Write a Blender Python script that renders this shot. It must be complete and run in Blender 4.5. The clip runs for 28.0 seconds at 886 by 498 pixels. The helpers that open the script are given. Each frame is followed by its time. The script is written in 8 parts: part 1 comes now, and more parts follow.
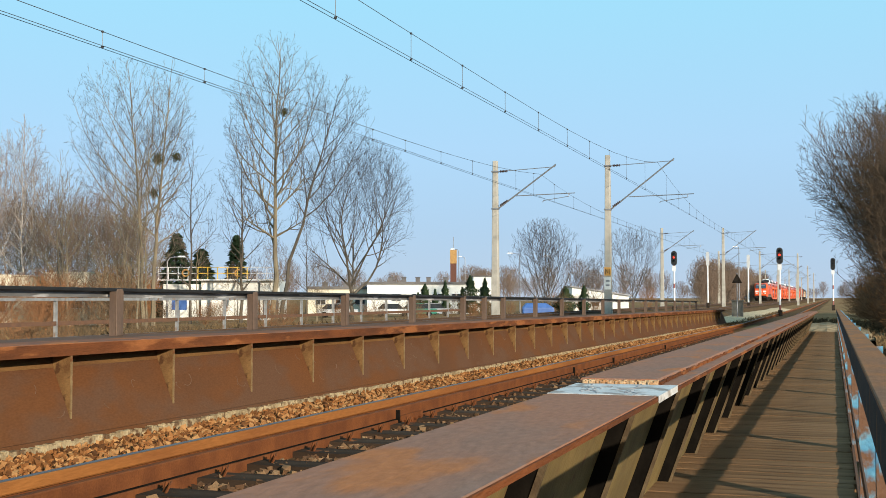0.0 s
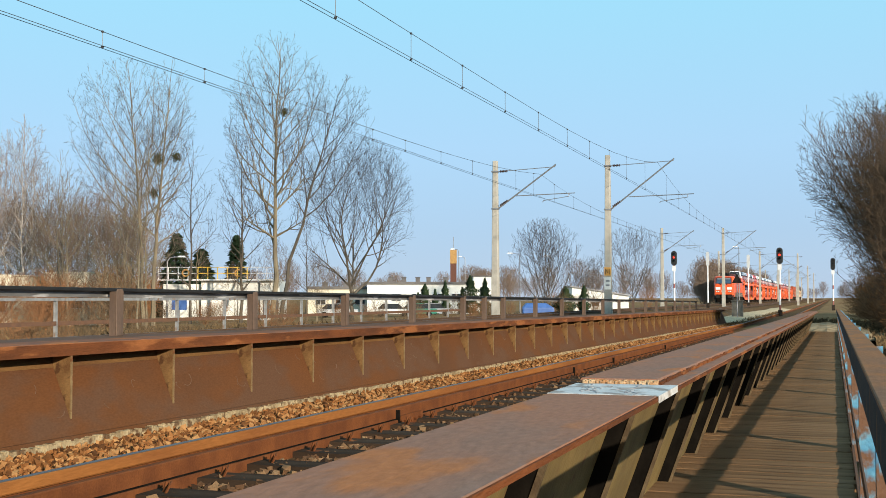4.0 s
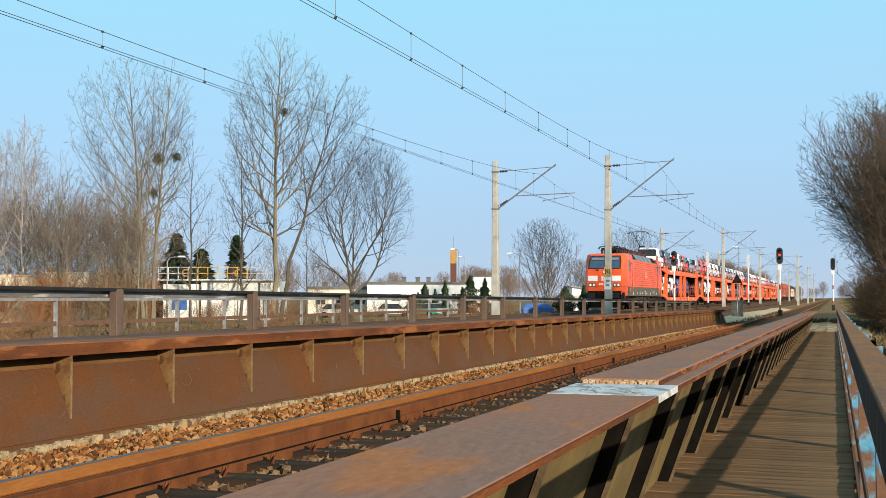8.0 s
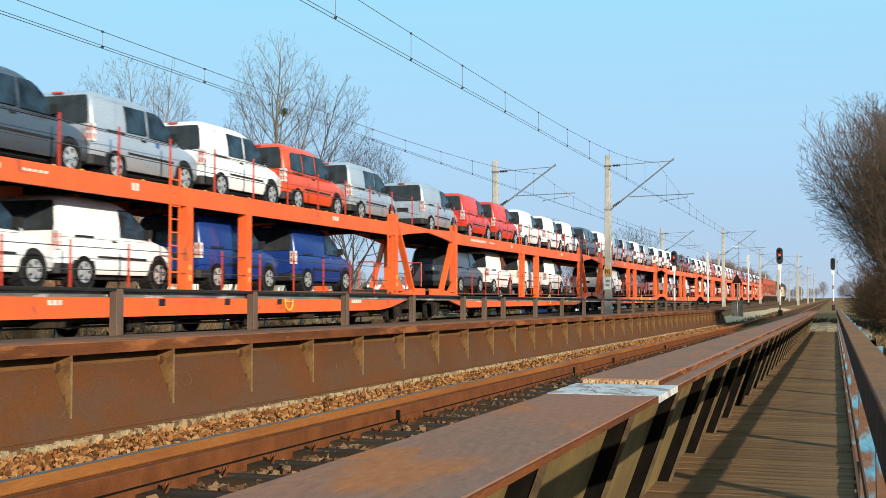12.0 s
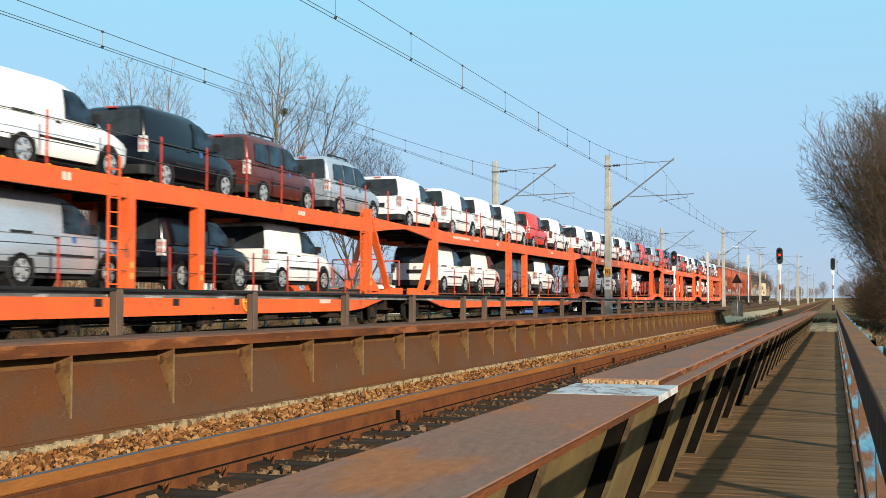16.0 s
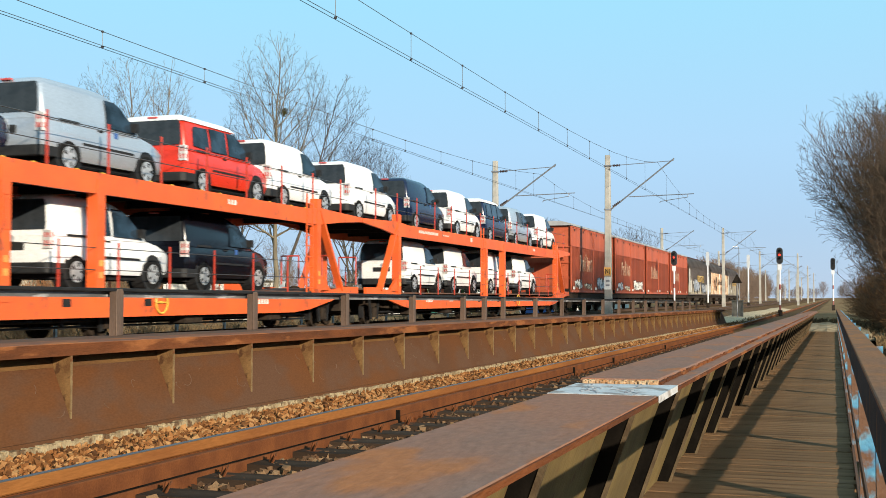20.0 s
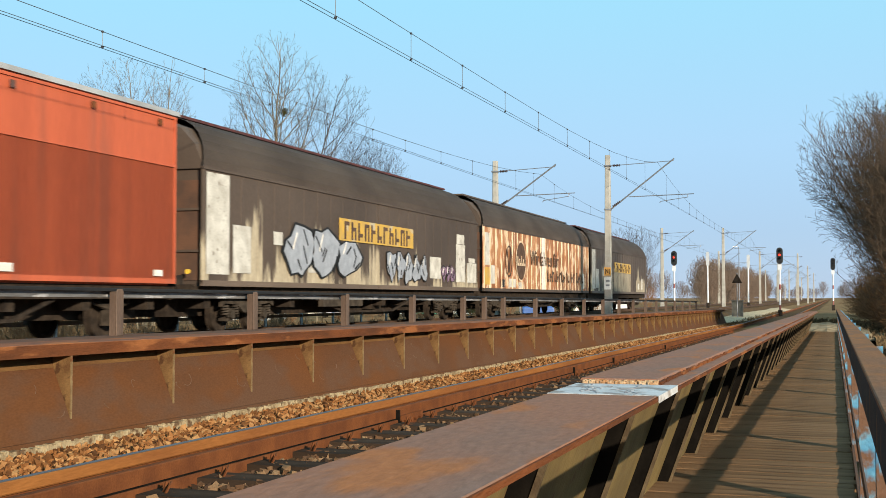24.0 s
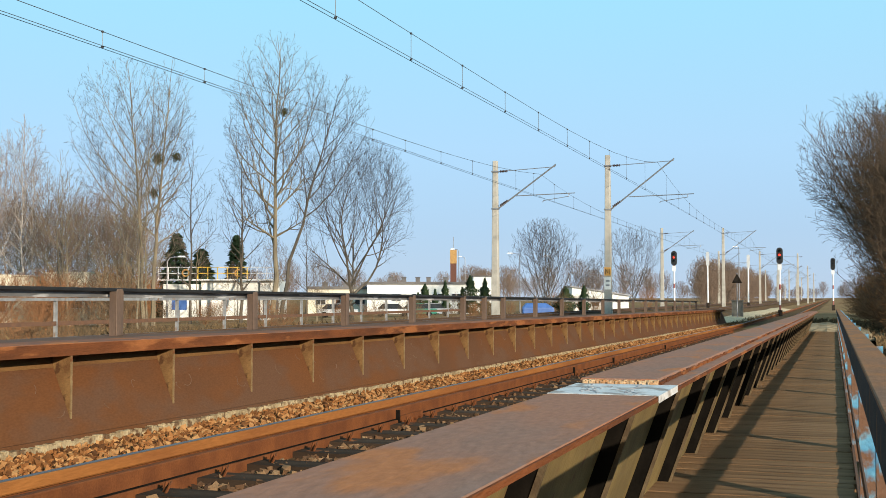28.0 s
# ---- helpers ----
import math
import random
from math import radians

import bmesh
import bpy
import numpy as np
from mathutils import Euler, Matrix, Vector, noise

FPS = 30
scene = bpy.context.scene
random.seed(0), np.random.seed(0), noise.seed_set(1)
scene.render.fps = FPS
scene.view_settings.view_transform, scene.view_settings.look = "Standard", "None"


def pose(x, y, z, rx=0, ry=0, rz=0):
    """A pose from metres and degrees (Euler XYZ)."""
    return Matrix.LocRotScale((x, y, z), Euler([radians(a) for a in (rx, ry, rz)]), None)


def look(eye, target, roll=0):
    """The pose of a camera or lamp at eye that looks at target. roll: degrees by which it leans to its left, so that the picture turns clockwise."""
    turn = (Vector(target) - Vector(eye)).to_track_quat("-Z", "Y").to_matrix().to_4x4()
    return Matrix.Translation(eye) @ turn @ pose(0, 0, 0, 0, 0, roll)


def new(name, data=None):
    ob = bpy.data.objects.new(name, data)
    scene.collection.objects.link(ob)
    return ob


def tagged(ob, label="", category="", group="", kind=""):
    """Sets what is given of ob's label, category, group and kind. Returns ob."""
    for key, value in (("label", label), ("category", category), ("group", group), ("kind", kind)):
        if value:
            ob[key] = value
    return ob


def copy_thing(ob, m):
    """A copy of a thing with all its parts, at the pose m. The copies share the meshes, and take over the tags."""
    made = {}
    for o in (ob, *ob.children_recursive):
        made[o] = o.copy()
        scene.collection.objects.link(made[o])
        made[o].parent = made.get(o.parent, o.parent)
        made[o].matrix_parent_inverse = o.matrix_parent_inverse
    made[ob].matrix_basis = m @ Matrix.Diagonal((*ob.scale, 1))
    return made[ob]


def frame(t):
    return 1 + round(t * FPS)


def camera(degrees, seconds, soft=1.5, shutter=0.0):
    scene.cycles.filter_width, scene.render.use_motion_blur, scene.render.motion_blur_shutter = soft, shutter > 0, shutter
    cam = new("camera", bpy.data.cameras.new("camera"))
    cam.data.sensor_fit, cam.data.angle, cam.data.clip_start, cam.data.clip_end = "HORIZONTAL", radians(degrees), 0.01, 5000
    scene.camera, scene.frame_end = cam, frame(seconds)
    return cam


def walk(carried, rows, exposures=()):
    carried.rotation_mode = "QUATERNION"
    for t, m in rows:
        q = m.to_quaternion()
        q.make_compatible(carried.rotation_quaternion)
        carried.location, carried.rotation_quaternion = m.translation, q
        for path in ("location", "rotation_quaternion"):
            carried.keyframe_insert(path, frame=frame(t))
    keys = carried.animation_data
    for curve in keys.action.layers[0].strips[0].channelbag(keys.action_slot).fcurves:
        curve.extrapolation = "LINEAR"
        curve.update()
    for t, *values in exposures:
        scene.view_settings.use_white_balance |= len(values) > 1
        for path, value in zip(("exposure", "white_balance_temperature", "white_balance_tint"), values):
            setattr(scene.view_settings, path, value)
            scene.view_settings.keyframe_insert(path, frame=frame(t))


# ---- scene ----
SECONDS = 28.0
cam = camera(40.945, SECONDS, soft=0.5, shutter=0.14)
EYE = (0.0, 0.0, 0.886)
cam_pose = Matrix.Translation(EYE) @ Euler((radians(90 + 2.345), 0, radians(18.212))).to_matrix().to_4x4()
walk(cam, [(0.0, cam_pose), (SECONDS, cam_pose)], exposures=[(0.0, 0.45), (11.0, 0.45), (15.0, 0.40), (16.0, 0.40), (17.0, 0.45), (18.0, 0.31), (19.0, 0.37), (20.0, 0.49), (21.0, 0.40), (24.0, 0.48), (SECONDS, 0.50)])

# ---- light ----
SUN_DIR = Vector((0.66, -0.59, 0.25)).normalized()
world = bpy.data.worlds.new("world")
scene.world = world
world.use_nodes = True
wn = world.node_tree
sky = wn.nodes.new("ShaderNodeTexSky")
sky.sky_type = "NISHITA"
sky.sun_disc = False
sky.sun_elevation = math.asin(SUN_DIR.z)
sky.sun_rotation = math.atan2(SUN_DIR.x, SUN_DIR.y)
sky.air_density, sky.dust_density, sky.ozone_density = 1.0, 0.1, 4.0
haze = wn.nodes.new("ShaderNodeMix")
haze.data_type = "RGBA"
haze.inputs[0].default_value = 0.92
height, split, fade = wn.nodes.new("ShaderNodeTexCoord"), wn.nodes.new("ShaderNodeSeparateXYZ"), wn.nodes.new("ShaderNodeValToRGB")
wn.links.new(height.outputs["Generated"], split.inputs[0])
wn.links.new(split.outputs[2], fade.inputs[0])
# pale lavender haze over the horizon, clearer blue above it
for i, (z, c) in enumerate(((0.0, (0.300, 0.390, 0.520)), (0.055, (0.282, 0.405, 0.555)), (0.125, (0.288, 0.458, 0.625)), (0.25, (0.247, 0.508, 0.650)), (0.6, (0.250, 0.465, 0.600)))):
    stop = fade.color_ramp.elements[i] if i < 2 else fade.color_ramp.elements.new(z)
    stop.position, stop.color = z, (*c, 1)
lift = wn.nodes.new("ShaderNodeVectorMath")
lift.operation = "SCALE"
lift.inputs[3].default_value = 10.0
wn.links.new(fade.outputs[0], lift.inputs[0])
wn.links.new(lift.outputs[0], haze.inputs[7])
wn.links.new(sky.outputs[0], haze.inputs[6])
wn.links.new(haze.outputs[2], wn.nodes["Background"].inputs[0])
wn.nodes["Background"].inputs[1].default_value = 0.112
sun = new("sun", bpy.data.lights.new("sun", "SUN"))
sun.data.energy, sun.data.angle, sun.data.color = 5.0, radians(0.6), (1.0, 0.87, 0.69)
sun.matrix_world = look(SUN_DIR * 60, (0, 0, 0))


# ---- materials ----
def mat(name, c1, c2=None, rough=0.7, metal=0.0, scale=6.0, fine=60.0, bump=0.15, stretch=(1, 1, 1), c3=None, c3_at=0.62, spot=2.0, vary=0.0):
    """A surface with a large and a fine noise between two colours, an optional third colour in patches, and fine relief."""
    m = bpy.data.materials.new(name)
    m.use_nodes = True
    nt = m.node_tree
    b = nt.nodes["Principled BSDF"]
    N, L = nt.nodes.new, nt.links.new
    c2 = c2 or tuple(v * 0.75 for v in c1)
    tc, mp = N("ShaderNodeTexCoord"), N("ShaderNodeMapping")
    mp.inputs["Scale"].default_value = stretch
    L(tc.outputs["Object"], mp.inputs["Vector"])
    n1, n2 = N("ShaderNodeTexNoise"), N("ShaderNodeTexNoise")
    n1.inputs["Scale"].default_value, n1.inputs["Detail"].default_value = scale, 6.0
    n2.inputs["Scale"].default_value, n2.inputs["Detail"].default_value = fine, 4.0
    L(mp.outputs[0], n1.inputs["Vector"])
    L(mp.outputs[0], n2.inputs["Vector"])
    r1 = N("ShaderNodeMapRange")
    r1.inputs[1].default_value, r1.inputs[2].default_value = 0.36, 0.64
    L(n1.outputs[0], r1.inputs[0])
    mix = N("ShaderNodeMix")
    mix.data_type = "RGBA"
    mix.inputs[6].default_value, mix.inputs[7].default_value = (*c1, 1), (*c2, 1)
    L(r1.outputs[0], mix.inputs[0])
    out = mix.outputs[2]
    if c3:
        n3 = N("ShaderNodeTexNoise")
        n3.inputs["Scale"].default_value, n3.inputs["Detail"].default_value = spot, 8.0
        L(mp.outputs[0], n3.inputs["Vector"])
        r3 = N("ShaderNodeMapRange")
        r3.inputs[1].default_value, r3.inputs[2].default_value = c3_at - 0.04, c3_at + 0.05
        L(n3.outputs[0], r3.inputs[0])
        m3 = N("ShaderNodeMix")
        m3.data_type = "RGBA"
        m3.inputs[7].default_value = (*c3, 1)
        L(r3.outputs[0], m3.inputs[0])
        L(out, m3.inputs[6])
        out = m3.outputs[2]
    hs = N("ShaderNodeHueSaturation")
    r2 = N("ShaderNodeMapRange")
    r2.inputs[3].default_value, r2.inputs[4].default_value = 0.70, 1.30
    L(n2.outputs[0], r2.inputs[0])
    val = r2.outputs[0]
    if vary:
        oi, ri, mu = N("ShaderNodeObjectInfo"), N("ShaderNodeMapRange"), N("ShaderNodeMath")
        ri.inputs[3].default_value, ri.inputs[4].default_value = 1 - vary, 1 + vary
        mu.operation = "MULTIPLY"
        L(oi.outputs["Random"], ri.inputs[0])
        L(ri.outputs[0], mu.inputs[0])
        L(val, mu.inputs[1])
        val = mu.outputs[0]
    L(val, hs.inputs["Value"])
    L(out, hs.inputs["Color"])
    L(hs.outputs[0], b.inputs["Base Color"])
    b.inputs["Metallic"].default_value = metal
    b.inputs["Specular IOR Level"].default_value = 0.5 if rough < 0.55 else (0.2 if rough < 0.7 else 0.03)
    rr = N("ShaderNodeMapRange")
    rr.inputs[3].default_value, rr.inputs[4].default_value = max(rough - 0.1, 0.03), min(rough + 0.1, 1)
    L(n1.outputs[0], rr.inputs[0])
    L(rr.outputs[0], b.inputs["Roughness"])
    if bump:
        bp = N("ShaderNodeBump")
        bp.inputs["Strength"].default_value, bp.inputs["Distance"].default_value = bump, 0.01
        L(n2.outputs[0], bp.inputs["Height"])
        L(bp.outputs[0], b.inputs["Normal"])
    return m


def glow(name, colour, strength):
    m = bpy.data.materials.new(name)
    m.use_nodes = True
    b = m.node_tree.nodes["Principled BSDF"]
    b.inputs["Base Color"].default_value = (*colour, 1)
    b.inputs["Emission Color"].default_value = (*colour, 1)
    b.inputs["Emission Strength"].default_value = strength
    return m


def island_mat(name, c1, c2, c3, rough=0.9, bump=0.4):
    """Joined small pieces whose colour differs from piece to piece."""
    m = mat(name, c1, c2, rough=rough, scale=20, fine=150, bump=bump)
    nt = m.node_tree
    g, cr = nt.nodes.new("ShaderNodeNewGeometry"), nt.nodes.new("ShaderNodeValToRGB")
    for i, c in enumerate((c1, c2, c3)):
        e = cr.color_ramp.elements[i] if i < 2 else cr.color_ramp.elements.new(0.5)
        e.color = (*c, 1)
    nt.links.new(g.outputs["Random Per Island"], cr.inputs[0])
    hs = [n for n in nt.nodes if n.type == "HUE_SAT"][0]
    nt.links.new(cr.outputs[0], hs.inputs["Color"])
    return m


RUST = mat("rusty_steel", (0.10, 0.040, 0.021), (0.16, 0.058, 0.023), 0.75, 0.0, 3, 45, 0.3, c3=(0.10, 0.062, 0.055), c3_at=0.56, spot=1.3)
RUST_TOP = mat("weathered_flange_paint", (0.245, 0.098, 0.050), (0.152, 0.080, 0.056), 0.72, 0.0, 3.2, 60, 0.25, (1, 0.35, 1), c3=(0.33, 0.125, 0.048), c3_at=0.57, spot=5.0)
RUST_NEAR = mat("worn_grey_brown_flange", (0.270, 0.128, 0.078), (0.205, 0.128, 0.098), 0.72, 0.0, 3.0, 60, 0.25, (1, 0.35, 1), c3=(0.340, 0.130, 0.052), c3_at=0.59, spot=5.0)
RUST_WEB = mat("rust_stained_web", (0.088, 0.041, 0.021), (0.112, 0.045, 0.018), 0.80, 0.0, 1.6, 70, 0.3, (1, 0.5, 1.3), c3=(0.096, 0.048, 0.027), c3_at=0.52, spot=1.9)
OLIVE = mat("stained_olive_steel", (0.175, 0.122, 0.046), (0.112, 0.080, 0.034), 0.65, 0, 4, 60, 0.25, (1, 1, 0.4), c3=(0.11, 0.055, 0.025), c3_at=0.66, spot=18)
GUSSET = mat("speckled_rust_gusset", (0.185, 0.105, 0.043), (0.115, 0.058, 0.025), 0.75, 0, 9, 90, 0.5, c3=(0.075, 0.036, 0.018), c3_at=0.60, spot=11)
DEEP_BLACK = mat("black_tarred_steel", (0.006, 0.005, 0.004), (0.011, 0.009, 0.007), 0.85, 0, 6, 60, 0.2)
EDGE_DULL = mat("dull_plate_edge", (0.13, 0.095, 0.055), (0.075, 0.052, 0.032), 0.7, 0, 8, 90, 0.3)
EDGE = mat("scuffed_plate_edge", (0.24, 0.165, 0.078), (0.15, 0.092, 0.042), 0.6, 0, 8, 90, 0.3, c3=(0.14, 0.055, 0.022), c3_at=0.58, spot=10)
LIP = mat("orange_rust_edge", (0.155, 0.052, 0.020), (0.082, 0.032, 0.016), 0.70, 0, 4, 70, 0.5, (1, 0.35, 2), c3=(0.24, 0.088, 0.032), c3_at=0.57, spot=5)
RAIL_RUST = mat("rail_rust", (0.105, 0.037, 0.016), (0.155, 0.054, 0.020), 0.75, 0, 5, 80, 0.2)
RAIL_ORANGE = mat("fresh_orange_rust", (0.27, 0.105, 0.030), (0.19, 0.070, 0.024), 0.75, 0, 5, 80, 0.2, (1, 0.15, 1))
RAIL_DULL = mat("dull_brown_rail", (0.070, 0.044, 0.030), (0.095, 0.058, 0.036), 0.75, 0, 5, 80, 0.2)
RAIL_HEAD = mat("rail_head_steel", (0.11, 0.105, 0.11), (0.09, 0.08, 0.08), 0.5, 0.6, 8, 80, 0.03, (1, 0.05, 1))
STONE = island_mat("ballast_stone", (0.055, 0.026, 0.013), (0.36, 0.195, 0.080), (0.23, 0.092, 0.030))
STONE_DARK = island_mat("dark_ballast_stone", (0.04, 0.024, 0.016), (0.21, 0.13, 0.07), (0.11, 0.058, 0.03))
BALLAST = mat("ballast_bed", (0.15, 0.085, 0.038), (0.07, 0.040, 0.02), 0.95, 0, 9, 40, 0.8)
PLANK = mat("weathered_plank", (0.212, 0.128, 0.068), (0.158, 0.095, 0.051), 0.9, 0, 5, 80, 0.4, (0.3, 2.0, 1), c3=(0.115, 0.070, 0.040), c3_at=0.60, spot=3, vary=0.16)
BLUE = mat("flaking_blue_paint", (0.065, 0.22, 0.36), (0.13, 0.31, 0.42), 0.55, 0, 9, 60, 0.3, c3=(0.14, 0.075, 0.045), c3_at=0.49, spot=7)
GREYRAIL = mat("galvanised_grey", (0.34, 0.34, 0.34), (0.24, 0.23, 0.22), 0.5, 0.4, 5, 60, 0.1, c3=(0.25, 0.15, 0.09), c3_at=0.62, spot=4)
DARK_RUST = mat("dark_brown_steel", (0.105, 0.062, 0.044), (0.145, 0.078, 0.048), 0.7, 0, 5, 60, 0.2)
BLACK = mat("black_paint", (0.012, 0.012, 0.013), (0.020, 0.019, 0.018), 0.66, 0, 5, 60, 0.05)
DUST = mat("dusty_running_gear", (0.068, 0.053, 0.040), (0.034, 0.027, 0.021), 0.8, 0, 5, 60, 0.3)
# grime kept dark enough to hold shade under floors and decks too
GRIME_SHADE = mat("underframe_grime", (0.022, 0.017, 0.014), (0.046, 0.034, 0.025), 0.8, 0, 6, 60, 0.3)
WHITEPAINT = mat("chipped_white_paint", (0.52, 0.51, 0.50), (0.40, 0.39, 0.38), 0.6, 0, 7, 90, 0.2, (1, 0.6, 1), c3=(0.24, 0.20, 0.17), c3_at=0.56, spot=14)
CONCRETE = mat("mast_concrete", (0.40, 0.375, 0.33), (0.31, 0.29, 0.25), 0.85, 0, 2, 40, 0.25)
WIRE = mat("copper_wire", (0.055, 0.055, 0.06), (0.08, 0.075, 0.07), 0.5, 0.3, 5, 60, 0)
GALV = mat("catenary_arm_steel", (0.20, 0.20, 0.21), (0.28, 0.28, 0.29), 0.45, 0.5, 5, 60, 0)
GROUND = mat("dry_grass_ground", (0.275, 0.175, 0.095), (0.160, 0.100, 0.055), 0.95, 0, 0.35, 8, 0.5, c3=(0.25, 0.165, 0.080), c3_at=0.58, spot=0.12)
GROUND.node_tree.nodes["Principled BSDF"].inputs["Specular IOR Level"].default_value = 0.0
BARK = mat("grey_bark", (0.110, 0.093, 0.073), (0.070, 0.060, 0.049), 0.9, 0, 3, 30, 0.4, (1, 1, 0.3))
BARK_Y = mat("poplar_bark", (0.240, 0.200, 0.135), (0.125, 0.104, 0.075), 0.9, 0, 2, 30, 0.4, (1, 1, 0.3))
TWIG = mat("winter_twigs", (0.070, 0.056, 0.046), (0.046, 0.037, 0.031), 0.9, 0, 2, 30, 0)
TWIG_RED = mat("russet_twigs", (0.260, 0.125, 0.058), (0.165, 0.082, 0.042), 0.9, 0, 2, 30, 0)
TWIG_DARK = mat("dark_twigs", (0.058, 0.043, 0.033), (0.038, 0.028, 0.022), 0.9, 0, 2, 30, 0)
TWIG_HEDGE = mat("thicket_twigs", (0.145, 0.099, 0.065), (0.086, 0.059, 0.040), 0.9, 0, 2, 30, 0)
TWIG_BROWN = mat("bramble_stems", (0.200, 0.108, 0.054), (0.115, 0.062, 0.033), 0.9, 0, 2, 30, 0)
TWIG_MAUVE = mat("grey_birch_twigs", (0.190, 0.136, 0.106), (0.125, 0.090, 0.073), 0.9, 0, 2, 30, 0)
TWIG_OCHRE = mat("ochre_brown_twigs", (0.190, 0.128, 0.075), (0.110, 0.074, 0.046), 0.9, 0, 2, 30, 0)
# twig tone paled so distance haze is part of the colour
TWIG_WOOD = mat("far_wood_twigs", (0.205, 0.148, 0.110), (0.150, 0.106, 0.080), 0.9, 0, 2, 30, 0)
BIRCH = mat("birch_bark", (0.40, 0.36, 0.32), (0.22, 0.19, 0.17), 0.8, 0, 3, 20, 0.2, (1, 1, 3))
NEEDLE = mat("dark_conifer_needles", (0.028, 0.05, 0.028), (0.045, 0.07, 0.033), 0.9, 0, 2, 20, 0)
MISTLE = mat("mistletoe_leaves", (0.055, 0.058, 0.018), (0.08, 0.07, 0.028), 0.9, 0, 5, 20, 0)
WALL_WHITE = mat("white_render", (0.74, 0.74, 0.70), (0.64, 0.64, 0.60), 0.8, 0, 0.5, 20, 0.05)
WALL_CREAM = mat("cream_render", (0.66, 0.60, 0.47), (0.56, 0.50, 0.39), 0.85, 0, 0.5, 20, 0.05)
ROOF_DARK = mat("dark_roof_felt", (0.10, 0.095, 0.095), (0.15, 0.14, 0.135), 0.85, 0, 1, 20, 0.1)
YELLOW = mat("yellow_railing_paint", (0.80, 0.52, 0.06), (0.68, 0.42, 0.05), 0.5, 0, 4, 40, 0)
GLASS = mat("dark_window_glass", (0.022, 0.026, 0.03), (0.035, 0.04, 0.045), 0.06, 0, 3, 20, 0)
# bluish base puts the reflected sky into the van windows' colour
VAN_GLASS = mat("dark_tinted_glass", (0.030, 0.052, 0.078), (0.006, 0.009, 0.013), 0.06, 0.25, 2.2, 20, 0)
for m in (GLASS, VAN_GLASS):
    m.node_tree.nodes["Principled BSDF"].inputs["Specular IOR Level"].default_value = 0.24
# blue base takes the place of sky mirrored in the windscreen
CAB_GLASS = mat("cab_windscreen_glass", (0.06, 0.10, 0.15), (0.05, 0.085, 0.13), 0.06, 0.35, 3, 20, 0)
BRICK_RED = mat("red_brick", (0.13, 0.06, 0.045), (0.09, 0.045, 0.035), 0.85, 0, 4, 20, 0.1)
TARP = mat("blue_tarpaulin", (0.03, 0.085, 0.26), (0.05, 0.12, 0.33), 0.45, 0, 2, 20, 0.1)
SIG_BLACK = mat("signal_black", (0.012, 0.012, 0.013), (0.02, 0.02, 0.02), 0.5, 0, 5, 40, 0)
SIG_WHITE = mat("signal_white", (0.75, 0.75, 0.75), (0.62, 0.62, 0.62), 0.5, 0, 5, 40, 0)
SIG_PALE = mat("signal_pale_grey", (0.50, 0.51, 0.52), (0.40, 0.41, 0.42), 0.5, 0, 5, 40, 0)
SIG_RED = mat("signal_red_band", (0.26, 0.055, 0.04), (0.2, 0.05, 0.04), 0.5, 0, 5, 40, 0)
LAMP_RED = glow("red_signal_lens", (1.0, 0.04, 0.02), 3.0)
LOCO_RED = mat("traffic_red_paint", (0.74, 0.092, 0.013), (0.68, 0.080, 0.013), 0.38, 0, 1.2, 30, 0.03)
LOCO_GREY = mat("dusty_grey_skirt", (0.115, 0.105, 0.088), (0.09, 0.082, 0.068), 0.7, 0, 2, 40, 0.1)
LOCO_ROOF = mat("roof_grey", (0.150, 0.156, 0.168), (0.115, 0.118, 0.124), 0.42, 0, 2, 40, 0.05)
ROOF_GEAR = mat("red_brown_roof_gear", (0.11, 0.032, 0.028), (0.055, 0.026, 0.024), 0.6, 0, 5, 40, 0.1)
LOCO_WHITE = mat("white_panel", (0.74, 0.73, 0.70), (0.66, 0.65, 0.62), 0.45, 0, 2, 40, 0)
WAGON_ORANGE = mat("car_wagon_orange_paint", (0.74, 0.118, 0.022), (0.64, 0.098, 0.022), 0.5, 0, 1.0, 40, 0.08, c3=(0.36, 0.075, 0.03), c3_at=0.66, spot=3)
STANCHION = mat("red_stanchion", (0.50, 0.045, 0.02), (0.40, 0.04, 0.02), 0.5, 0, 5, 40, 0)
DECK = mat("deck_steel", (0.10, 0.07, 0.06), (0.16, 0.08, 0.05), 0.7, 0.2, 3, 40, 0.2)
TYRE = mat("tyre_rubber", (0.012, 0.012, 0.012), (0.018, 0.018, 0.018), 0.85, 0, 8, 60, 0.1)
RIM = mat("silver_rim", (0.58, 0.59, 0.60), (0.40, 0.41, 0.42), 0.35, 0.5, 8, 60, 0)
PLASTIC = mat("black_plastic", (0.016, 0.016, 0.017), (0.024, 0.024, 0.024), 0.6, 0, 8, 60, 0.05)
TAIL = mat("tail_lamp_red", (0.56, 0.075, 0.06), (0.46, 0.06, 0.05), 0.25, 0, 8, 60, 0)
FILM = mat("white_protective_film", (0.78, 0.76, 0.74), (0.7, 0.68, 0.66), 0.5, 0, 8, 60, 0)
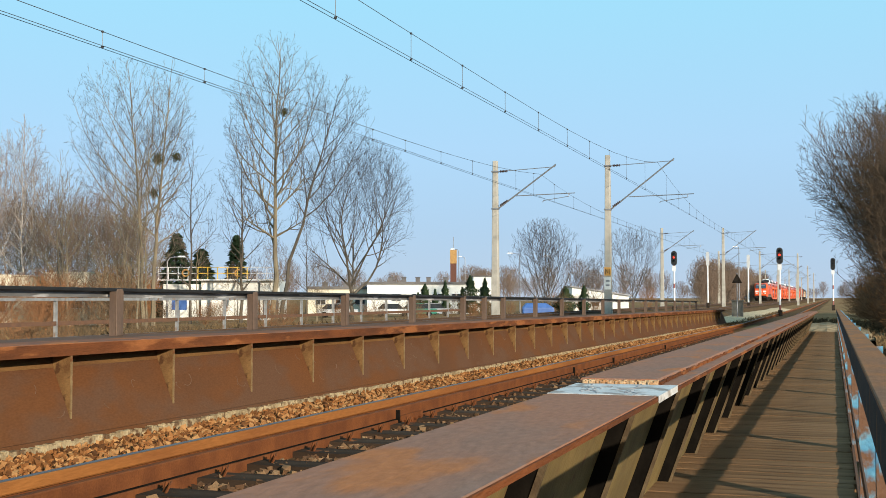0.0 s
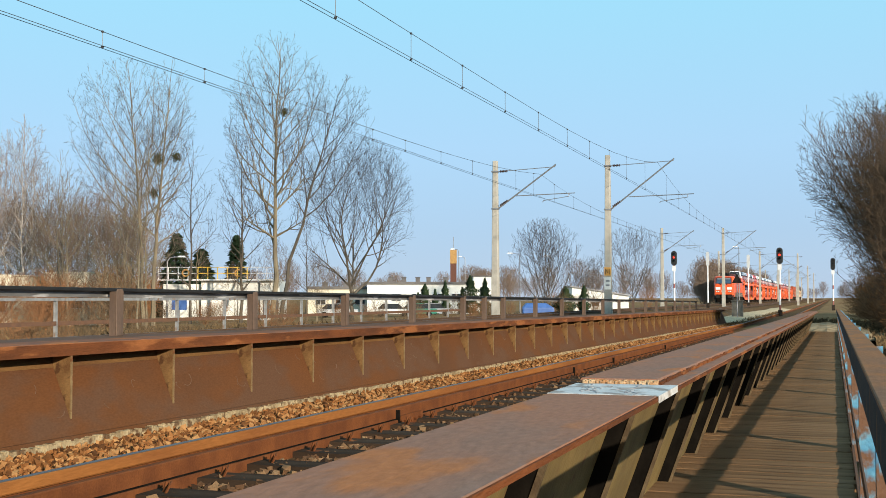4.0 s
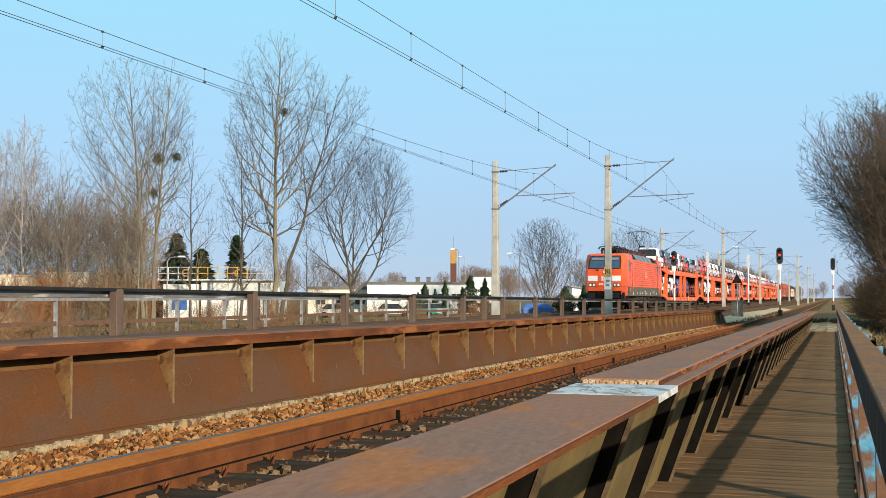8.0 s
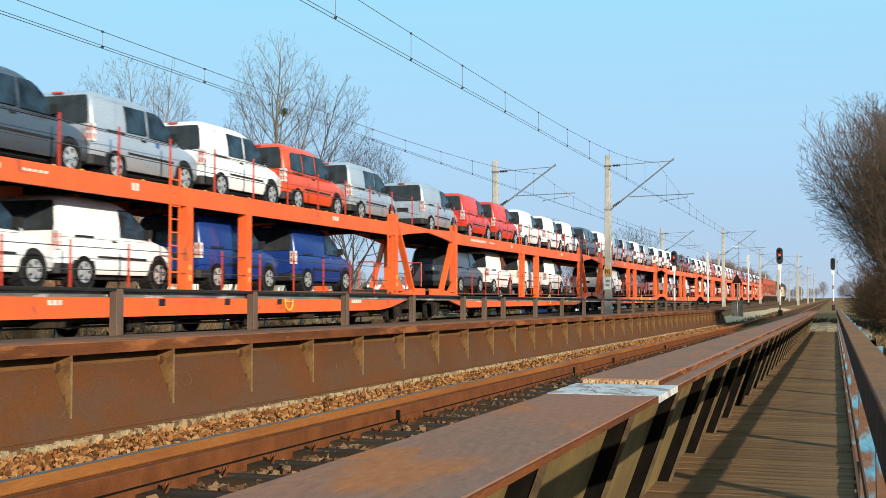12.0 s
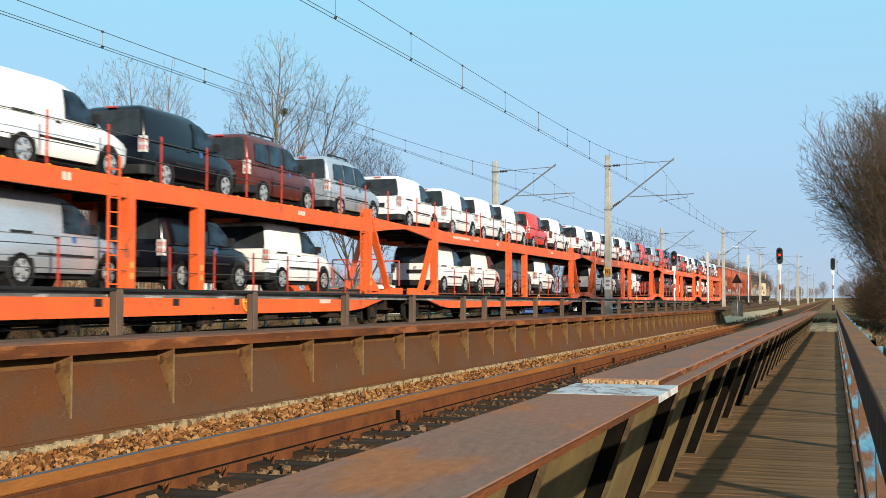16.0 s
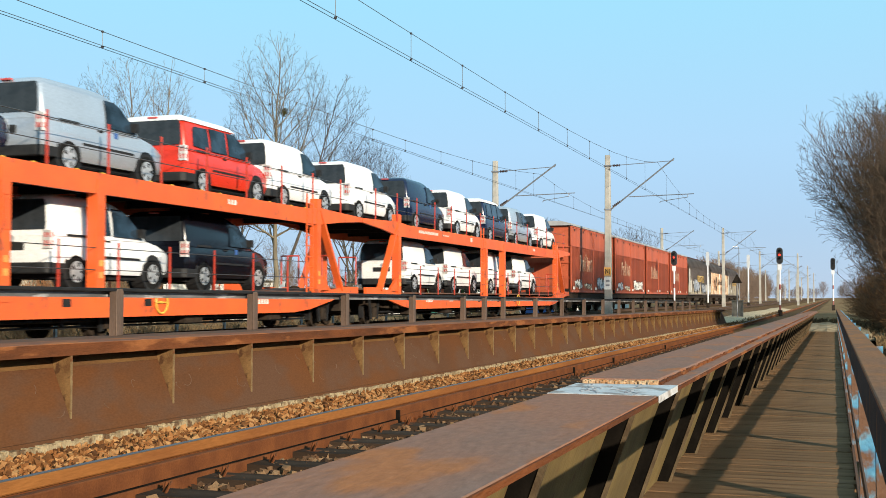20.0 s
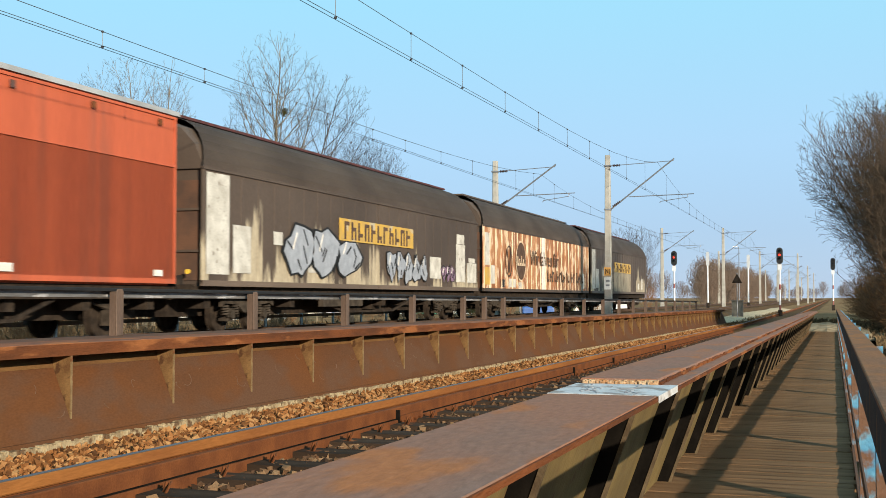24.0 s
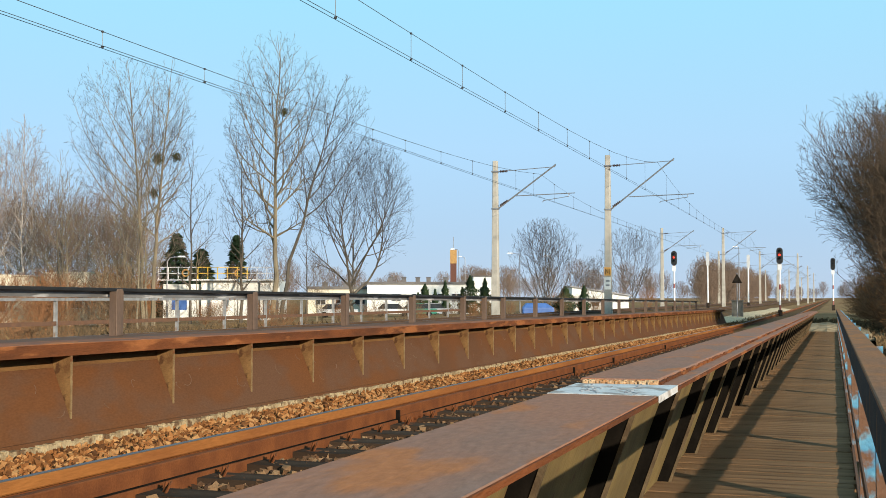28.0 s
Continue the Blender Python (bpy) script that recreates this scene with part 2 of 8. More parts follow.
PAINT = {k: mat(k + "_van_paint", c, tuple(v * 0.93 for v in c), r, me, 1.0, 30, 0.0) for k, (c, r, me) in {
    "white": ((0.80, 0.80, 0.79), 0.3, 0), "silver": ((0.47, 0.51, 0.56), 0.3, 0.5), "red": ((0.62, 0.036, 0.016), 0.28, 0),
    "orange": ((0.66, 0.075, 0.02), 0.3, 0), "navy": ((0.008, 0.014, 0.040), 0.2, 0), "black": ((0.004, 0.004, 0.007), 0.2, 0),
    "brown": ((0.14, 0.035, 0.028), 0.28, 0.35), "blue": ((0.012, 0.040, 0.20), 0.28, 0.1), "slate": ((0.10, 0.125, 0.16), 0.3, 0.5)}.items()}
GOODS_RED = mat("faded_wagon_red", (0.47, 0.104, 0.046), (0.39, 0.086, 0.040), 0.6, 0, 1.6, 40, 0.1, (1, 0.9, 0.06), c3=(0.33, 0.085, 0.045), c3_at=0.6, spot=1.5)
GOODS_ROOF = mat("grey_wagon_roof", (0.34, 0.34, 0.34), (0.25, 0.25, 0.25), 0.6, 0, 1, 30, 0.1)
GOODS_BROWN = mat("dark_brown_wagon_paint", (0.084, 0.060, 0.045), (0.063, 0.046, 0.036), 0.62, 0, 1.0, 40, 0.1, (1, 0.4, 0.3))
GOODS_PALE = mat("worn_grey_primer", (0.35, 0.295, 0.215), (0.24, 0.200, 0.145), 0.7, 0, 1.5, 40, 0.15, (1, 1.6, 0.35), c3=(0.13, 0.10, 0.075), c3_at=0.61, spot=2.6)
GOODS_CREAM = mat("cream_wall_rib", (0.66, 0.52, 0.36), (0.50, 0.33, 0.19), 0.55, 0, 2, 40, 0.1, (1, 1, 0.5), c3=(0.32, 0.13, 0.06), c3_at=0.58, spot=2)
GOODS_PEEL = mat("peeling_rusty_wall", (0.40, 0.185, 0.080), (0.22, 0.085, 0.038), 0.6, 0, 1.6, 40, 0.15, (1, 1.0, 0.42), c3=(0.66, 0.51, 0.36), c3_at=0.575, spot=2.6)
GOODS_LID = mat("dusty_brown_roof_paint", (0.140, 0.102, 0.076), (0.104, 0.076, 0.058), 0.6, 0, 1.0, 40, 0.1, (1, 0.4, 0.6))
END_ORANGE = mat("rust_orange_end_wall", (0.27, 0.085, 0.035), (0.16, 0.055, 0.027), 0.6, 0, 2, 40, 0.1)
GOODS_END = mat("rusty_brown_end_wall", (0.120, 0.062, 0.038), (0.075, 0.045, 0.032), 0.6, 0, 2, 40, 0.1)
SIGN_YELLOW = mat("faded_yellow_sign", (0.54, 0.32, 0.05), (0.42, 0.27, 0.08), 0.6, 0, 3, 40, 0, c3=(0.42, 0.36, 0.26), c3_at=0.63, spot=2)
LETTER_DARK = mat("dark_lettering", (0.07, 0.045, 0.035), (0.11, 0.07, 0.05), 0.7, 0, 4, 30, 0)
LETTER_FADED = mat("faded_cream_lettering", (0.60, 0.42, 0.30), (0.50, 0.27, 0.17), 0.7, 0, 3, 30, 0, c3=(0.45, 0.14, 0.07), c3_at=0.60, spot=5)
PURPLE = mat("faded_purple_spray", (0.16, 0.09, 0.15), (0.24, 0.16, 0.20), 0.6, 0, 4, 30, 0)
LETTER_WHITE = mat("white_lettering", (0.70, 0.66, 0.60), (0.58, 0.53, 0.47), 0.7, 0, 4, 30, 0)
PLATE_PALE = mat("faded_data_plate", (0.56, 0.53, 0.47), (0.40, 0.37, 0.32), 0.7, 0, 2.5, 30, 0, c3=(0.20, 0.17, 0.14), c3_at=0.66, spot=7)
SPRAY = mat("silver_spray_paint", (0.42, 0.43, 0.46), (0.33, 0.34, 0.37), 0.5, 0.3, 4, 30, 0)
ORANGE_SIGN = mat("orange_sign", (0.64, 0.33, 0.08), (0.52, 0.27, 0.08), 0.6, 0, 4, 30, 0)


# ---- mesh helpers ----
def box(bm, x0, x1, y0, y1, z0, z1):
    v = [bm.verts.new(p) for p in ((x0, y0, z0), (x1, y0, z0), (x1, y1, z0), (x0, y1, z0), (x0, y0, z1), (x1, y0, z1), (x1, y1, z1), (x0, y1, z1))]
    for f in ((3, 2, 1, 0), (4, 5, 6, 7), (0, 1, 5, 4), (1, 2, 6, 5), (2, 3, 7, 6), (3, 0, 4, 7)):
        bm.faces.new([v[i] for i in f])
    return v


def loft(bm, rings, cap=True):
    """Skin over rings with the same number of points."""
    vs = [[bm.verts.new(p) for p in r] for r in rings]
    n = len(vs[0])
    for a, b in zip(vs, vs[1:]):
        for i in range(n):
            bm.faces.new((a[i], a[(i + 1) % n], b[(i + 1) % n], b[i]))
    if cap:
        bm.faces.new(vs[0][::-1])
        bm.faces.new(vs[-1])
    bmesh.ops.recalc_face_normals(bm, faces=bm.faces[:])
    return vs


def bar(bm, section, y0, y1, slope=0.0):
    """A section of (x, z) points drawn out along y, falling or rising by slope."""
    return loft(bm, [[(x, y, z + slope * y) for x, z in section] for y in (y0, y1)])


def tube(bm, p, q, r, n=6, r2=None):
    p, q = Vector(p), Vector(q)
    d = (q - p).normalized()
    a = d.cross((0, 0, 1) if abs(d.z) < 0.9 else (1, 0, 0)).normalized()
    b = d.cross(a)
    r2 = r if r2 is None else r2
    ring = lambda c, s: [c + a * math.cos(t) * s + b * math.sin(t) * s for t in [2 * math.pi * i / n for i in range(n)]]
    return loft(bm, [ring(p, r), ring(q, r2)])


def strip(bm, p, q, w, h, up=(0, 0, 1)):
    """A rectangular bar from p to q, w wide and h high."""
    p, q = Vector(p), Vector(q)
    d = (q - p).normalized()
    a = d.cross(Vector(up)).normalized()
    b = a.cross(d)
    ring = lambda c: [c + a * w / 2 * i + b * h / 2 * j for i, j in ((-1, -1), (1, -1), (1, 1), (-1, 1))]
    return loft(bm, [ring(p), ring(q)])


def bevel(bm, w=0.01, seg=1, angle=0.5):
    es = [e for e in bm.edges if len(e.link_faces) == 2 and e.calc_face_angle() > angle]
    bmesh.ops.bevel(bm, geom=es, offset=w, segments=seg, affect="EDGES", profile=0.7)


def mesh_of(bm, name, material, smooth=False):
    me = bpy.data.meshes.new(name)
    bm.to_mesh(me)
    bm.free()
    me.materials.append(material)
    if smooth:
        me.shade_smooth()
    return me


def part(name, bm, material, parent=None, label="", smooth=False):
    ob = new(name, mesh_of(bm, name, material, smooth))
    if parent:
        ob.parent = parent
    if label:
        ob["label"] = label
    return ob


def piece(name, me, parent, loc, rot=(0, 0, 0), scl=(1, 1, 1)):
    """One more object on a shared mesh."""
    ob = new(name, me)
    ob.parent, ob.location, ob.rotation_euler, ob.scale = parent, loc, rot, scl
    return ob


def thing(name, at, label, category, group="", kind=""):
    return tagged(new(name), label, category, group, kind) if at is None else set_at(tagged(new(name), label, category, group, kind), at)


def set_at(ob, at):
    ob.location = at
    return ob


B = bmesh.new

# ---- ground and the large structure ----
SLOPE = -0.0051
RAIL2, RAIL3 = -9.5, -15.7


def near_z(y):
    """The near line falls gently over the bridge and runs level after it."""
    return SLOPE * min(y, 55.0)


def ground_z(x, y):
    under = 1.0 if -40 < y < 46 and -8.2 < x < 1.3 else 0.0
    z = -0.42
    if x < -20.5:
        z -= min((-20.5 - x) * 0.16, 0.75)
    if x > 1.0:
        z -= min((x - 1.0) * 0.3, 1.2)
    if under:
        z = -2.6
    if y > 46 and x > -8:
        z = max(z, -0.55) if x > -2 else -0.5
    return z + 0.06 * noise.noise((x * 0.3, y * 0.3, 0)) + (0.5 * noise.noise((x * 0.01, y * 0.01, 4)) if abs(x) > 60 else 0)


def build_ground():
    xs = [-3000, -1200, -500, -250, -160, -120] + [-100 + 4 * i for i in range(19)] + [-26, -24, -22, -20.5, -19, -12, -8.3, -8.1, -6, -4, -2, 0, 1.2, 1.4, 2, 3, 5, 8, 12, 20, 40, 100, 400, 1500, 3000]
    ys = [-3000, -1000, -500, -200, -100, -60, -40.1, -39.9] + [-30 + 6 * i for i in range(13)] + [45.9, 46.1] + [50 + 8 * i for i in range(24)] + [260, 320, 400, 500, 700, 1000, 1800, 4000]
    vs = [(x, y, ground_z(x, y)) for y in ys for x in xs]
    n = len(xs)
    fs = [(j * n + i, j * n + i + 1, (j + 1) * n + i + 1, (j + 1) * n + i) for j in range(len(ys) - 1) for i in range(n - 1)]
    me = bpy.data.meshes.new("ground")
    me.from_pydata(vs, [], fs)
    me.materials.append(GROUND)
    tagged(new("ground", me), "dry winter grass and bare earth beside the railway", "ground", kind="structure")


build_ground()

RAIL_SECTION = [(-0.07, -0.155), (0.07, -0.155), (0.07, -0.145), (0.012, -0.12), (0.012, -0.05), (0.035, -0.042), (0.035, -0.004), (0.03, 0.0), (-0.03, 0.0), (-0.035, -0.004), (-0.035, -0.042), (-0.012, -0.05), (-0.012, -0.12), (-0.07, -0.145)]


def track(name, x, y0, y1, label, zf, bed=True):
    t = thing(name, (0, 0, 0), label, "railway track", kind="structure")
    cuts = [y0, *[c for c in (0, 55) if y0 < c < y1], y1]
    for s in (-0.7525, 0.7525):
        bm = B()
        loft(bm, [[(x + s + px, y, pz + zf(y)) for px, pz in RAIL_SECTION[:5] + RAIL_SECTION[11:]] for y in cuts])
        rail = part("rail", bm, RAIL_DULL if bed else RAIL_RUST, t)
        bm = B()
        loft(bm, [[(x + s + px, y, pz + zf(y)) for px, pz in ((0.0, -0.072), (0.030, -0.068), (0.035, -0.060), (0.035, -0.004), (0.03, 0.0), (-0.03, 0.0), (-0.035, -0.004), (-0.035, -0.06))] for y in cuts])
        part("rail_crown", bm, RAIL_DULL if bed else RAIL_ORANGE, rail, "brown side of the rail head" if bed else "orange rusty side of the rail head")
        bm = B()
        loft(bm, [[(x + s + px, y, pz + zf(y)) for px, pz in ((-0.020, 0.0005), (0.020, 0.0005), (0.018, 0.003), (-0.018, 0.003))] for y in cuts])
        part("rail_head", bm, RAIL_HEAD, t, "worn bright running surface")
    if bed:
        bm = B()
        loft(bm, [[(x + px, y, pz + zf(y)) for px, pz in ((-2.6, -0.45), (2.6, -0.45), (1.7, -0.19), (-1.7, -0.19))] for y in cuts])
        part("ballast_bed", bm, BALLAST, t)
    return t


track("track_middle", RAIL2, -300, 900, "electrified track on ballast between two others", lambda y: 0.0)
track("track_far", RAIL3, -480, 900, "electrified main track on ballast that the train uses", lambda y: 0.0)

# ---- the near railway bridge: two steel girders, track between them, walkways outside ----
BR0, BR1 = -12.0, 60.5
TRACK1 = -3.18


def bridge():
    t = thing("railway_bridge", (0, 0, 0), "rusty steel trough railway bridge with flanged side girders", "bridge", kind="structure")
    # flange with a turned-down lip, leaning web, for both sides
    for side, xn, xf, wtop, wbot, y1 in (("near", -0.866, -0.526, -0.694, -0.960, 45.0), ("far", -5.60, -5.14, -5.36, -5.10, 60.6)):
        g = part("girder", B_section([(xn, 0.582), (xf, 0.582), (xf, 0.60), (xn, 0.60)], y1), RUST_TOP if side == "far" else RUST_NEAR, t, "broad flat flange with rust-worn paint")
        lip = B()
        low = 0.512 if side == "far" else 0.583
        for x in (xn, xf):
            bar(lip, [(x - 0.006, low), (x + 0.006, low), (x + 0.006, 0.596), (x - 0.006, 0.596)], BR0, y1, SLOPE)
        part("flange_lip", lip, LIP, g, "orange rusty flange edge")
        web = B()
        foot = -0.15 if side == "near" else -0.06
        bar(web, [(wtop - 0.01, 0.574), (wbot - 0.01, foot), (wbot - 0.01, -0.16), (wbot + 0.01, -0.16), (wbot + 0.01, foot), (wtop + 0.01, 0.574)], BR0, y1, SLOPE)
        part("web", web, RUST_WEB if side == "far" else OLIVE, g, "rust-streaked brown web plate" if side == "far" else "olive-brown painted web plate")
        # gusset plates between web and flange
        bm = B()
        if side == "far":
            prof = [(-5.35, 0.573), (-5.146, 0.573), (-5.146, 0.50), (-5.146, 0.07), (-5.138, 0.06)]
        else:
            prof = [(-0.690, 0.573), (-0.622, 0.573), (-0.636, 0.535), (-0.864, -0.10), (-0.938, -0.10)]
        loft(bm, [[(x, y, z) for x, z in prof] for y in (-0.007, 0.007)])
        # near gusset plates are almost black, the far ones rust brown
        me = mesh_of(bm, "gusset", DEEP_BLACK if side == "near" else GUSSET)
        bm = B()
        if side == "near":
            strip(bm, (-0.620, 0, 0.572), (-0.862, 0, -0.098), 0.022, 0.014, (1, 0, 0.41))
        else:
            box(bm, -5.1455, -5.136, -0.008, 0.008, 0.065, 0.56)
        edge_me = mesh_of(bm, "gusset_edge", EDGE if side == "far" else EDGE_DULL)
        first = 7.195 if side == "far" else 6.513
        step = 1.3737 if side == "far" else 1.272
        n = int((y1 - first - 0.2) / step)
        for k in range(-5, n):
            y = first + step * k
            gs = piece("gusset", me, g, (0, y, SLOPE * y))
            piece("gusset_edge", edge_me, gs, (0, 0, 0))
        if side == "far":
            for nm, z0, z1, dx, m, lb in (("top_angle", 0.425, 0.573, 0.001, mat("ochre_stained_steel", (0.150, 0.078, 0.030), (0.105, 0.052, 0.024), 0.75, 0, 3, 60, 0.3, (1, 0.5, 2)), "yellowish rusty angle under the flange"), ("bottom_angle", -0.10, -0.045, 0.020, RUST_WEB, "brown angle along the web's foot")):
                sl = (wtop - wbot) / 0.634
                bm = B()
                x = lambda z: wbot + sl * max(z + 0.06, 0) + 0.010
                bar(bm, [(x(z0) + 0.001, z0), (x(z0) + dx + 0.004, z0), (x(z1) + dx + 0.004, z1), (x(z1) + 0.001, z1)], BR0, y1, SLOPE)
                part(nm, bm, m, g, lb)
            # chalk scrawls on the web
            rn = random.Random(8)
            bm = B()
            for k in range(46):
                y0, z0 = rn.uniform(6.2, 24), rn.uniform(0.1, 0.36)
                n = rn.randint(3, 8)
                a, r = rn.uniform(0, 6), rn.uniform(0.02, 0.06)
                pts = [(y0 + r * math.cos(a + i * 0.6) + i * 0.012, z0 + r * 0.9 * math.sin(a + i * 0.6)) for i in range(n)]
                for p, q in zip(pts, pts[1:]):
                    strip(bm, (x(p[1]) + 0.0015, p[0], p[1] + SLOPE * p[0]), (x(q[1]) + 0.0015, q[0], q[1] + SLOPE * q[0]), 0.003, 0.0015, (1, 0, 0))
            part("chalk_mark", bm, mat("faint_chalk", (0.17, 0.11, 0.08), (0.12, 0.075, 0.05), 0.9), g, "faint chalk scribbles")
    # white painted plate laid over the near flange
    bm = B()
    box(bm, -0.872, -0.518, 3.71, 4.17, 0.601 + SLOPE * 4, 0.603 + SLOPE * 4)
    box(bm, -0.5185, -0.5165, 3.71, 4.17, 0.580 + SLOPE * 4, 0.603 + SLOPE * 4)
    part("joint_plate", bm, WHITEPAINT, t, "white painted cover plate with scratches")
    bm = B()
    rn = random.Random(4)
    for k in range(12):
        x0, y0 = rn.uniform(-0.83, -0.60), rn.uniform(3.76, 4.10)
        a = rn.uniform(0, 6)
        for i in range(rn.randint(3, 6)):
            x1, y1 = x0 + 0.022 * math.cos(a), y0 + 0.05 * math.sin(a)
            strip(bm, (x0, y0, 0.6036 + SLOPE * 4), (x1, y1, 0.6036 + SLOPE * 4), 0.0045, 0.0012)
            x0, y0, a = x1, y1, a + rn.uniform(-1.4, 1.4)
    part("scribble", bm, mat("faint_grey_ink", (0.22, 0.21, 0.22), (0.34, 0.33, 0.33), 0.8), t, "faint grey scribbled strokes")
    # second layer of the flange beyond the plate
    bm = B()
    bar(bm, [(-0.868, 0.601), (-0.590, 0.601), (-0.590, 0.616), (-0.596, 0.620), (-0.864, 0.620), (-0.868, 0.616)], 4.22, 45.0, SLOPE)
    part("cover_plate", bm, RUST_NEAR, t, "second riveted layer of the flange")
    bm = B()
    rn = random.Random(6)
    y = 4.22
    while y < 30:
        ln = rn.uniform(0.03, 0.12)
        box(bm, -0.5895, -0.5895 + rn.uniform(0.005, 0.011), y, y + ln, 0.6005 + SLOPE * y, 0.606 + rn.uniform(0.002, 0.010) + SLOPE * y)
        y += ln
    part("weld_bead", bm, LIP, t, "orange rust bead along the flange layer")
    bm = B()
    for i in range(150):
        x = -0.86 + random.random() * 0.26
        box(bm, x, x + 0.004 + random.random() * 0.010, 4.180 + random.random() * 0.03, 4.215 + random.random() * 0.02, 0.598 + SLOPE * 4, 0.606 + SLOPE * 4 + random.random() * 0.010)
    part("weld_seam", bm, mat("crumbly_rust", (0.36, 0.16, 0.06), (0.55, 0.40, 0.25), 0.9, 0, 30, 150, 0.5), t, "flaking rust along the plate's edge")
    # trough floor under the track
    bm = B()
    bar(bm, [(-5.6, -0.42), (-0.8, -0.42), (-0.8, -0.30), (-5.6, -0.30)], BR0, BR1, SLOPE)
    part("trough_floor", bm, GRIME_SHADE, t)
    bm = B()
    bar(bm, [(-5.2, -0.30), (-0.85, -0.30), (-0.9, -0.215), (-5.16, -0.215)], BR0, BR1, SLOPE)
    part("ballast_bed", bm, BALLAST, t)
    bm = B()
    rn = random.Random(21)
    y = 4.0
    while y < 60:
        ln = rn.uniform(0.02, 0.05) if y < 30 else 0.3
        box(bm, -5.088, -5.02 + rn.uniform(-0.012, 0.010), y, y + ln, -0.26 + SLOPE * y, -0.072 + rn.uniform(-0.010, 0.012) + SLOPE * y)
        y += ln + 0.0005
    part("concrete_kerb", bm, mat("pale_concrete_edge", (0.40, 0.31, 0.185), (0.24, 0.175, 0.10), 0.9, 0, 9, 60, 0.9, c3=(0.13, 0.08, 0.045), c3_at=0.56, spot=12), t, "crumbling pale edge strip")
    # plate behind the far flange, on which the railing stands
    bm = B()
    bar(bm, [(-6.25, 0.50), (-5.605, 0.50), (-5.605, 0.592), (-6.25, 0.592)], BR0, 60.6, SLOPE)
    part("side_plate", bm, DARK_RUST, t)
    bm = B()
    bar(bm, [(-7.5, -0.30), (-6.255, -0.30), (-6.255, -0.22), (-7.5, -0.22)], BR0, 60.6, SLOPE)
    part("far_walkway", bm, DARK_RUST, t)
    # abutments
    bm = B()
    box(bm, -7.6, 1.2, 44.6, 46.6, -3.2, -0.56)
    box(bm, -7.6, -5.1, 46.61, 61.0, -3.2, -0.56)
    box(bm, -7.6, 1.2, -13.5, -12.05, -3.2, -0.45)
    part("abutment", bm, CONCRETE, t)
    return t


def B_section(sec, y1):
    bm = B()
    bar(bm, sec, BR0, y1, SLOPE)
    return bm


bridge()

t1 = track("track_near", TRACK1, BR0, 900, "rusty non-electrified track on stone ballast", near_z, bed=False)
bm = B()
bar(bm, [(TRACK1 - 0.565, -0.135), (TRACK1 - 0.520, -0.135), (TRACK1 - 0.520, -0.046), (TRACK1 - 0.526, -0.040), (TRACK1 - 0.565, -0.040)], BR0, 47.0, SLOPE)
guard = part("guard_rail", bm, RAIL_RUST, t1, "rusty guard rail inside the running rail")
bm = B()
bar(bm, [(TRACK1 - 0.560, -0.235), (TRACK1 - 0.500, -0.235), (TRACK1 - 0.500, -0.150), (TRACK1 - 0.506, -0.146), (TRACK1 - 0.560, -0.146)], BR0, 47.0, SLOPE)
bar(bm, [(TRACK1 - 0.560, -0.240), (TRACK1 - 0.470, -0.240), (TRACK1 - 0.470, -0.226), (TRACK1 - 0.560, -0.2355)], BR0, 47.0, SLOPE)
part("guard_foot", bm, RAIL_RUST, guard, "lower angle of the guard rail")
# near-black bars put the shade of the gap lines into colour
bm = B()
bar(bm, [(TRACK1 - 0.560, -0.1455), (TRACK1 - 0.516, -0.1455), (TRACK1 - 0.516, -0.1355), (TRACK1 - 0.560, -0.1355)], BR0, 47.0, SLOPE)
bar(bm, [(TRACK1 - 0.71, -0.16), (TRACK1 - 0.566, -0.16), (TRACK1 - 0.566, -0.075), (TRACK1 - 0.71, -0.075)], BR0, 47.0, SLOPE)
part("flangeway", bm, DEEP_BLACK, guard, "near-black strip standing for the shaded gap beside the running rail")
for y in (9.92, 17.43, 20.76, 27.5):
    bm = B()
    box(bm, TRACK1 - 0.507, TRACK1 - 0.488, y + 0.05, y + 0.62, -0.205 + SLOPE * y, -0.115 + SLOPE * y)
    for k in range(4):
        tube(bm, (TRACK1 - 0.489, y + 0.13 + 0.13 * k, -0.16 + SLOPE * y), (TRACK1 - 0.462, y + 0.13 + 0.13 * k, -0.16 + SLOPE * y), 0.022, 6)
    part("joint_bar", bm, RAIL_RUST, guard, "bolted joint of the guard rail")
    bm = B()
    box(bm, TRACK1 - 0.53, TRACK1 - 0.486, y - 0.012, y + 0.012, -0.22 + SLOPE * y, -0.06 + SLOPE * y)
    part("joint_gap", bm, DEEP_BLACK, guard)
bm = B()
loft(bm, [[(TRACK1 + px, y, pz + near_z(y)) for px, pz in ((-2.4, -0.45), (2.4, -0.45), (1.6, -0.19), (-1.6, -0.19))] for y in (60.6, 900)])
part("ballast_bed", bm, BALLAST, t1)
SLEEPER_WOOD = mat("tarred_timber", (0.034, 0.022, 0.015), (0.055, 0.036, 0.024), 0.95, 0, 4, 50, 0.4, (0.4, 2, 1), vary=0.2)
bm = B()
box(bm, -1.3, 1.3, -0.13, 0.13, -0.30, -0.172)
bevel(bm, 0.012)
sleeper_me = mesh_of(bm, "sleeper", SLEEPER_WOOD)
for k in range(75):
    y = -6.0 + 0.66 * k + random.uniform(-0.03, 0.03)
    piece("sleeper", sleeper_me, t1, (TRACK1, y, near_z(y)), (0, 0, random.uniform(-0.012, 0.012)))
bm = B()
tube(bm, (0.0, 0, -0.15), (0.012, 0.01, -0.085), 0.012, 6)
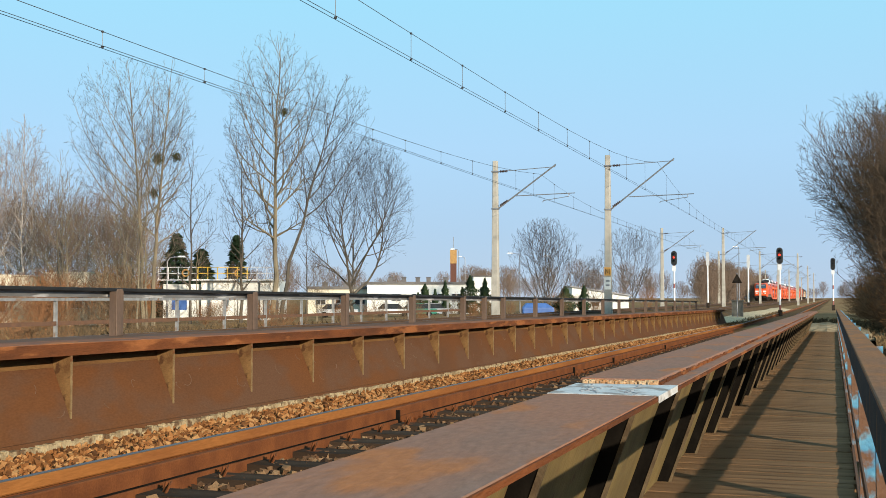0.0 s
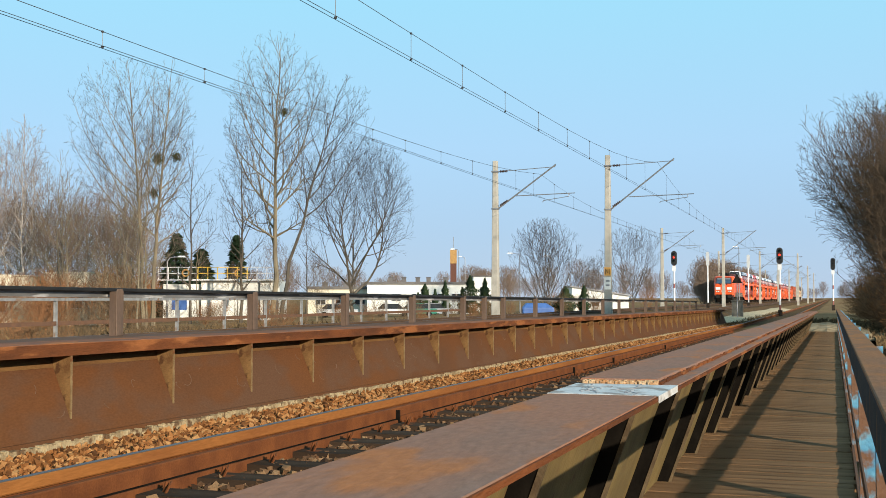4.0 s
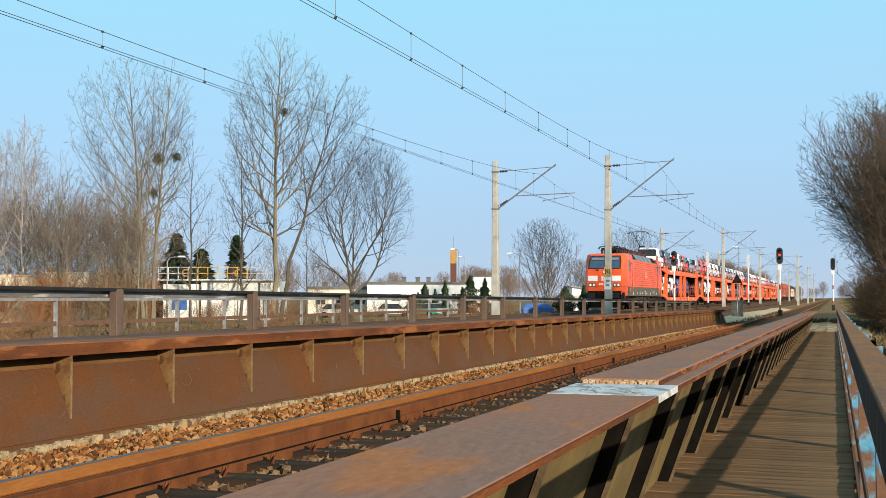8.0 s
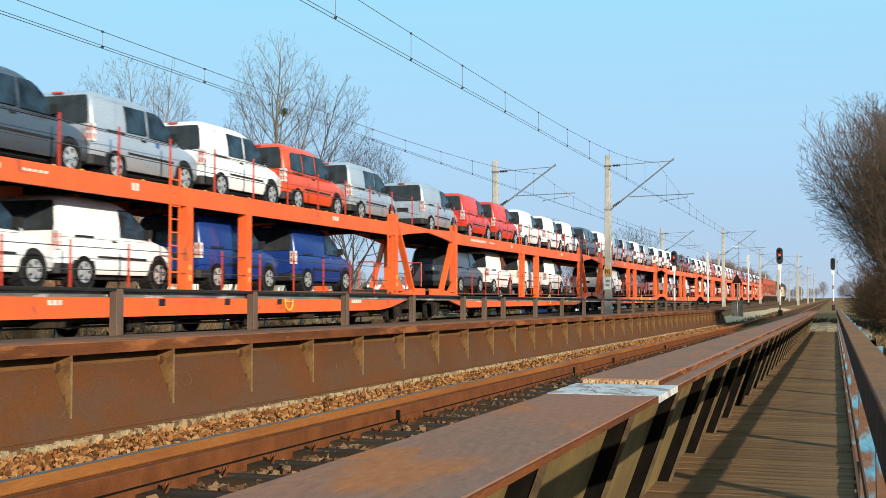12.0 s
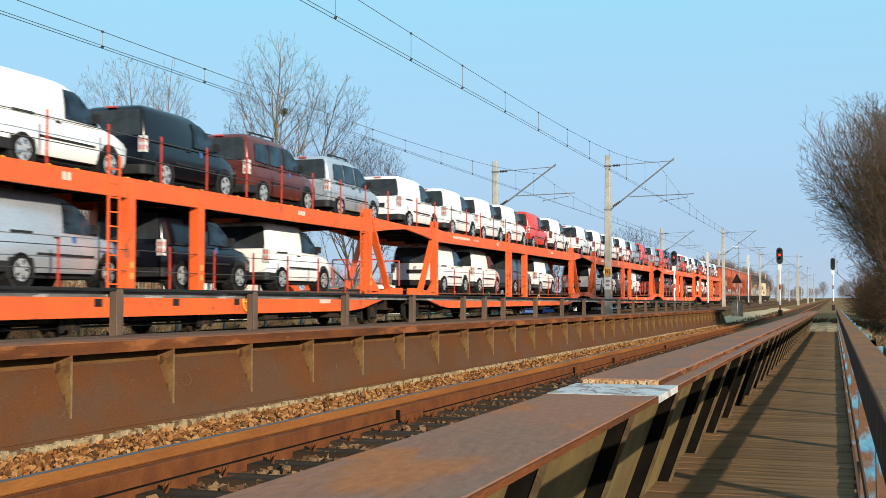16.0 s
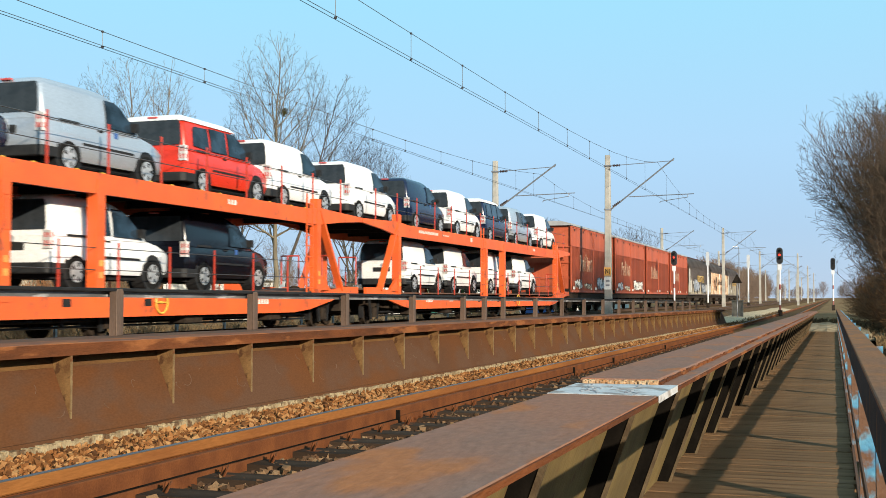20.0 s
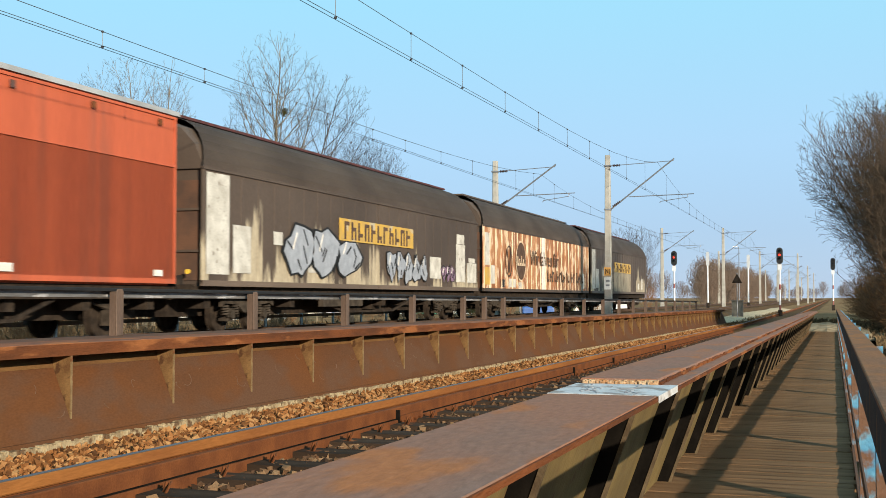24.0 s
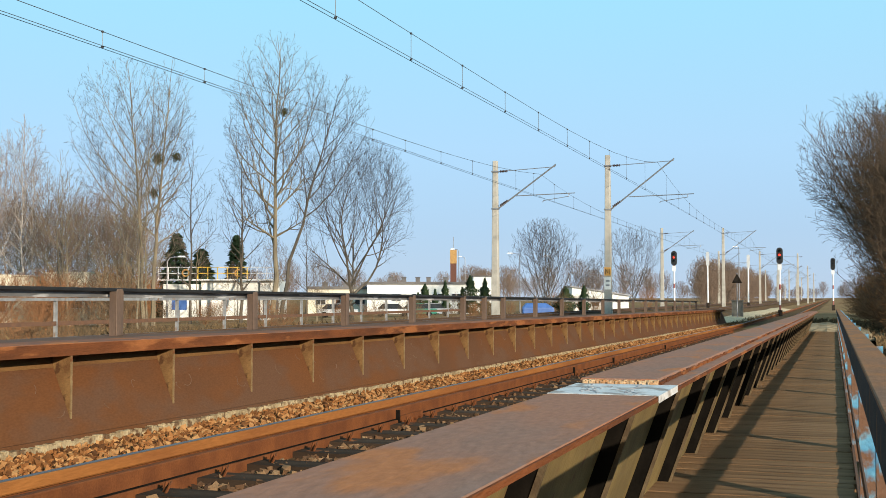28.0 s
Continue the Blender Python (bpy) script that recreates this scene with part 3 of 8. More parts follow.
tube(bm, (0.03, -0.04, -0.15), (0.055, -0.035, -0.10), 0.008, 5)
tube(bm, (0.055, -0.035, -0.10), (0.035, 0.02, -0.085), 0.007, 5)
box(bm, -0.03, 0.07, -0.05, 0.05, -0.152, -0.142)
clip_me = mesh_of(bm, "rail_clip", RAIL_RUST)
for k in range(60):
    y = -6.0 + 0.66 * k
    piece("rail_clip", clip_me, t1, (TRACK1 - 0.40, y, near_z(y) - 0.03))

def stones(name, label, rects, count, size, seed, parent_z, material):
    """Loose broken stones, joined."""
    rnd = random.Random(seed)
    vs, fs = [], []
    base = [(-1, -1, -1), (1, -1, -1), (1, 1, -1), (-1, 1, -1), (-1, -1, 1), (1, -1, 1), (1, 1, 1), (-1, 1, 1)]
    quads = [(3, 2, 1, 0), (4, 5, 6, 7), (0, 1, 5, 4), (1, 2, 6, 5), (2, 3, 7, 6), (3, 0, 4, 7)]
    for r in rects:
        for _ in range(int(count * r[6] * (r[1] - r[0]) * (r[3] - r[2]))):
            x, y = rnd.uniform(r[0], r[1]), rnd.uniform(r[2], r[3])
            z = r[4] + (r[5] - r[4]) * (x - r[0]) / (r[1] - r[0]) + parent_z(y) + rnd.uniform(-0.012, 0.018)
            s = size * rnd.uniform(0.55, 1.3)
            m = Euler((rnd.uniform(0, 6), rnd.uniform(0, 6), rnd.uniform(0, 6))).to_matrix()
            sc = (s * rnd.uniform(0.7, 1.2), s * rnd.uniform(0.7, 1.2), s * rnd.uniform(0.45, 0.8))
            o = len(vs)
            for p in base:
                q = m @ Vector([p[i] * sc[i] * 0.5 * rnd.uniform(0.3, 1.2) for i in range(3)])
                vs.append((x + q.x, y + q.y, z + q.z))
            fs += [tuple(o + i for i in f) for f in quads]
    me = bpy.data.meshes.new(name)
    me.from_pydata(vs, [], fs)
    me.materials.append(material)
    return tagged(new(name, me), label, "ballast", kind="stuff")


stones("ballast_stones", "loose broken brown ballast stones beside the rail", [(-5.07, -4.9, 5.0, 18, -0.125, -0.14, 1.0), (-4.9, -4.0, 5.0, 18, -0.14, -0.165, 1.0), (-5.08, -4.0, 18, 60, -0.125, -0.165, 0.4)], 760, 0.050, 3, near_z, STONE)
stones("ballast_stones", "dark broken ballast stones between the sleepers", [(-3.60, -1.9, 4.0, 16, -0.215, -0.225, 1.0), (-3.60, -2.1, 16, 46, -0.21, -0.225, 0.4)], 330, 0.056, 4, near_z, STONE_DARK)

# ---- walkway with plank floor, outside the near girder ----
WALK_Z = -0.075
walkway = thing("walkway", (0, 0, 0), "narrow wooden plank walkway beside the girder", "walkway", kind="structure")
bm = B()
box(bm, -0.70, 0.485, -0.0698, 0.0698, -0.045, 0.0)
bevel(bm, 0.003)
plank_me = mesh_of(bm, "plank", PLANK)
y, k = -4.0, 0
while y < 43.5:
    piece("plank", plank_me, walkway, (-0.385 + random.uniform(-0.012, 0.012), y, WALK_Z + SLOPE * y + random.uniform(-0.003, 0.003)), (0, random.uniform(-0.004, 0.004), random.uniform(-0.010, 0.010)), (1, random.uniform(0.975, 1.03), 1))
    y += 0.142 + (0.012 if k % 9 == 3 else (0.004 if k % 4 == 1 else 0.0))
    k += 1
bm = B()
for x in (-0.75, -0.10):
    bar(bm, [(x - 0.05, WALK_Z - 0.20), (x + 0.05, WALK_Z - 0.20), (x + 0.05, WALK_Z - 0.05), (x - 0.05, WALK_Z - 0.05)], -5, 44, SLOPE)
part("stringer", bm, DARK_RUST, walkway)


def right_railing():
    t = thing("walkway_railing", (0, 0, 0), "flaking blue and rusty steel handrail along the walkway", "railing", kind="structure")
    bm = B()
    bar(bm, [(0.075, 0.698), (0.166, 0.698), (0.166, 0.707), (0.078, 0.708), (0.075, 0.706)], -4, 44, SLOPE)
    part("top_rail", bm, mat("rusted_blue_rail", (0.235, 0.112, 0.054), (0.165, 0.098, 0.066), 0.85, 0, 5, 70, 0.3, (1, 0.4, 1), c3=(0.27, 0.120, 0.048), c3_at=0.56, spot=7), t, "broad rusty top rail with old paint")
    # the leg's dark base colour carries the shade of its inner face
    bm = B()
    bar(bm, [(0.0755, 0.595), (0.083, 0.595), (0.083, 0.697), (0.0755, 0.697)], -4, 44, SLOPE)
    part("rail_skirt", bm, mat("dark_weathered_paint", (0.030, 0.028, 0.028), (0.055, 0.045, 0.04), 0.7, 0, 6, 70, 0.3, c3=(0.09, 0.05, 0.03), c3_at=0.62, spot=8), t, "downturned leg of the top rail, toned dark for its shaded face")
    bm = B()
    bar(bm, [(0.10, WALK_Z - 0.02), (0.115, WALK_Z - 0.02), (0.115, WALK_Z + 0.035), (0.10, WALK_Z + 0.035)], -4, 44, SLOPE)
    part("toe_board", bm, DARK_RUST, t)
    bm = B()
    bar(bm, [(0.096, 0.19), (0.103, 0.19), (0.103, 0.245), (0.096, 0.245)], -4, 44, SLOPE)
    part("middle_rail", bm, DARK_RUST, t)
    bm = B()
    box(bm, 0.104, 0.111, -0.045, 0.045, -0.15, 0.697)
    box(bm, 0.1112, 0.215, -0.006, 0.006, -0.15, 0.69)
    post_me = mesh_of(bm, "post", BLUE)
    for k in range(18):
        y = -1.35 + 2.42 * k
        piece("post", post_me, t, (0, y, SLOPE * y))


right_railing()


def far_railing():
    t = thing("girder_railing", (0, 0, 0), "brown steel channel post railing on the far girder", "railing", kind="structure")
    ys = [9.18 + 2.615 * k for k in range(-7, 19)]
    bm = B()
    web = [(-0.055, 0.0), (0.055, 0.0), (0.055, 0.395), (0.038, 0.418), (-0.038, 0.418), (-0.055, 0.395)]
    loft(bm, [[(x, y, z) for y, z in web] for x in (0.063, 0.075)])
    box(bm, 0.0, 0.0625, -0.055, -0.045, 0.0, 0.395)
    box(bm, 0.0, 0.0625, 0.045, 0.055, 0.0, 0.395)
    bevel(bm, 0.004)
    post_me = mesh_of(bm, "post", mat("grey_brown_post_steel", (0.092, 0.062, 0.046), (0.125, 0.080, 0.056), 0.6, 0, 4, 60, 0.2, (1, 1, 0.4)))
    for y in ys + [20.95]:
        piece("post", post_me, t, (-6.13, y, 0.592 + SLOPE * y))
    bm = B()
    bar(bm, [(-6.19, 0.998), (-6.10, 0.990), (-6.10, 1.014), (-6.104, 1.018), (-6.19, 1.018)], BR0, 57.0, SLOPE)
    top = part("top_rail", bm, BLACK, t, "black flat top of the angle-iron rail")
    bm = B()
    bar(bm, [(-6.186, 0.935), (-6.175, 0.935), (-6.175, 0.994), (-6.186, 0.996)], BR0, 57.0, SLOPE)
    part("rail_leg", bm, mat("scuffed_bare_rail", (0.25, 0.245, 0.24), (0.12, 0.115, 0.11), 0.5, 0.3, 5, 60, 0.1, (1, 0.3, 2.5), c3=(0.52, 0.51, 0.50), c3_at=0.60, spot=9), top, "scuffed grey downturned leg")
    o = thing("outer_railing", (0, 0, 0), "thin grey and rusty railing beyond the far track", "railing", kind="structure")
    bm = B()
    bar(bm, [(-19.25, 0.80), (-19.17, 0.80), (-19.17, 0.88), (-19.25, 0.88)], -20, 62)
    part("top_rail", bm, GREYRAIL, o)
    bm = B()
    bar(bm, [(-19.23, 0.16), (-19.19, 0.16), (-19.19, 0.27), (-19.23, 0.27)], -20, 62)
    part("middle_rail", bm, DARK_RUST, o)
    bm = B()
    box(bm, -0.05, 0.05, -0.006, 0.006, -0.6, 0.80)
    box(bm, -0.05, -0.04, -0.045, 0.045, -0.6, 0.80)
    pm = mesh_of(bm, "post", GREYRAIL)
    for k in range(-15, 12):
        piece("post", pm, o, (-19.21, 26.2 + 3.0 * k, 0))


far_railing()


def path_end():
    """Earth and stones heaped where the walkway meets the bank."""
    t = thing("earth_mound", (0, 0, 0), "low heap of pale earth at the walkway's end", "mound", kind="structure")
    rn = random.Random(12)
    nx, ny = 12, 14
    vs, fs = [], []
    for j in range(ny):
        for i in range(nx):
            x, y = -1.7 + 3.2 * i / (nx - 1), 44.2 + 9 * j / (ny - 1)
            e = max(math.sin(math.pi * i / (nx - 1)), 0) ** 0.5 * max(math.sin(math.pi * j / (ny - 1)), 0) ** 0.5
            vs.append((x, y, -0.62 + 0.52 * e + rn.uniform(-0.05, 0.05)))
    for j in range(ny - 1):
        for i in range(nx - 1):
            fs.append((j * nx + i, j * nx + i + 1, (j + 1) * nx + i + 1, (j + 1) * nx + i))
    me = bpy.data.meshes.new("mound")
    me.from_pydata(vs, [], fs)
    me.materials.append(mat("pale_dry_earth", (0.30, 0.235, 0.15), (0.19, 0.14, 0.085), 0.95, 0, 3, 20, 0.8))
    ob = new("mound", me)
    ob.parent = t


path_end()


def stone_bank():
    """A pale strip of old ballast between the lines beyond the bridge."""
    t = thing("gravel_bank", (0, 0, 0), "pale strip of gravel and dry earth between tracks", "gravel", kind="structure")
    rn = random.Random(15)
    vs, fs = [], []
    n = 60
    for j in range(n):
        y = 62 + 1.6 * j
        w = 1.3 * min(1, j / 6, (n - 1 - j) / 8) + 0.05
        c = -6.2 + 0.3 * math.sin(y * 0.11)
        for i, f in enumerate((-1, -0.5, 0, 0.5, 1)):
            vs.append((c + f * w * rn.uniform(0.9, 1.15), y, -0.48 + 0.14 * (1 - f * f) + rn.uniform(-0.02, 0.03)))
    for j in range(n - 1):
        for i in range(4):
            fs.append((j * 5 + i, j * 5 + i + 1, j * 5 + i + 6, j * 5 + i + 5))
    me = bpy.data.meshes.new("gravel")
    me.from_pydata(vs, [], fs)
    me.materials.append(mat("pale_gravel", (0.58, 0.44, 0.28), (0.40, 0.29, 0.175), 0.95, 0, 2.5, 14, 0.35))
    ob = new("gravel", me)
    ob.parent = t


stone_bank()

# ---- overhead line ----
def mast(x, y, top, arm, label, plate=False):
    t = thing("catenary_mast", (x, y, 0), label, "catenary mast", "catenary masts along the line")
    bm = B()
    loft(bm, [[(sx * w, sy * w, z) for sx, sy in ((-1, -1), (1, -1), (1, 1), (-1, 1))] for z, w in ((-0.6, 0.215), (top, 0.135))])
    bevel(bm, 0.03)
    part("pole", bm, CONCRETE, t)
    # cantilever of tubes, reaching over the track
    bm = B()
    tube(bm, (0.15, 0, 5.95), (arm * 1.31, 0, top - 0.32), 0.045)
    part("strut", bm, GALV, t)
    bm = B()
    tube(bm, (0.12, 0, top - 0.62), (arm * 1.30, 0, top - 0.45), 0.022)
    part("tie_bar", bm, GALV, t)
    bm = B()
    tube(bm, (arm * 0.42, 0, 6.66), (arm * 1.36 + 0.95, 0, 6.74), 0.028)
    part("registration_arm", bm, GALV, t)
    bm = B()
    tube(bm, (arm * 1.05, 0, 6.36), (arm * 1.36 + 0.6, 0, 6.56), 0.02)
    tube(bm, (arm * 1.36 + 0.6, 0, 6.74), (arm * 1.36 + 0.6, 0, 6.55), 0.02)
    tube(bm, (arm * 1.02, 0, 6.26), (arm * 1.05, 0, 6.37), 0.02)
    part("steady_arm", bm, GALV, t)
    for z, zz in ((5.95, 6.0), (top - 0.62, top - 0.615)):
        bm = B()
        tube(bm, (0.28, 0, z + 0.28 * (0.65 if z < 6 else 0.03)), (0.74, 0, z + 0.74 * (0.65 if z < 6 else 0.03)), 0.03, 6)
        for k in range(5):
            tube(bm, (0.30 + 0.09 * k, 0, z + (0.30 + 0.09 * k) * (0.72 if z < 6 else 0.03) * 0.9), (0.34 + 0.09 * k, 0, z + (0.34 + 0.09 * k) * (0.72 if z < 6 else 0.03) * 0.9), 0.075, 8)
        part("insulator", bm, mat("brown_insulator", (0.07, 0.04, 0.03), (0.05, 0.03, 0.03), 0.3) if "brown_insulator" not in bpy.data.materials else bpy.data.materials["brown_insulator"], t)
    for z in (5.95, top - 0.62):
        bm = B()
        box(bm, -0.19, 0.19, -0.19, 0.19, z - 0.04, z + 0.04)
        part("clamp", bm, GALV, t)
    if plate:
        bm = B()
        box(bm, -0.19, 0.19, -0.225, -0.212, 2.15, 2.62)
        part("sign", bm, ORANGE_SIGN, t, "small orange warning sign")
        bm = B()
        for a, b in (((-0.12, 2.22), (-0.12, 2.52)), ((-0.12, 2.52), (0.02, 2.30)), ((0.02, 2.30), (0.02, 2.52)), ((0.10, 2.22), (0.10, 2.52))):
            strip(bm, (a[0], -0.229, a[1]), (b[0], -0.229, b[1]), 0.035, 0.006, (0, 1, 0))
        part("sign_mark", bm, BLACK, t)
        bm = B()
        box(bm, -0.19, 0.19, -0.222, -0.212, 1.35, 2.05)
        part("number_plate", bm, LOCO_WHITE, t, "white painted plate on the mast")
        for z in (1.85, 1.60):
            bm = B()
            box(bm, -0.11, 0.11, -0.227, -0.222, z - 0.06, z + 0.04)
            part("plate_mark", bm, GALV, t)
    return t


MAST2 = [(-12.3, y, 9.1) for y in (-8, 67.8, 143, 216, 288, 360, 430, 500)]
MAST3 = [(-18.3, y, 8.7) for y in (-8, 65.2, 134.5, 204, 276, 348, 420, 490)]
for i, (x, y, top) in enumerate(MAST2):
    mast(x, y, top, 2.9, "concrete catenary mast with orange and white plates" if i == 1 else "grey concrete catenary mast with tubular cantilever", plate=i == 1)
for i, (x, y, top) in enumerate(MAST3):
    mast(x, y, top, 2.7, "grey concrete catenary mast beyond the far track")
for y in (216, 300, 390):
    mast(-5.9, y, 8.6, -2.6, "grey concrete catenary mast beside the near track")


def overhead(name, x, ys, label, low, high, c0, c1, hangs):
    """A contact wire and a sagging carrier wire joined by droppers."""
    t = thing(name, (0, 0, 0), label, "overhead wire", kind="structure")
    con, car, drop = B(), B(), B()
    for s in (-0.04, 0.04):
        tube(con, (x + s, ys[0], c0 + s * 0.4), (x + s, ys[1], c1 + s * 0.4), 0.0075, 4)
        tube(con, (x + s, ys[1], c1), (x + s, ys[-1], 6.62), 0.0075, 4)
    for i, (a, b) in enumerate(zip(ys, ys[1:])):
        n = 16
        sag = lambda f: Vector((x, a + (b - a) * f, low + (high - low) * abs(2 * f - 1) ** 3))
        P = [sag(k / n) for k in range(n + 1)]
        for p, q in zip(P, P[1:]):
            tube(car, p, q, 0.0085, 4)
        if i < 3:
            for f in (0.05, 0.13, 0.21, 0.27, 0.335, *[(y - ys[0]) / (ys[1] - ys[0]) for y in hangs]):
                p = sag(f)
                zc = c0 + (c1 - c0) * f if i == 0 else c1 + (6.62 - c1) * (p.y - ys[1]) / (ys[-1] - ys[1])
                tube(drop, p, (p.x, p.y, zc), 0.0065, 4)
                for z in (zc, p.z):
                    box(drop, p.x - 0.022, p.x + 0.022, p.y - 0.03, p.y + 0.03, z - 0.02, z + 0.02)
    part("contact_wire", con, WIRE, t)
    part("carrier_wire", car, WIRE, t)
    part("dropper", drop, WIRE, t)


overhead("overhead_line_middle", -9.45, [m[1] for m in MAST2], "contact wire and carrier wire over the middle track", 7.15, 8.6, 6.42, 6.66, (21.8, 26.3, 30.4, 34.8, 39.1, 43.7, 48.0, 52.5, 57.1, 63.1))
overhead("overhead_line_far", -15.65, [m[1] for m in MAST3], "contact wire and carrier wire over the far track", 6.90, 7.85, 6.56, 6.54, (18.5, 22.9, 27.5, 31.3, 35.5, 39.5, 42.9, 47.3, 51.9, 59.7, 63.6))


# ---- signals and signs ----
def signal(x, y, h, front, label, base=-0.4, lit=True):
    t = thing("signal_post", (x, y, base), label, "railway signal", "light signals beside the tracks")
    n = 9
    for k in range(n):
        bm = B()
        tube(bm, (0, 0, 0.35 + (h - 1.55) * k / n), (0, 0, 0.35 + (h - 1.55) * (k + 1) / n), 0.075, 10)
        part("mast_band", bm, SIG_WHITE if k % 2 or not front else (SIG_RED if k % 4 == 0 else SIG_WHITE), t)
    bm = B()
    box(bm, -0.16, 0.16, -0.16, 0.16, -0.3, 0.36)
    bevel(bm, 0.03)
    part("base", bm, GRIME_SHADE, t)
    # head: a tall rounded plate with three lamps and hoods
    w, z0, z1 = (0.23, h - 1.2, h) if front else (0.165, h - 1.5, h)
    ring = [(-w, z0 + 0.12), (-w + 0.12, z0), (w - 0.12, z0), (w, z0 + 0.12)] + [(w * math.cos(a), z1 - w + w * math.sin(a)) for a in [math.pi * i / 8 for i in range(9)]]
    bm = B()
    loft(bm, [[(px, yy, pz) for px, pz in ring] for yy in (-0.12, 0.10)])
    head = part("head", bm, SIG_BLACK if front else SIG_PALE, t, "black signal head" if front else "pale back of a signal head")
    if front:
        for k, z in enumerate((z1 - 0.27, z1 - 0.55, z1 - 0.84)):
            bm = B()
            tube(bm, (0, -0.125, z), (0, -0.135, z), 0.075, 14)
            part("lens", bm, LAMP_RED if k == 1 and lit else SIG_BLACK, head, "lit red lens" if k == 1 and lit else "")
            bm = B()
            for i in range(7):
                a0, a1 = math.pi * i / 7, math.pi * (i + 1) / 7
                strip(bm, (0.13 * math.cos((a0 + a1) / 2), -0.12, z + 0.13 * math.sin((a0 + a1) / 2)), (0.13 * math.cos((a0 + a1) / 2), -0.36, z + 0.13 * math.sin((a0 + a1) / 2)), 0.06, 0.012, (math.cos((a0 + a1) / 2), 0, math.sin((a0 + a1) / 2)))
            part("hood", bm, SIG_BLACK, head)
        bm = B()
        box(bm, -0.15, 0.15, -0.09, -0.08, z0 - 0.45, z0 - 0.05)
        part("plate", bm, SIG_WHITE, t)
    return t


signal(-12.6, 99.9, 4.97, True, "red-lit light signal on a banded mast", -0.2)
signal(-3.78, 91.5, 5.0, True, "red-lit light signal on a red and white mast")
signal(-12.59, 127.6, 5.7, False, "light signal on a white mast, seen from behind", 0.0)
signal(-8.86, 134.1, 5.6, False, "light signal on a white mast, seen from behind", 0.0)
signal(-0.04, 126.5, 5.1, True, "unlit black light signal beside the path", -0.2, False)


CAB_GREY = mat("stained_grey_cabinet", (0.17, 0.155, 0.13), (0.12, 0.11, 0.095), 0.85, 0, 3, 30, 0.2)


def warning_triangle():
    t = thing("warning_sign", (-5.8, 77.2, -0.45), "dark triangular sign, seen from behind, on a post", "sign")
    bm = B()
    tube(bm, (0, 0, 0), (0, 0, 2.9), 0.035, 8)
    part("post", bm, GALV, t)
    bm = B()
    loft(bm, [[(-0.33, yy, 2.25), (0.33, yy, 2.25), (0.0, yy, 2.85)] for yy in (-0.05, -0.035)])
    part("plate", bm, GRIME_SHADE, t)
    c = thing("cable_cabinet", (-6.0, 80, -0.5), "grey concrete cable cabinet beside the track", "cabinet")
    bm = B()
    box(bm, -0.35, 0.35, -0.3, 0.3, -0.1, 1.15)
    bevel(bm, 0.03)
    part("body", bm, CAB_GREY, c)
    bm = B()
    box(bm, -0.4, 0.4, -0.35, 0.35, 1.152, 1.22)
    part("lid", bm, CAB_GREY, c)


warning_triangle()

# ---- winter trees ----
class Wood:
    """Collects tapered limbs into one mesh."""

    def __init__(self):
        self.v, self.f = [], []

    def limb(self, pts, rad, n):
        o = len(self.v)
        for i, (p, r) in enumerate(zip(pts, rad)):
            d = (pts[min(i + 1, len(pts) - 1)] - pts[max(i - 1, 0)]).normalized()
            a = d.cross(Vector((0.31, 0.94, 0.11))).normalized()
            b = d.cross(a)
            for k in range(n):
                t = 2 * math.pi * k / n
                q = p + (a * math.cos(t) + b * math.sin(t)) * r
                self.v.append((q.x, q.y, q.z))
        for i in range(len(pts) - 1):
            for k in range(n):
                j = (k + 1) % n
                self.f.append((o + i * n + k, o + i * n + j, o + (i + 1) * n + j, o + (i + 1) * n + k))

    def mesh(self, name, m):
        me = bpy.data.meshes.new(name)
        me.from_pydata(self.v, [], self.f)
        me.materials.append(m)
        return me


THIN = [0.0072]
UP = Vector((0, 0, 1))


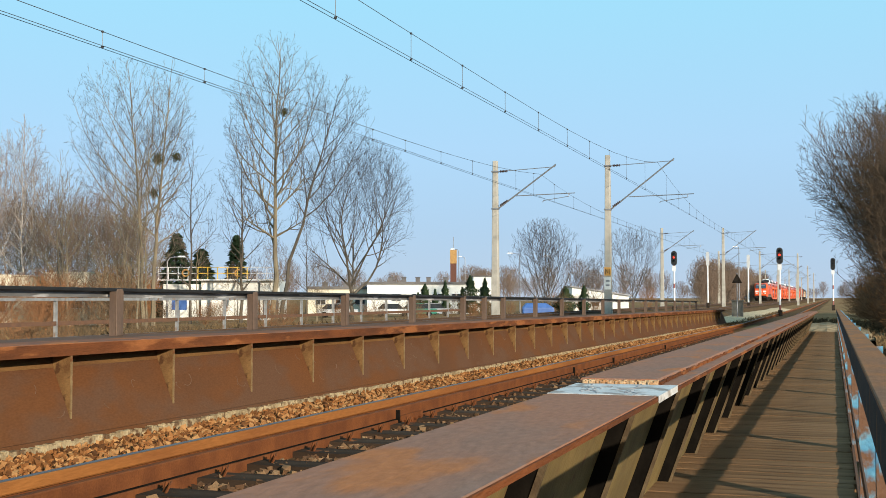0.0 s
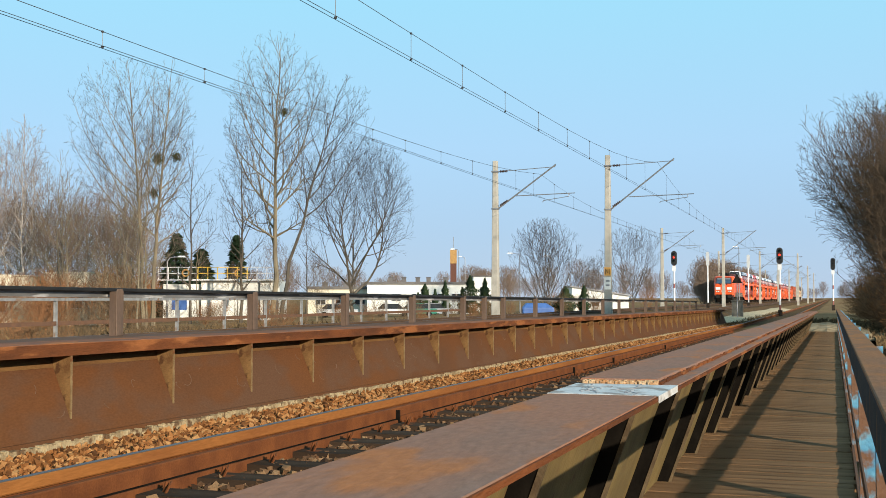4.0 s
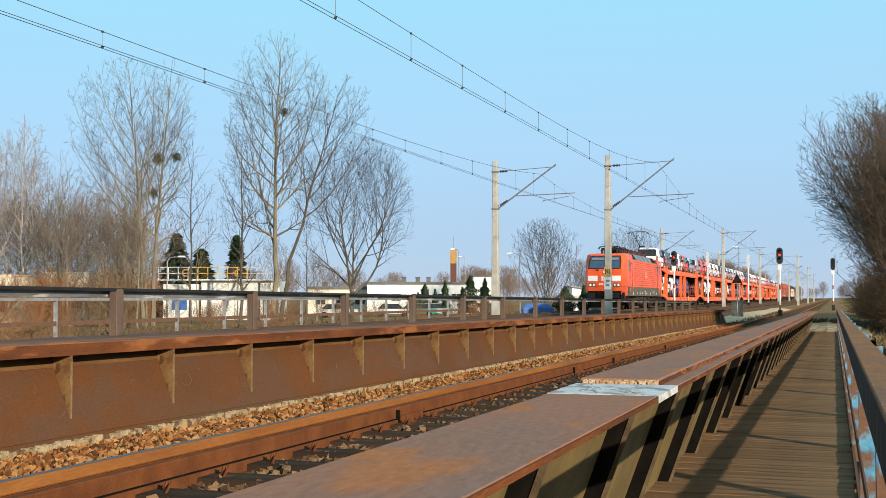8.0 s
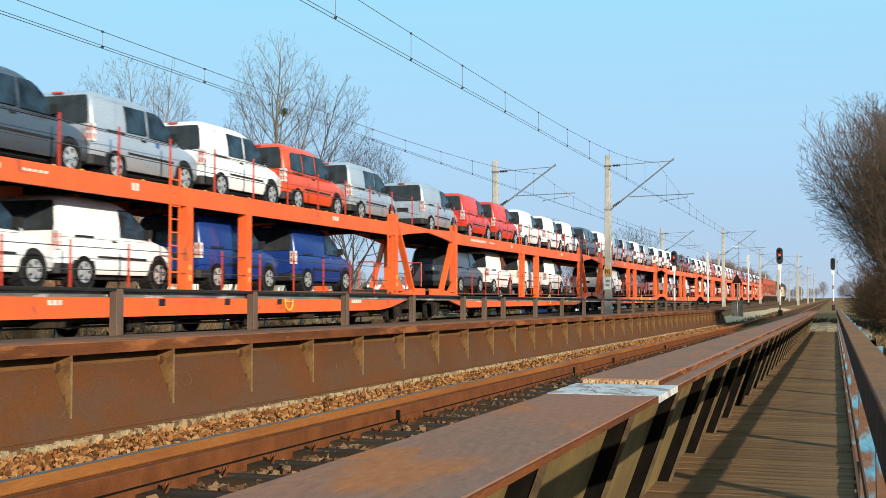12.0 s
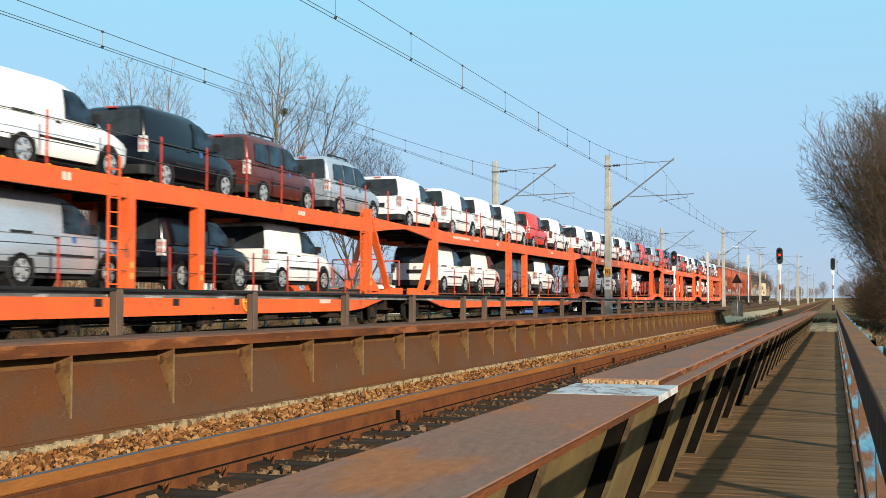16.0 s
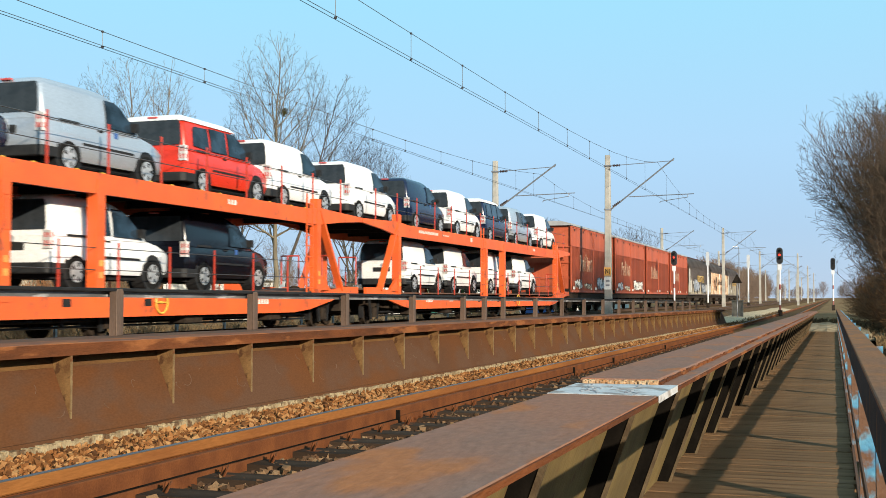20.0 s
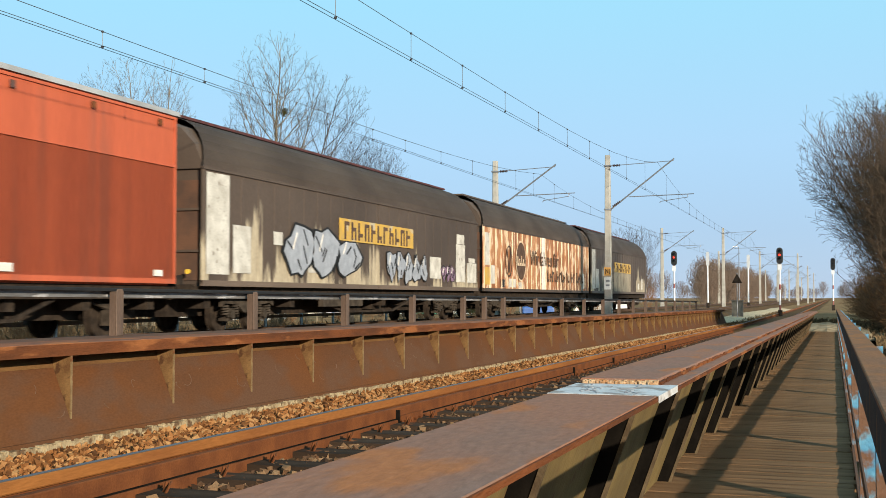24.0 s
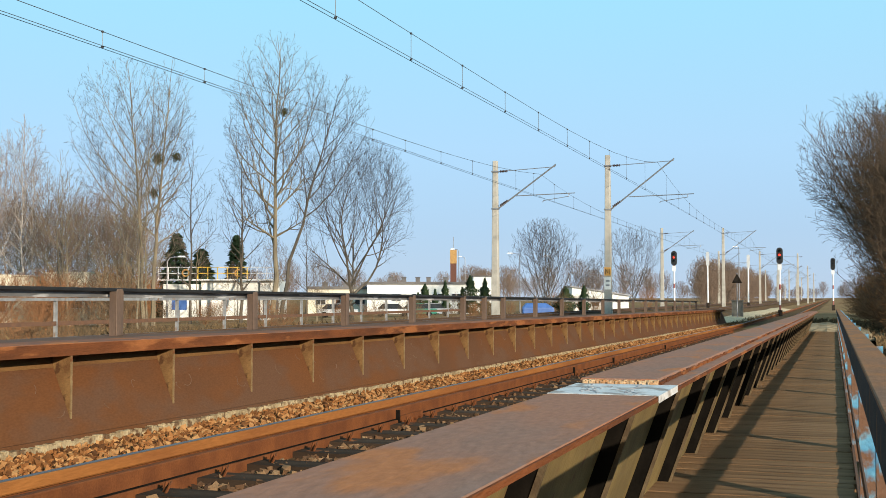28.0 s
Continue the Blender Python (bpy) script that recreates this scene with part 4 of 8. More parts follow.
def tree_meshes(seed, height, width, radius, limbs=26, low=0.25, widest=0.6, leader=0.98, angle=(34, 58), up=0.07, dens=(1.3, 2.5, 3.6), ratio=(0.44, 0.42, 0.45), lean=(0, 0), first=0.25, last=0.96, bark=None, twig=None, wander=0.055, thick=0.62, fill=1.0, bare=0.18):
    """A leafless tree grown limb by limb: every limb climbs and wanders until it reaches the crown's outline."""
    rnd = random.Random(seed)
    woods = [Wood(), Wood()]
    axis = lambda f: Vector((lean[0] * height * max(f, 0) ** 1.3, lean[1] * height * max(f, 0) ** 1.3, 0))

    def inside(p, reach):
        f = p.z / height
        h = (f - widest) / (1 - widest) if f > widest else (widest - f) / max(widest - low + 0.10, 0.05)
        if h >= 1:
            return False
        c = axis(f)
        return math.hypot(p.x - c.x, p.y - c.y) < width / 2 * (1 - h ** 2.2) ** 0.5 * reach

    def wobble(k):
        return Vector((rnd.gauss(0, k), rnd.gauss(0, k), rnd.gauss(0, k)))

    def grow(p, d, L, r, level, reach):
        step = (0.7, 0.45, 0.3, 0.3)[level - 1] if height > 7 else (0.35, 0.3, 0.2, 0.2)[level - 1]
        n = max(2, int(L / step))
        path = [p]
        for i in range(n):
            d = (d + UP * up * (1.5 if level < 2 else 1.0) + wobble(wander * (1.0 if level == 1 else 0.75))).normalized()
            p = p + d * (L / n)
            if not inside(p, reach) and i > 0:
                break
            path.append(p)
        if len(path) < 2:
            path.append(p)
        m = len(path) - 1
        length = L * m / n
        tip = THIN[0] * 0.75
        woods[0 if level < 3 else 1].limb(path, [max(r * (1 - 0.9 * i / m), tip) for i in range(m + 1)], (5, 4, 3, 3)[level - 1])
        if level > len(dens):
            return
        count = int(dens[level - 1] * length * fill + rnd.random())
        turn = rnd.uniform(0, 6)
        for k in range(count):
            s = bare + (1 - bare) * (k + rnd.random()) / count
            f = s * m
            i = min(int(f), m - 1)
            q, ax = path[i].lerp(path[i + 1], f - i), (path[i + 1] - path[i]).normalized()
            turn += 2.4 + rnd.uniform(-0.5, 0.5)
            side = ax.cross(Vector((math.cos(turn), math.sin(turn), 0.2))).normalized()
            a = radians(rnd.uniform(26, 50))
            ln = L * ratio[level - 1] * (1.12 - 0.62 * s) * rnd.uniform(0.55, 1.15)
            if level == 1:
                ln = max(ln, width * 0.12)
            rc = min(r * (1 - 0.85 * s) * 0.62, 0.010 * ln + 0.005)
            grow(q, ax * math.cos(a) + side * math.sin(a), max(ln, 0.12), max(rc, THIN[0] * (1.5 if level == 1 else 1.0)), level + 1, reach * rnd.uniform(0.97, 1.04))

    trunk = []
    for i in range(13):
        s = i / 12
        trunk.append(Vector((0, 0, -0.4 + (height * leader + 0.4) * s)) + axis(s * leader) + wobble(height * 0.004) * (0 < i < 12))
    taper = lambda s: max(radius * (1 - 0.95 * s ** 0.85), 0.012)
    woods[0].limb(trunk, [taper(i / 12) * (1.25 if i == 0 else 1) for i in range(13)], 7)
    turn = rnd.random() * 6
    for k in range(limbs):
        g = (k + rnd.random()) / limbs
        s = (first + (last - first) * g) / 1.0
        f = s * 12
        i = min(int(f), 11)
        base, ax = trunk[i].lerp(trunk[i + 1], f - i), (trunk[i + 1] - trunk[i]).normalized()
        turn += 2.4 + rnd.uniform(-0.4, 0.4)
        a = radians(angle[1] + (angle[0] - angle[1]) * g + rnd.uniform(-8, 8))
        out = Vector((math.cos(turn), math.sin(turn), 0))
        L = max(height * (1 - base.z / height) * 0.95, width * 0.30) if leader > 0.8 else height * 1.05
        grow(base, ax * math.cos(a) + out * math.sin(a), L, min(taper(s) * thick, 0.0125 * L + 0.012), 1, rnd.uniform(0.86, 1.03))
    return woods[0].mesh("trunk", bark or BARK), woods[1].mesh("crown", twig or TWIG)


def tree(x, y, meshes, label, rz=0.0, s=1.0, name="bare_tree", category="tree", group="bare winter trees", kind="", tilt=0.0):
    t = thing(name, (x, y, ground_z(x, y)), label, category, group, kind)
    t.rotation_euler, t.scale = (tilt, 0, rz), (s, s, s)
    piece("trunk", meshes[0], t, (0, 0, 0))
    piece("crown", meshes[1], t, (0, 0, 0))
    return t


poplar_a = tree_meshes(1, 19.6, 10.2, 0.17, 26, 0.30, 0.66, lean=(-0.075, -0.02), bark=BARK_Y, first=0.34, angle=(34, 60), fill=1.1)
poplar_b = tree_meshes(2, 19.8, 5.2, 0.19, 24, 0.30, 0.70, lean=(0.065, 0.02), bark=BARK_Y, first=0.30, angle=(34, 60), fill=1.1)
mid_c = tree_meshes(3, 14.8, 4.8, 0.12, 18, 0.22, 0.62, first=0.2, angle=(30, 58), bark=BARK, twig=TWIG_DARK)
mid_d = tree_meshes(4, 14.8, 4.8, 0.15, 16, 0.2, 0.72, first=0.18, angle=(28, 54), bark=BARK, twig=TWIG_DARK)
big = tree_meshes(5, 23.7, 9.6, 0.26, 32, 0.22, 0.66, bark=BARK_Y, first=0.27, angle=(36, 72), fill=1.05)
big_b = tree_meshes(15, 20.4, 7.0, 0.19, 20, 0.45, 0.74, lean=(0.27, 0.06), bark=BARK, first=0.42, angle=(32, 56))
slim_e = tree_meshes(6, 9.6, 3.2, 0.09, 12, 0.2, 0.6, first=0.2, twig=TWIG_DARK)
round_a = tree_meshes(7, 15.9, 11.0, 0.24, 14, 0.27, 0.58, leader=0.36, lean=(0.03, 0), first=0.28, last=1.0, angle=(3, 70), up=0.045, dens=(1.4, 2.2, 2.6), ratio=(0.46, 0.42, 0.42), thick=0.9, wander=0.085, bare=0.26, twig=TWIG, bark=BARK)
THIN[0] = 0.0085
slim_a = tree_meshes(9, 12.0, 5.4, 0.085, 18, 0.15, 0.55, first=0.2, angle=(32, 62), wander=0.08, bark=BARK_Y, twig=TWIG_MAUVE)
birch = tree_meshes(12, 14.6, 4.8, 0.09, 24, 0.2, 0.50, first=0.2, angle=(22, 46), up=0.02, bark=BIRCH, twig=TWIG_MAUVE, dens=(1.5, 2.8, 4.0))
slim_b = tree_meshes(10, 10.0, 5.2, 0.08, 16, 0.1, 0.55, leader=0.7, first=0.2, angle=(26, 60), wander=0.09, bark=BARK_Y, twig=TWIG_MAUVE)
THIN[0] = 0.010
shrub_a = tree_meshes(14, 5.0, 4.6, 0.05, 20, 0.05, 0.55, leader=0.10, first=0.1, last=1.0, angle=(8, 64), up=0.05, thick=0.8, dens=(1.6, 2.2, 2.0), bark=TWIG_OCHRE, twig=TWIG_OCHRE, wander=0.09)
shrub_r = tree_meshes(16, 5.0, 5.0, 0.05, 24, 0.05, 0.6, leader=0.10, first=0.1, last=1.0, angle=(8, 62), up=0.05, thick=0.8, dens=(1.7, 2.3, 2.0), twig=TWIG_RED, bark=TWIG_RED, wander=0.09)
fan_m = tree_meshes(20, 10.4, 8.4, 0.12, 22, 0.08, 0.6, leader=0.25, first=0.2, last=1.0, angle=(4, 44), up=0.05, dens=(1.0, 1.7, 2.0), thick=0.7, wander=0.03, twig=TWIG_DARK, bark=BARK)
fan_n = tree_meshes(21, 11.9, 10.0, 0.16, 15, 0.16, 0.56, leader=0.4, first=0.3, last=1.0, angle=(10, 58), dens=(1.0, 1.6, 2.0), thick=0.7)
THIN[0] = 0.022
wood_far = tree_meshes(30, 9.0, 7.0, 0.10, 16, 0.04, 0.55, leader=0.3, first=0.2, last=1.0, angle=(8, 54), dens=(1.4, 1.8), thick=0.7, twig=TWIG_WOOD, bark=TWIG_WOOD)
THIN[0] = 0.0046
hedge_a = tree_meshes(22, 9.8, 7.4, 0.12, 50, 0.10, 0.60, leader=0.10, first=0.1, last=1.0, angle=(3, 56), up=0.036, dens=(2.0, 3.8, 4.2), ratio=(0.30, 0.38, 0.42), thick=0.62, wander=0.085, bare=0.30, twig=TWIG_HEDGE, bark=TWIG_HEDGE)
hedge_c = tree_meshes(25, 7.8, 6.4, 0.10, 78, 0.24, 0.60, leader=0.14, lean=(-0.24, 0), first=0.1, last=1.0, angle=(3, 58), up=0.030, dens=(2.6, 4.0, 4.0), ratio=(0.30, 0.40, 0.44), thick=0.6, wander=0.07, bare=0.34, twig=TWIG_HEDGE, bark=TWIG_HEDGE)
hedge_b = tree_meshes(23, 7.0, 6.8, 0.08, 50, 0.06, 0.54, leader=0.10, first=0.1, last=1.0, angle=(3, 70), up=0.036, dens=(2.2, 4.2, 4.8), ratio=(0.30, 0.38, 0.42), thick=0.62, wander=0.085, bare=0.26, twig=TWIG_HEDGE, bark=TWIG_HEDGE)
bramble = tree_meshes(24, 1.9, 2.4, 0.015, 34, 0.0, 0.4, leader=0.1, first=0.1, last=1.0, angle=(4, 84), up=-0.02, dens=(4.0, 4.0), ratio=(0.45, 0.45), thick=0.8, wander=0.16, twig=TWIG_BROWN, bark=TWIG_BROWN)

tree(-47.02, 74.38, poplar_a, "tall slender bare poplar with yellowish trunk")
tree(-46.85, 75.08, poplar_b, "tall bare poplar with mistletoe balls")
tree(-46.82, 80.35, mid_c, "slender bare tree between the taller poplars", 2.0)
tree(-44.86, 84.87, mid_d, "bare tree with a narrow upright crown", 1.0)
tree(-42.44, 86.11, big, "tallest bare tree, thick grey trunk and open crown", 0.7)
tree(-42.33, 86.72, big_b, "tall bare stem leaning away from its neighbour")
tree(-41.88, 90.81, slim_e, "slender bare tree beside the tallest one", 1.0)
tree(-38.62, 92.67, round_a, "bare tree with a broad rounded crown on several stems", 0.3)
for x, y, m, rz, s in ((-49.5, 86, slim_a, 0.2, 0.7), (-47.0, 95, slim_b, 1.1, 0.75), (-43.2, 96, slim_b, 2.3, 0.6), (-41.5, 92, slim_b, 0.9, 0.55), (-45.0, 84, slim_b, 5.0, 0.5)):
    tree(x, y, m, "slender bare young tree with thin twigs", rz, s)
rnd = random.Random(77)
for k in range(44):
    a = rnd.uniform(32.2, 39.4)
    y = rnd.uniform(68, 92)
    x = -y * math.tan(radians(a))
    pale = a > 36.6 and k % 3 > 0
    s = (rnd.uniform(0.76, 1.0) if a < 36.4 else rnd.uniform(0.92, 1.12)) * (1.0 if pale else 1.08)
    tree(x, y, birch if pale else (slim_a if k % 2 else slim_b), "slender pale-barked bare birch" if pale else "slender grey bare tree", rnd.uniform(0, 6), s)
for k in range(40):
    y = rnd.uniform(60, 88)
    a = rnd.uniform(32.4, 39.2)
    x = -y * math.tan(radians(a))
    red = k % 2 == 0
    tree(x, y, shrub_r if red else shrub_a, "russet-twigged bare winter shrub" if red else "tangled ochre-brown bare shrub", rnd.uniform(0, 6), rnd.uniform(0.60, 1.0) if a < 35.4 or red else rnd.uniform(0.30, 0.55), "shrub", "shrub", "bare shrubs")
for k in range(40):
    u = rnd.uniform(14, 33)
    y = rnd.uniform(78, 104)
    x = -y * math.tan(radians(u))
    if x > -24:
        continue
    tree(x, y, shrub_a if k % 3 else shrub_r, "low tangled bare shrub" if k % 3 else "russet low bare shrub", rnd.uniform(0, 6), rnd.uniform(0.25, 0.5), "shrub", "shrub", "bare shrubs")
tree(-30.1, 127.49, fan_m, "bushy bare tree with many upright branches", 0.5, 1.06)
tree(-25.68, 159.95, fan_n, "wide bare tree beyond the tracks", 2.0)
tree(-28.6, 147.25, fan_n, "small bare tree with a rounded crown", 3.4, 0.62)
for k in range(9):
    tree(-24.5 - 1.6 * k + rnd.uniform(-1, 1), 130 + rnd.uniform(-4, 20), shrub_r if k % 2 else shrub_a, "low bare shrub beside the line", rnd.uniform(0, 6), rnd.uniform(0.35, 0.6), "shrub", "shrub", "bare shrubs")
def dry_grass(name, label, areas, count, tall, seed, m):
    """Tufts of thin blades, joined."""
    rn = random.Random(seed)
    vs, fs = [], []
    for x0, x1, y0, y1 in areas:
        for _ in range(int(count * (x1 - x0) * (y1 - y0))):
            cx, cy = rn.uniform(x0, x1), rn.uniform(y0, y1)
            z, h0 = ground_z(cx, cy) - 0.03, tall * rn.uniform(0.4, 1.2)
            for _ in range(7):
                a, w = rn.uniform(0, 6.28), rn.uniform(0.008, 0.016)
                bx, by, h = cx + rn.gauss(0, 0.10), cy + rn.gauss(0, 0.10), h0 * rn.uniform(0.5, 1.1)
                lx, ly = math.cos(a) * h * rn.uniform(0.1, 0.7), math.sin(a) * h * rn.uniform(0.1, 0.7)
                o = len(vs)
                vs += [(bx - w, by, z), (bx + w, by, z), (bx + lx * 0.4, by + ly * 0.4 + w, z + h * 0.7), (bx + lx, by + ly, z + h)]
                fs += [(o, o + 1, o + 2), (o, o + 2, o + 3)]
    me = bpy.data.meshes.new(name)
    me.from_pydata(vs, [], fs)
    me.materials.append(m)
    tagged(new(name, me), label, "grass", kind="stuff")


dry_grass("dry_grass", "tufts of dry yellow-brown winter grass beyond the tracks", [(-46, -20.2, 26, 62), (-40, -20.2, 62, 80)], 3.2, 0.38, 5, island_mat("dry_grass_blade", (0.062, 0.041, 0.024), (0.165, 0.110, 0.056), (0.102, 0.068, 0.036)))
dry_grass("dry_grass", "low dry grass on the bank beyond the walkway", [(-2.0, 3.2, 46, 72), (-5.0, -4.4, 62, 110), (1.2, 2.2, 8, 46)], 9.0, 0.22, 6, bpy.data.materials["dry_grass_blade"])
for k in range(34):
    y = rnd.uniform(26, 78)
    x = -20.8 - rnd.random() * 9
    tree(x, y, shrub_r if k % 4 == 0 else shrub_a, "low tangled bare shrub beyond the outer railing", rnd.uniform(0, 6), rnd.uniform(0.18, 0.36), "shrub", "shrub", "bare shrubs")
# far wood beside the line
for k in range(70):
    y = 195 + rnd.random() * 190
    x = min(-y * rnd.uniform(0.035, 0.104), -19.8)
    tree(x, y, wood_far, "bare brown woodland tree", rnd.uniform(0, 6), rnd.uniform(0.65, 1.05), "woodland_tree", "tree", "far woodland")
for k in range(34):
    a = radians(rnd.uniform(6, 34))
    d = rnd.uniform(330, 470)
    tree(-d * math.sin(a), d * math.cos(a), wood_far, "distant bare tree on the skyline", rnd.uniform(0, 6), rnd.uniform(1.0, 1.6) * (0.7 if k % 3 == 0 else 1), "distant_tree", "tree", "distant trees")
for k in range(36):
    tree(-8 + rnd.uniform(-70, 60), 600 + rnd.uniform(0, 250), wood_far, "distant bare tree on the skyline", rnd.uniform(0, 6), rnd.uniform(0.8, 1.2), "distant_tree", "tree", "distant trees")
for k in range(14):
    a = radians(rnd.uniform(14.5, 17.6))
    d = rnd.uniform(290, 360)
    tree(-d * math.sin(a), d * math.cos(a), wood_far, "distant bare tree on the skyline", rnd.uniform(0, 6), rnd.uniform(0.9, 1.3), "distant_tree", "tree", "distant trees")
tree(-21.9, 148.4, shrub_r, "russet rounded bush beside the line", 1.0, 0.62, "shrub", "shrub", "bare shrubs")
# dense thicket on the bank beyond the walkway
for x, y, rz, k in ((3.9, 59.4, 0.0, 1.44), (4.2, 50.5, 0.2, 1.18), (4.6, 66.6, -0.2, 1.48), (4.9, 54, 0.2, 1.24), (4.0, 63, -0.6, 1.42), (4.3, 57, 0.5, 1.26), (5.2, 61, -0.3, 1.42)):
    tree(x, y, hedge_c, "bare thicket tree leaning over the path beyond the walkway", rz, k, "thicket_tree", "tree", "thicket beyond the walkway")
for x, y, m, s in ((4.9, 56, hedge_a, 1.0), (4.0, 50, hedge_b, 1.12), (4.2, 63, hedge_b, 1.36), (4.1, 53, hedge_b, 1.06), (5.6, 50, hedge_a, 0.94), (4.8, 72, hedge_b, 1.14), (5.0, 82, hedge_b, 1.12)):
    tree(x, y, m, "dense tangle of tall bare branches beyond the walkway", rnd.uniform(0, 6), s, "thicket_tree", "tree", "thicket beyond the walkway")
for k in range(30):
    y = 50 + 6.5 * k
    tree(3.6 + rnd.random() * 3 + 0.012 * y, y, shrub_r if k % 5 == 0 else shrub_a, "low brown bare shrub beside the line", rnd.uniform(0, 6), rnd.uniform(0.45, 0.8), "shrub", "shrub", "bare shrubs")
for k in range(80):
    y = 46 + k * 0.70
    x = 2.3 + rnd.random() * 2.2
    tree(x, y, bramble, "dense brown bramble bush on the bank", rnd.uniform(0, 6), rnd.uniform(1.2, 2.1), "bramble", "shrub", "brambles on the bank")


def clump(name, x, y, z, r, label, m, seed, n=700, category="mistletoe"):
    """A ball of small leaves, ragged at the rim."""
    rnd = random.Random(seed)
    vs, fs = [], []
    for _ in range(n):
        d = Vector((rnd.gauss(0, 1), rnd.gauss(0, 1), rnd.gauss(0, 1))).normalized() * r * 0.92 * rnd.uniform(0.2, 1.08)
        a, b = [Vector((rnd.gauss(0, 1), rnd.gauss(0, 1), rnd.gauss(0, 1))).normalized() * r * 0.20 for _ in range(2)]
        o = len(vs)
        vs += [tuple(d), tuple(d + a), tuple(d + a * 0.5 + b)]
        fs.append((o, o + 1, o + 2))
    me = bpy.data.meshes.new(name)
    me.from_pydata(vs, [], fs)
    me.materials.append(m)
    return set_at(tagged(new(name, me), label, category), (x, y, z))




clump("mistletoe", -46.14, 74.46, 10.86, 0.48, "round green mistletoe ball in a bare tree", MISTLE, 1)
clump("mistletoe", -45.03, 75.14, 11.02, 0.4, "round green mistletoe ball in a bare tree", MISTLE, 2)
clump("mistletoe", -46.45, 74.51, 8.44, 0.38, "round green mistletoe ball in a bare tree", MISTLE, 3)
clump("mistletoe", -41.7, 85.92, 15.76, 0.42, "round green mistletoe ball in a bare tree", MISTLE, 4)


def conifer(x, y, h, w, label, seed, column=False):
    rnd = random.Random(seed)
    t = thing("conifer", (x, y, ground_z(x, y)), label, "conifer", "dark conifers")
    bm = B()
    tube(bm, (0, 0, -0.2), (0, 0, h * 0.97), 0.03 * h * 0.4 + 0.05, 6, 0.02)
    part("trunk", bm, BARK, t)
    vs, fs = [], []
    for _ in range(int(1800 if not column else 1700)):
        f = rnd.random() ** 1.25
        z = h * (0.06 + 0.94 * f)
        rr = (w * (1 - f) ** 0.85 if not column else w * 1.25 * min(1, (1 - f) * 2.0, 0.7 + f * 2)) * (0.55 + 0.45 * rnd.random()) * (0.8 + 0.2 * math.sin(z * 7))
        a = rnd.uniform(0, 2 * math.pi)
        c = Vector((math.cos(a) * rr, math.sin(a) * rr, z))
        ln = (0.5 if not column else 0.28) * rnd.uniform(0.6, 1.2) * (0.5 + w * 0.25)
        out = Vector((math.cos(a), math.sin(a), -0.35 if not column else 1.4)).normalized() * ln
        side = Vector((-math.sin(a), math.cos(a), rnd.uniform(-0.3, 0.3))) * ln * 0.45
        o = len(vs)
        vs += [tuple(c - side), tuple(c + side), tuple(c + out), tuple(c - Vector((0, 0, ln * 0.3)))]
        fs += [(o, o + 1, o + 2), (o, o + 2, o + 3)]
    me = bpy.data.meshes.new("crown")
    me.from_pydata(vs, [], fs)
    me.materials.append(NEEDLE)
    piece("crown", me, t, (0, 0, 0))


conifer(-60.56, 101.27, 8.4, 2.9, "dark green spruce behind the plant", 1)
conifer(-59.5, 104.2, 6.9, 2.9, "dark green spruce behind the plant", 2)
conifer(-57.46, 107.62, 8.4, 2.0, "dark slender spruce behind the plant", 3)
for u, h, w, s in ((752, 3.6, 0.9, 4), (788, 4.0, 0.62, 5), (770, 3.0, 0.5, 6), (832, 4.6, 1.2, 7), (858, 4.3, 0.75, 8), (818, 3.2, 0.5, 9), (740, 2.6, 0.4, 10), (1000, 3.2, 1.3, 11), (1033, 3.3, 0.7, 12)):
    a = radians(18.212) - math.atan((u - 784) / 2100)
    d = 140 if u < 900 else 135
    conifer(-d * math.sin(a), d * math.cos(a), h, w, "dark columnar thuja in front of the white building", s, True)


# ---- buildings beyond the tracks ----
def rot_at(name, u, d, label, category="building", group=""):
    a = radians(18.212) - math.atan((u - 784) / 2100)
    x, y = -d * math.sin(a), d * math.cos(a)
    t = thing(name, (x, y, ground_z(x, y)), label, category, group)
    t.rotation_euler = (0, 0, radians(18.2))
    return t


def windows(t, xs, z0, z1, w, y=-0.02):
    for x in xs:
        bm = B()
        box(bm, x, x + w, y - 0.06, y + 0.02, z0, z1)
        wf = part("window", bm, SIG_WHITE, t)
        bm = B()
        box(bm, x + 0.07, x + w / 2 - 0.03, y - 0.085, y - 0.061, z0 + 0.07, z1 - 0.07)
        box(bm, x + w / 2 + 0.03, x + w - 0.07, y - 0.085, y - 0.061, z0 + 0.07, z1 - 0.07)
        part("pane", bm, GLASS, wf)


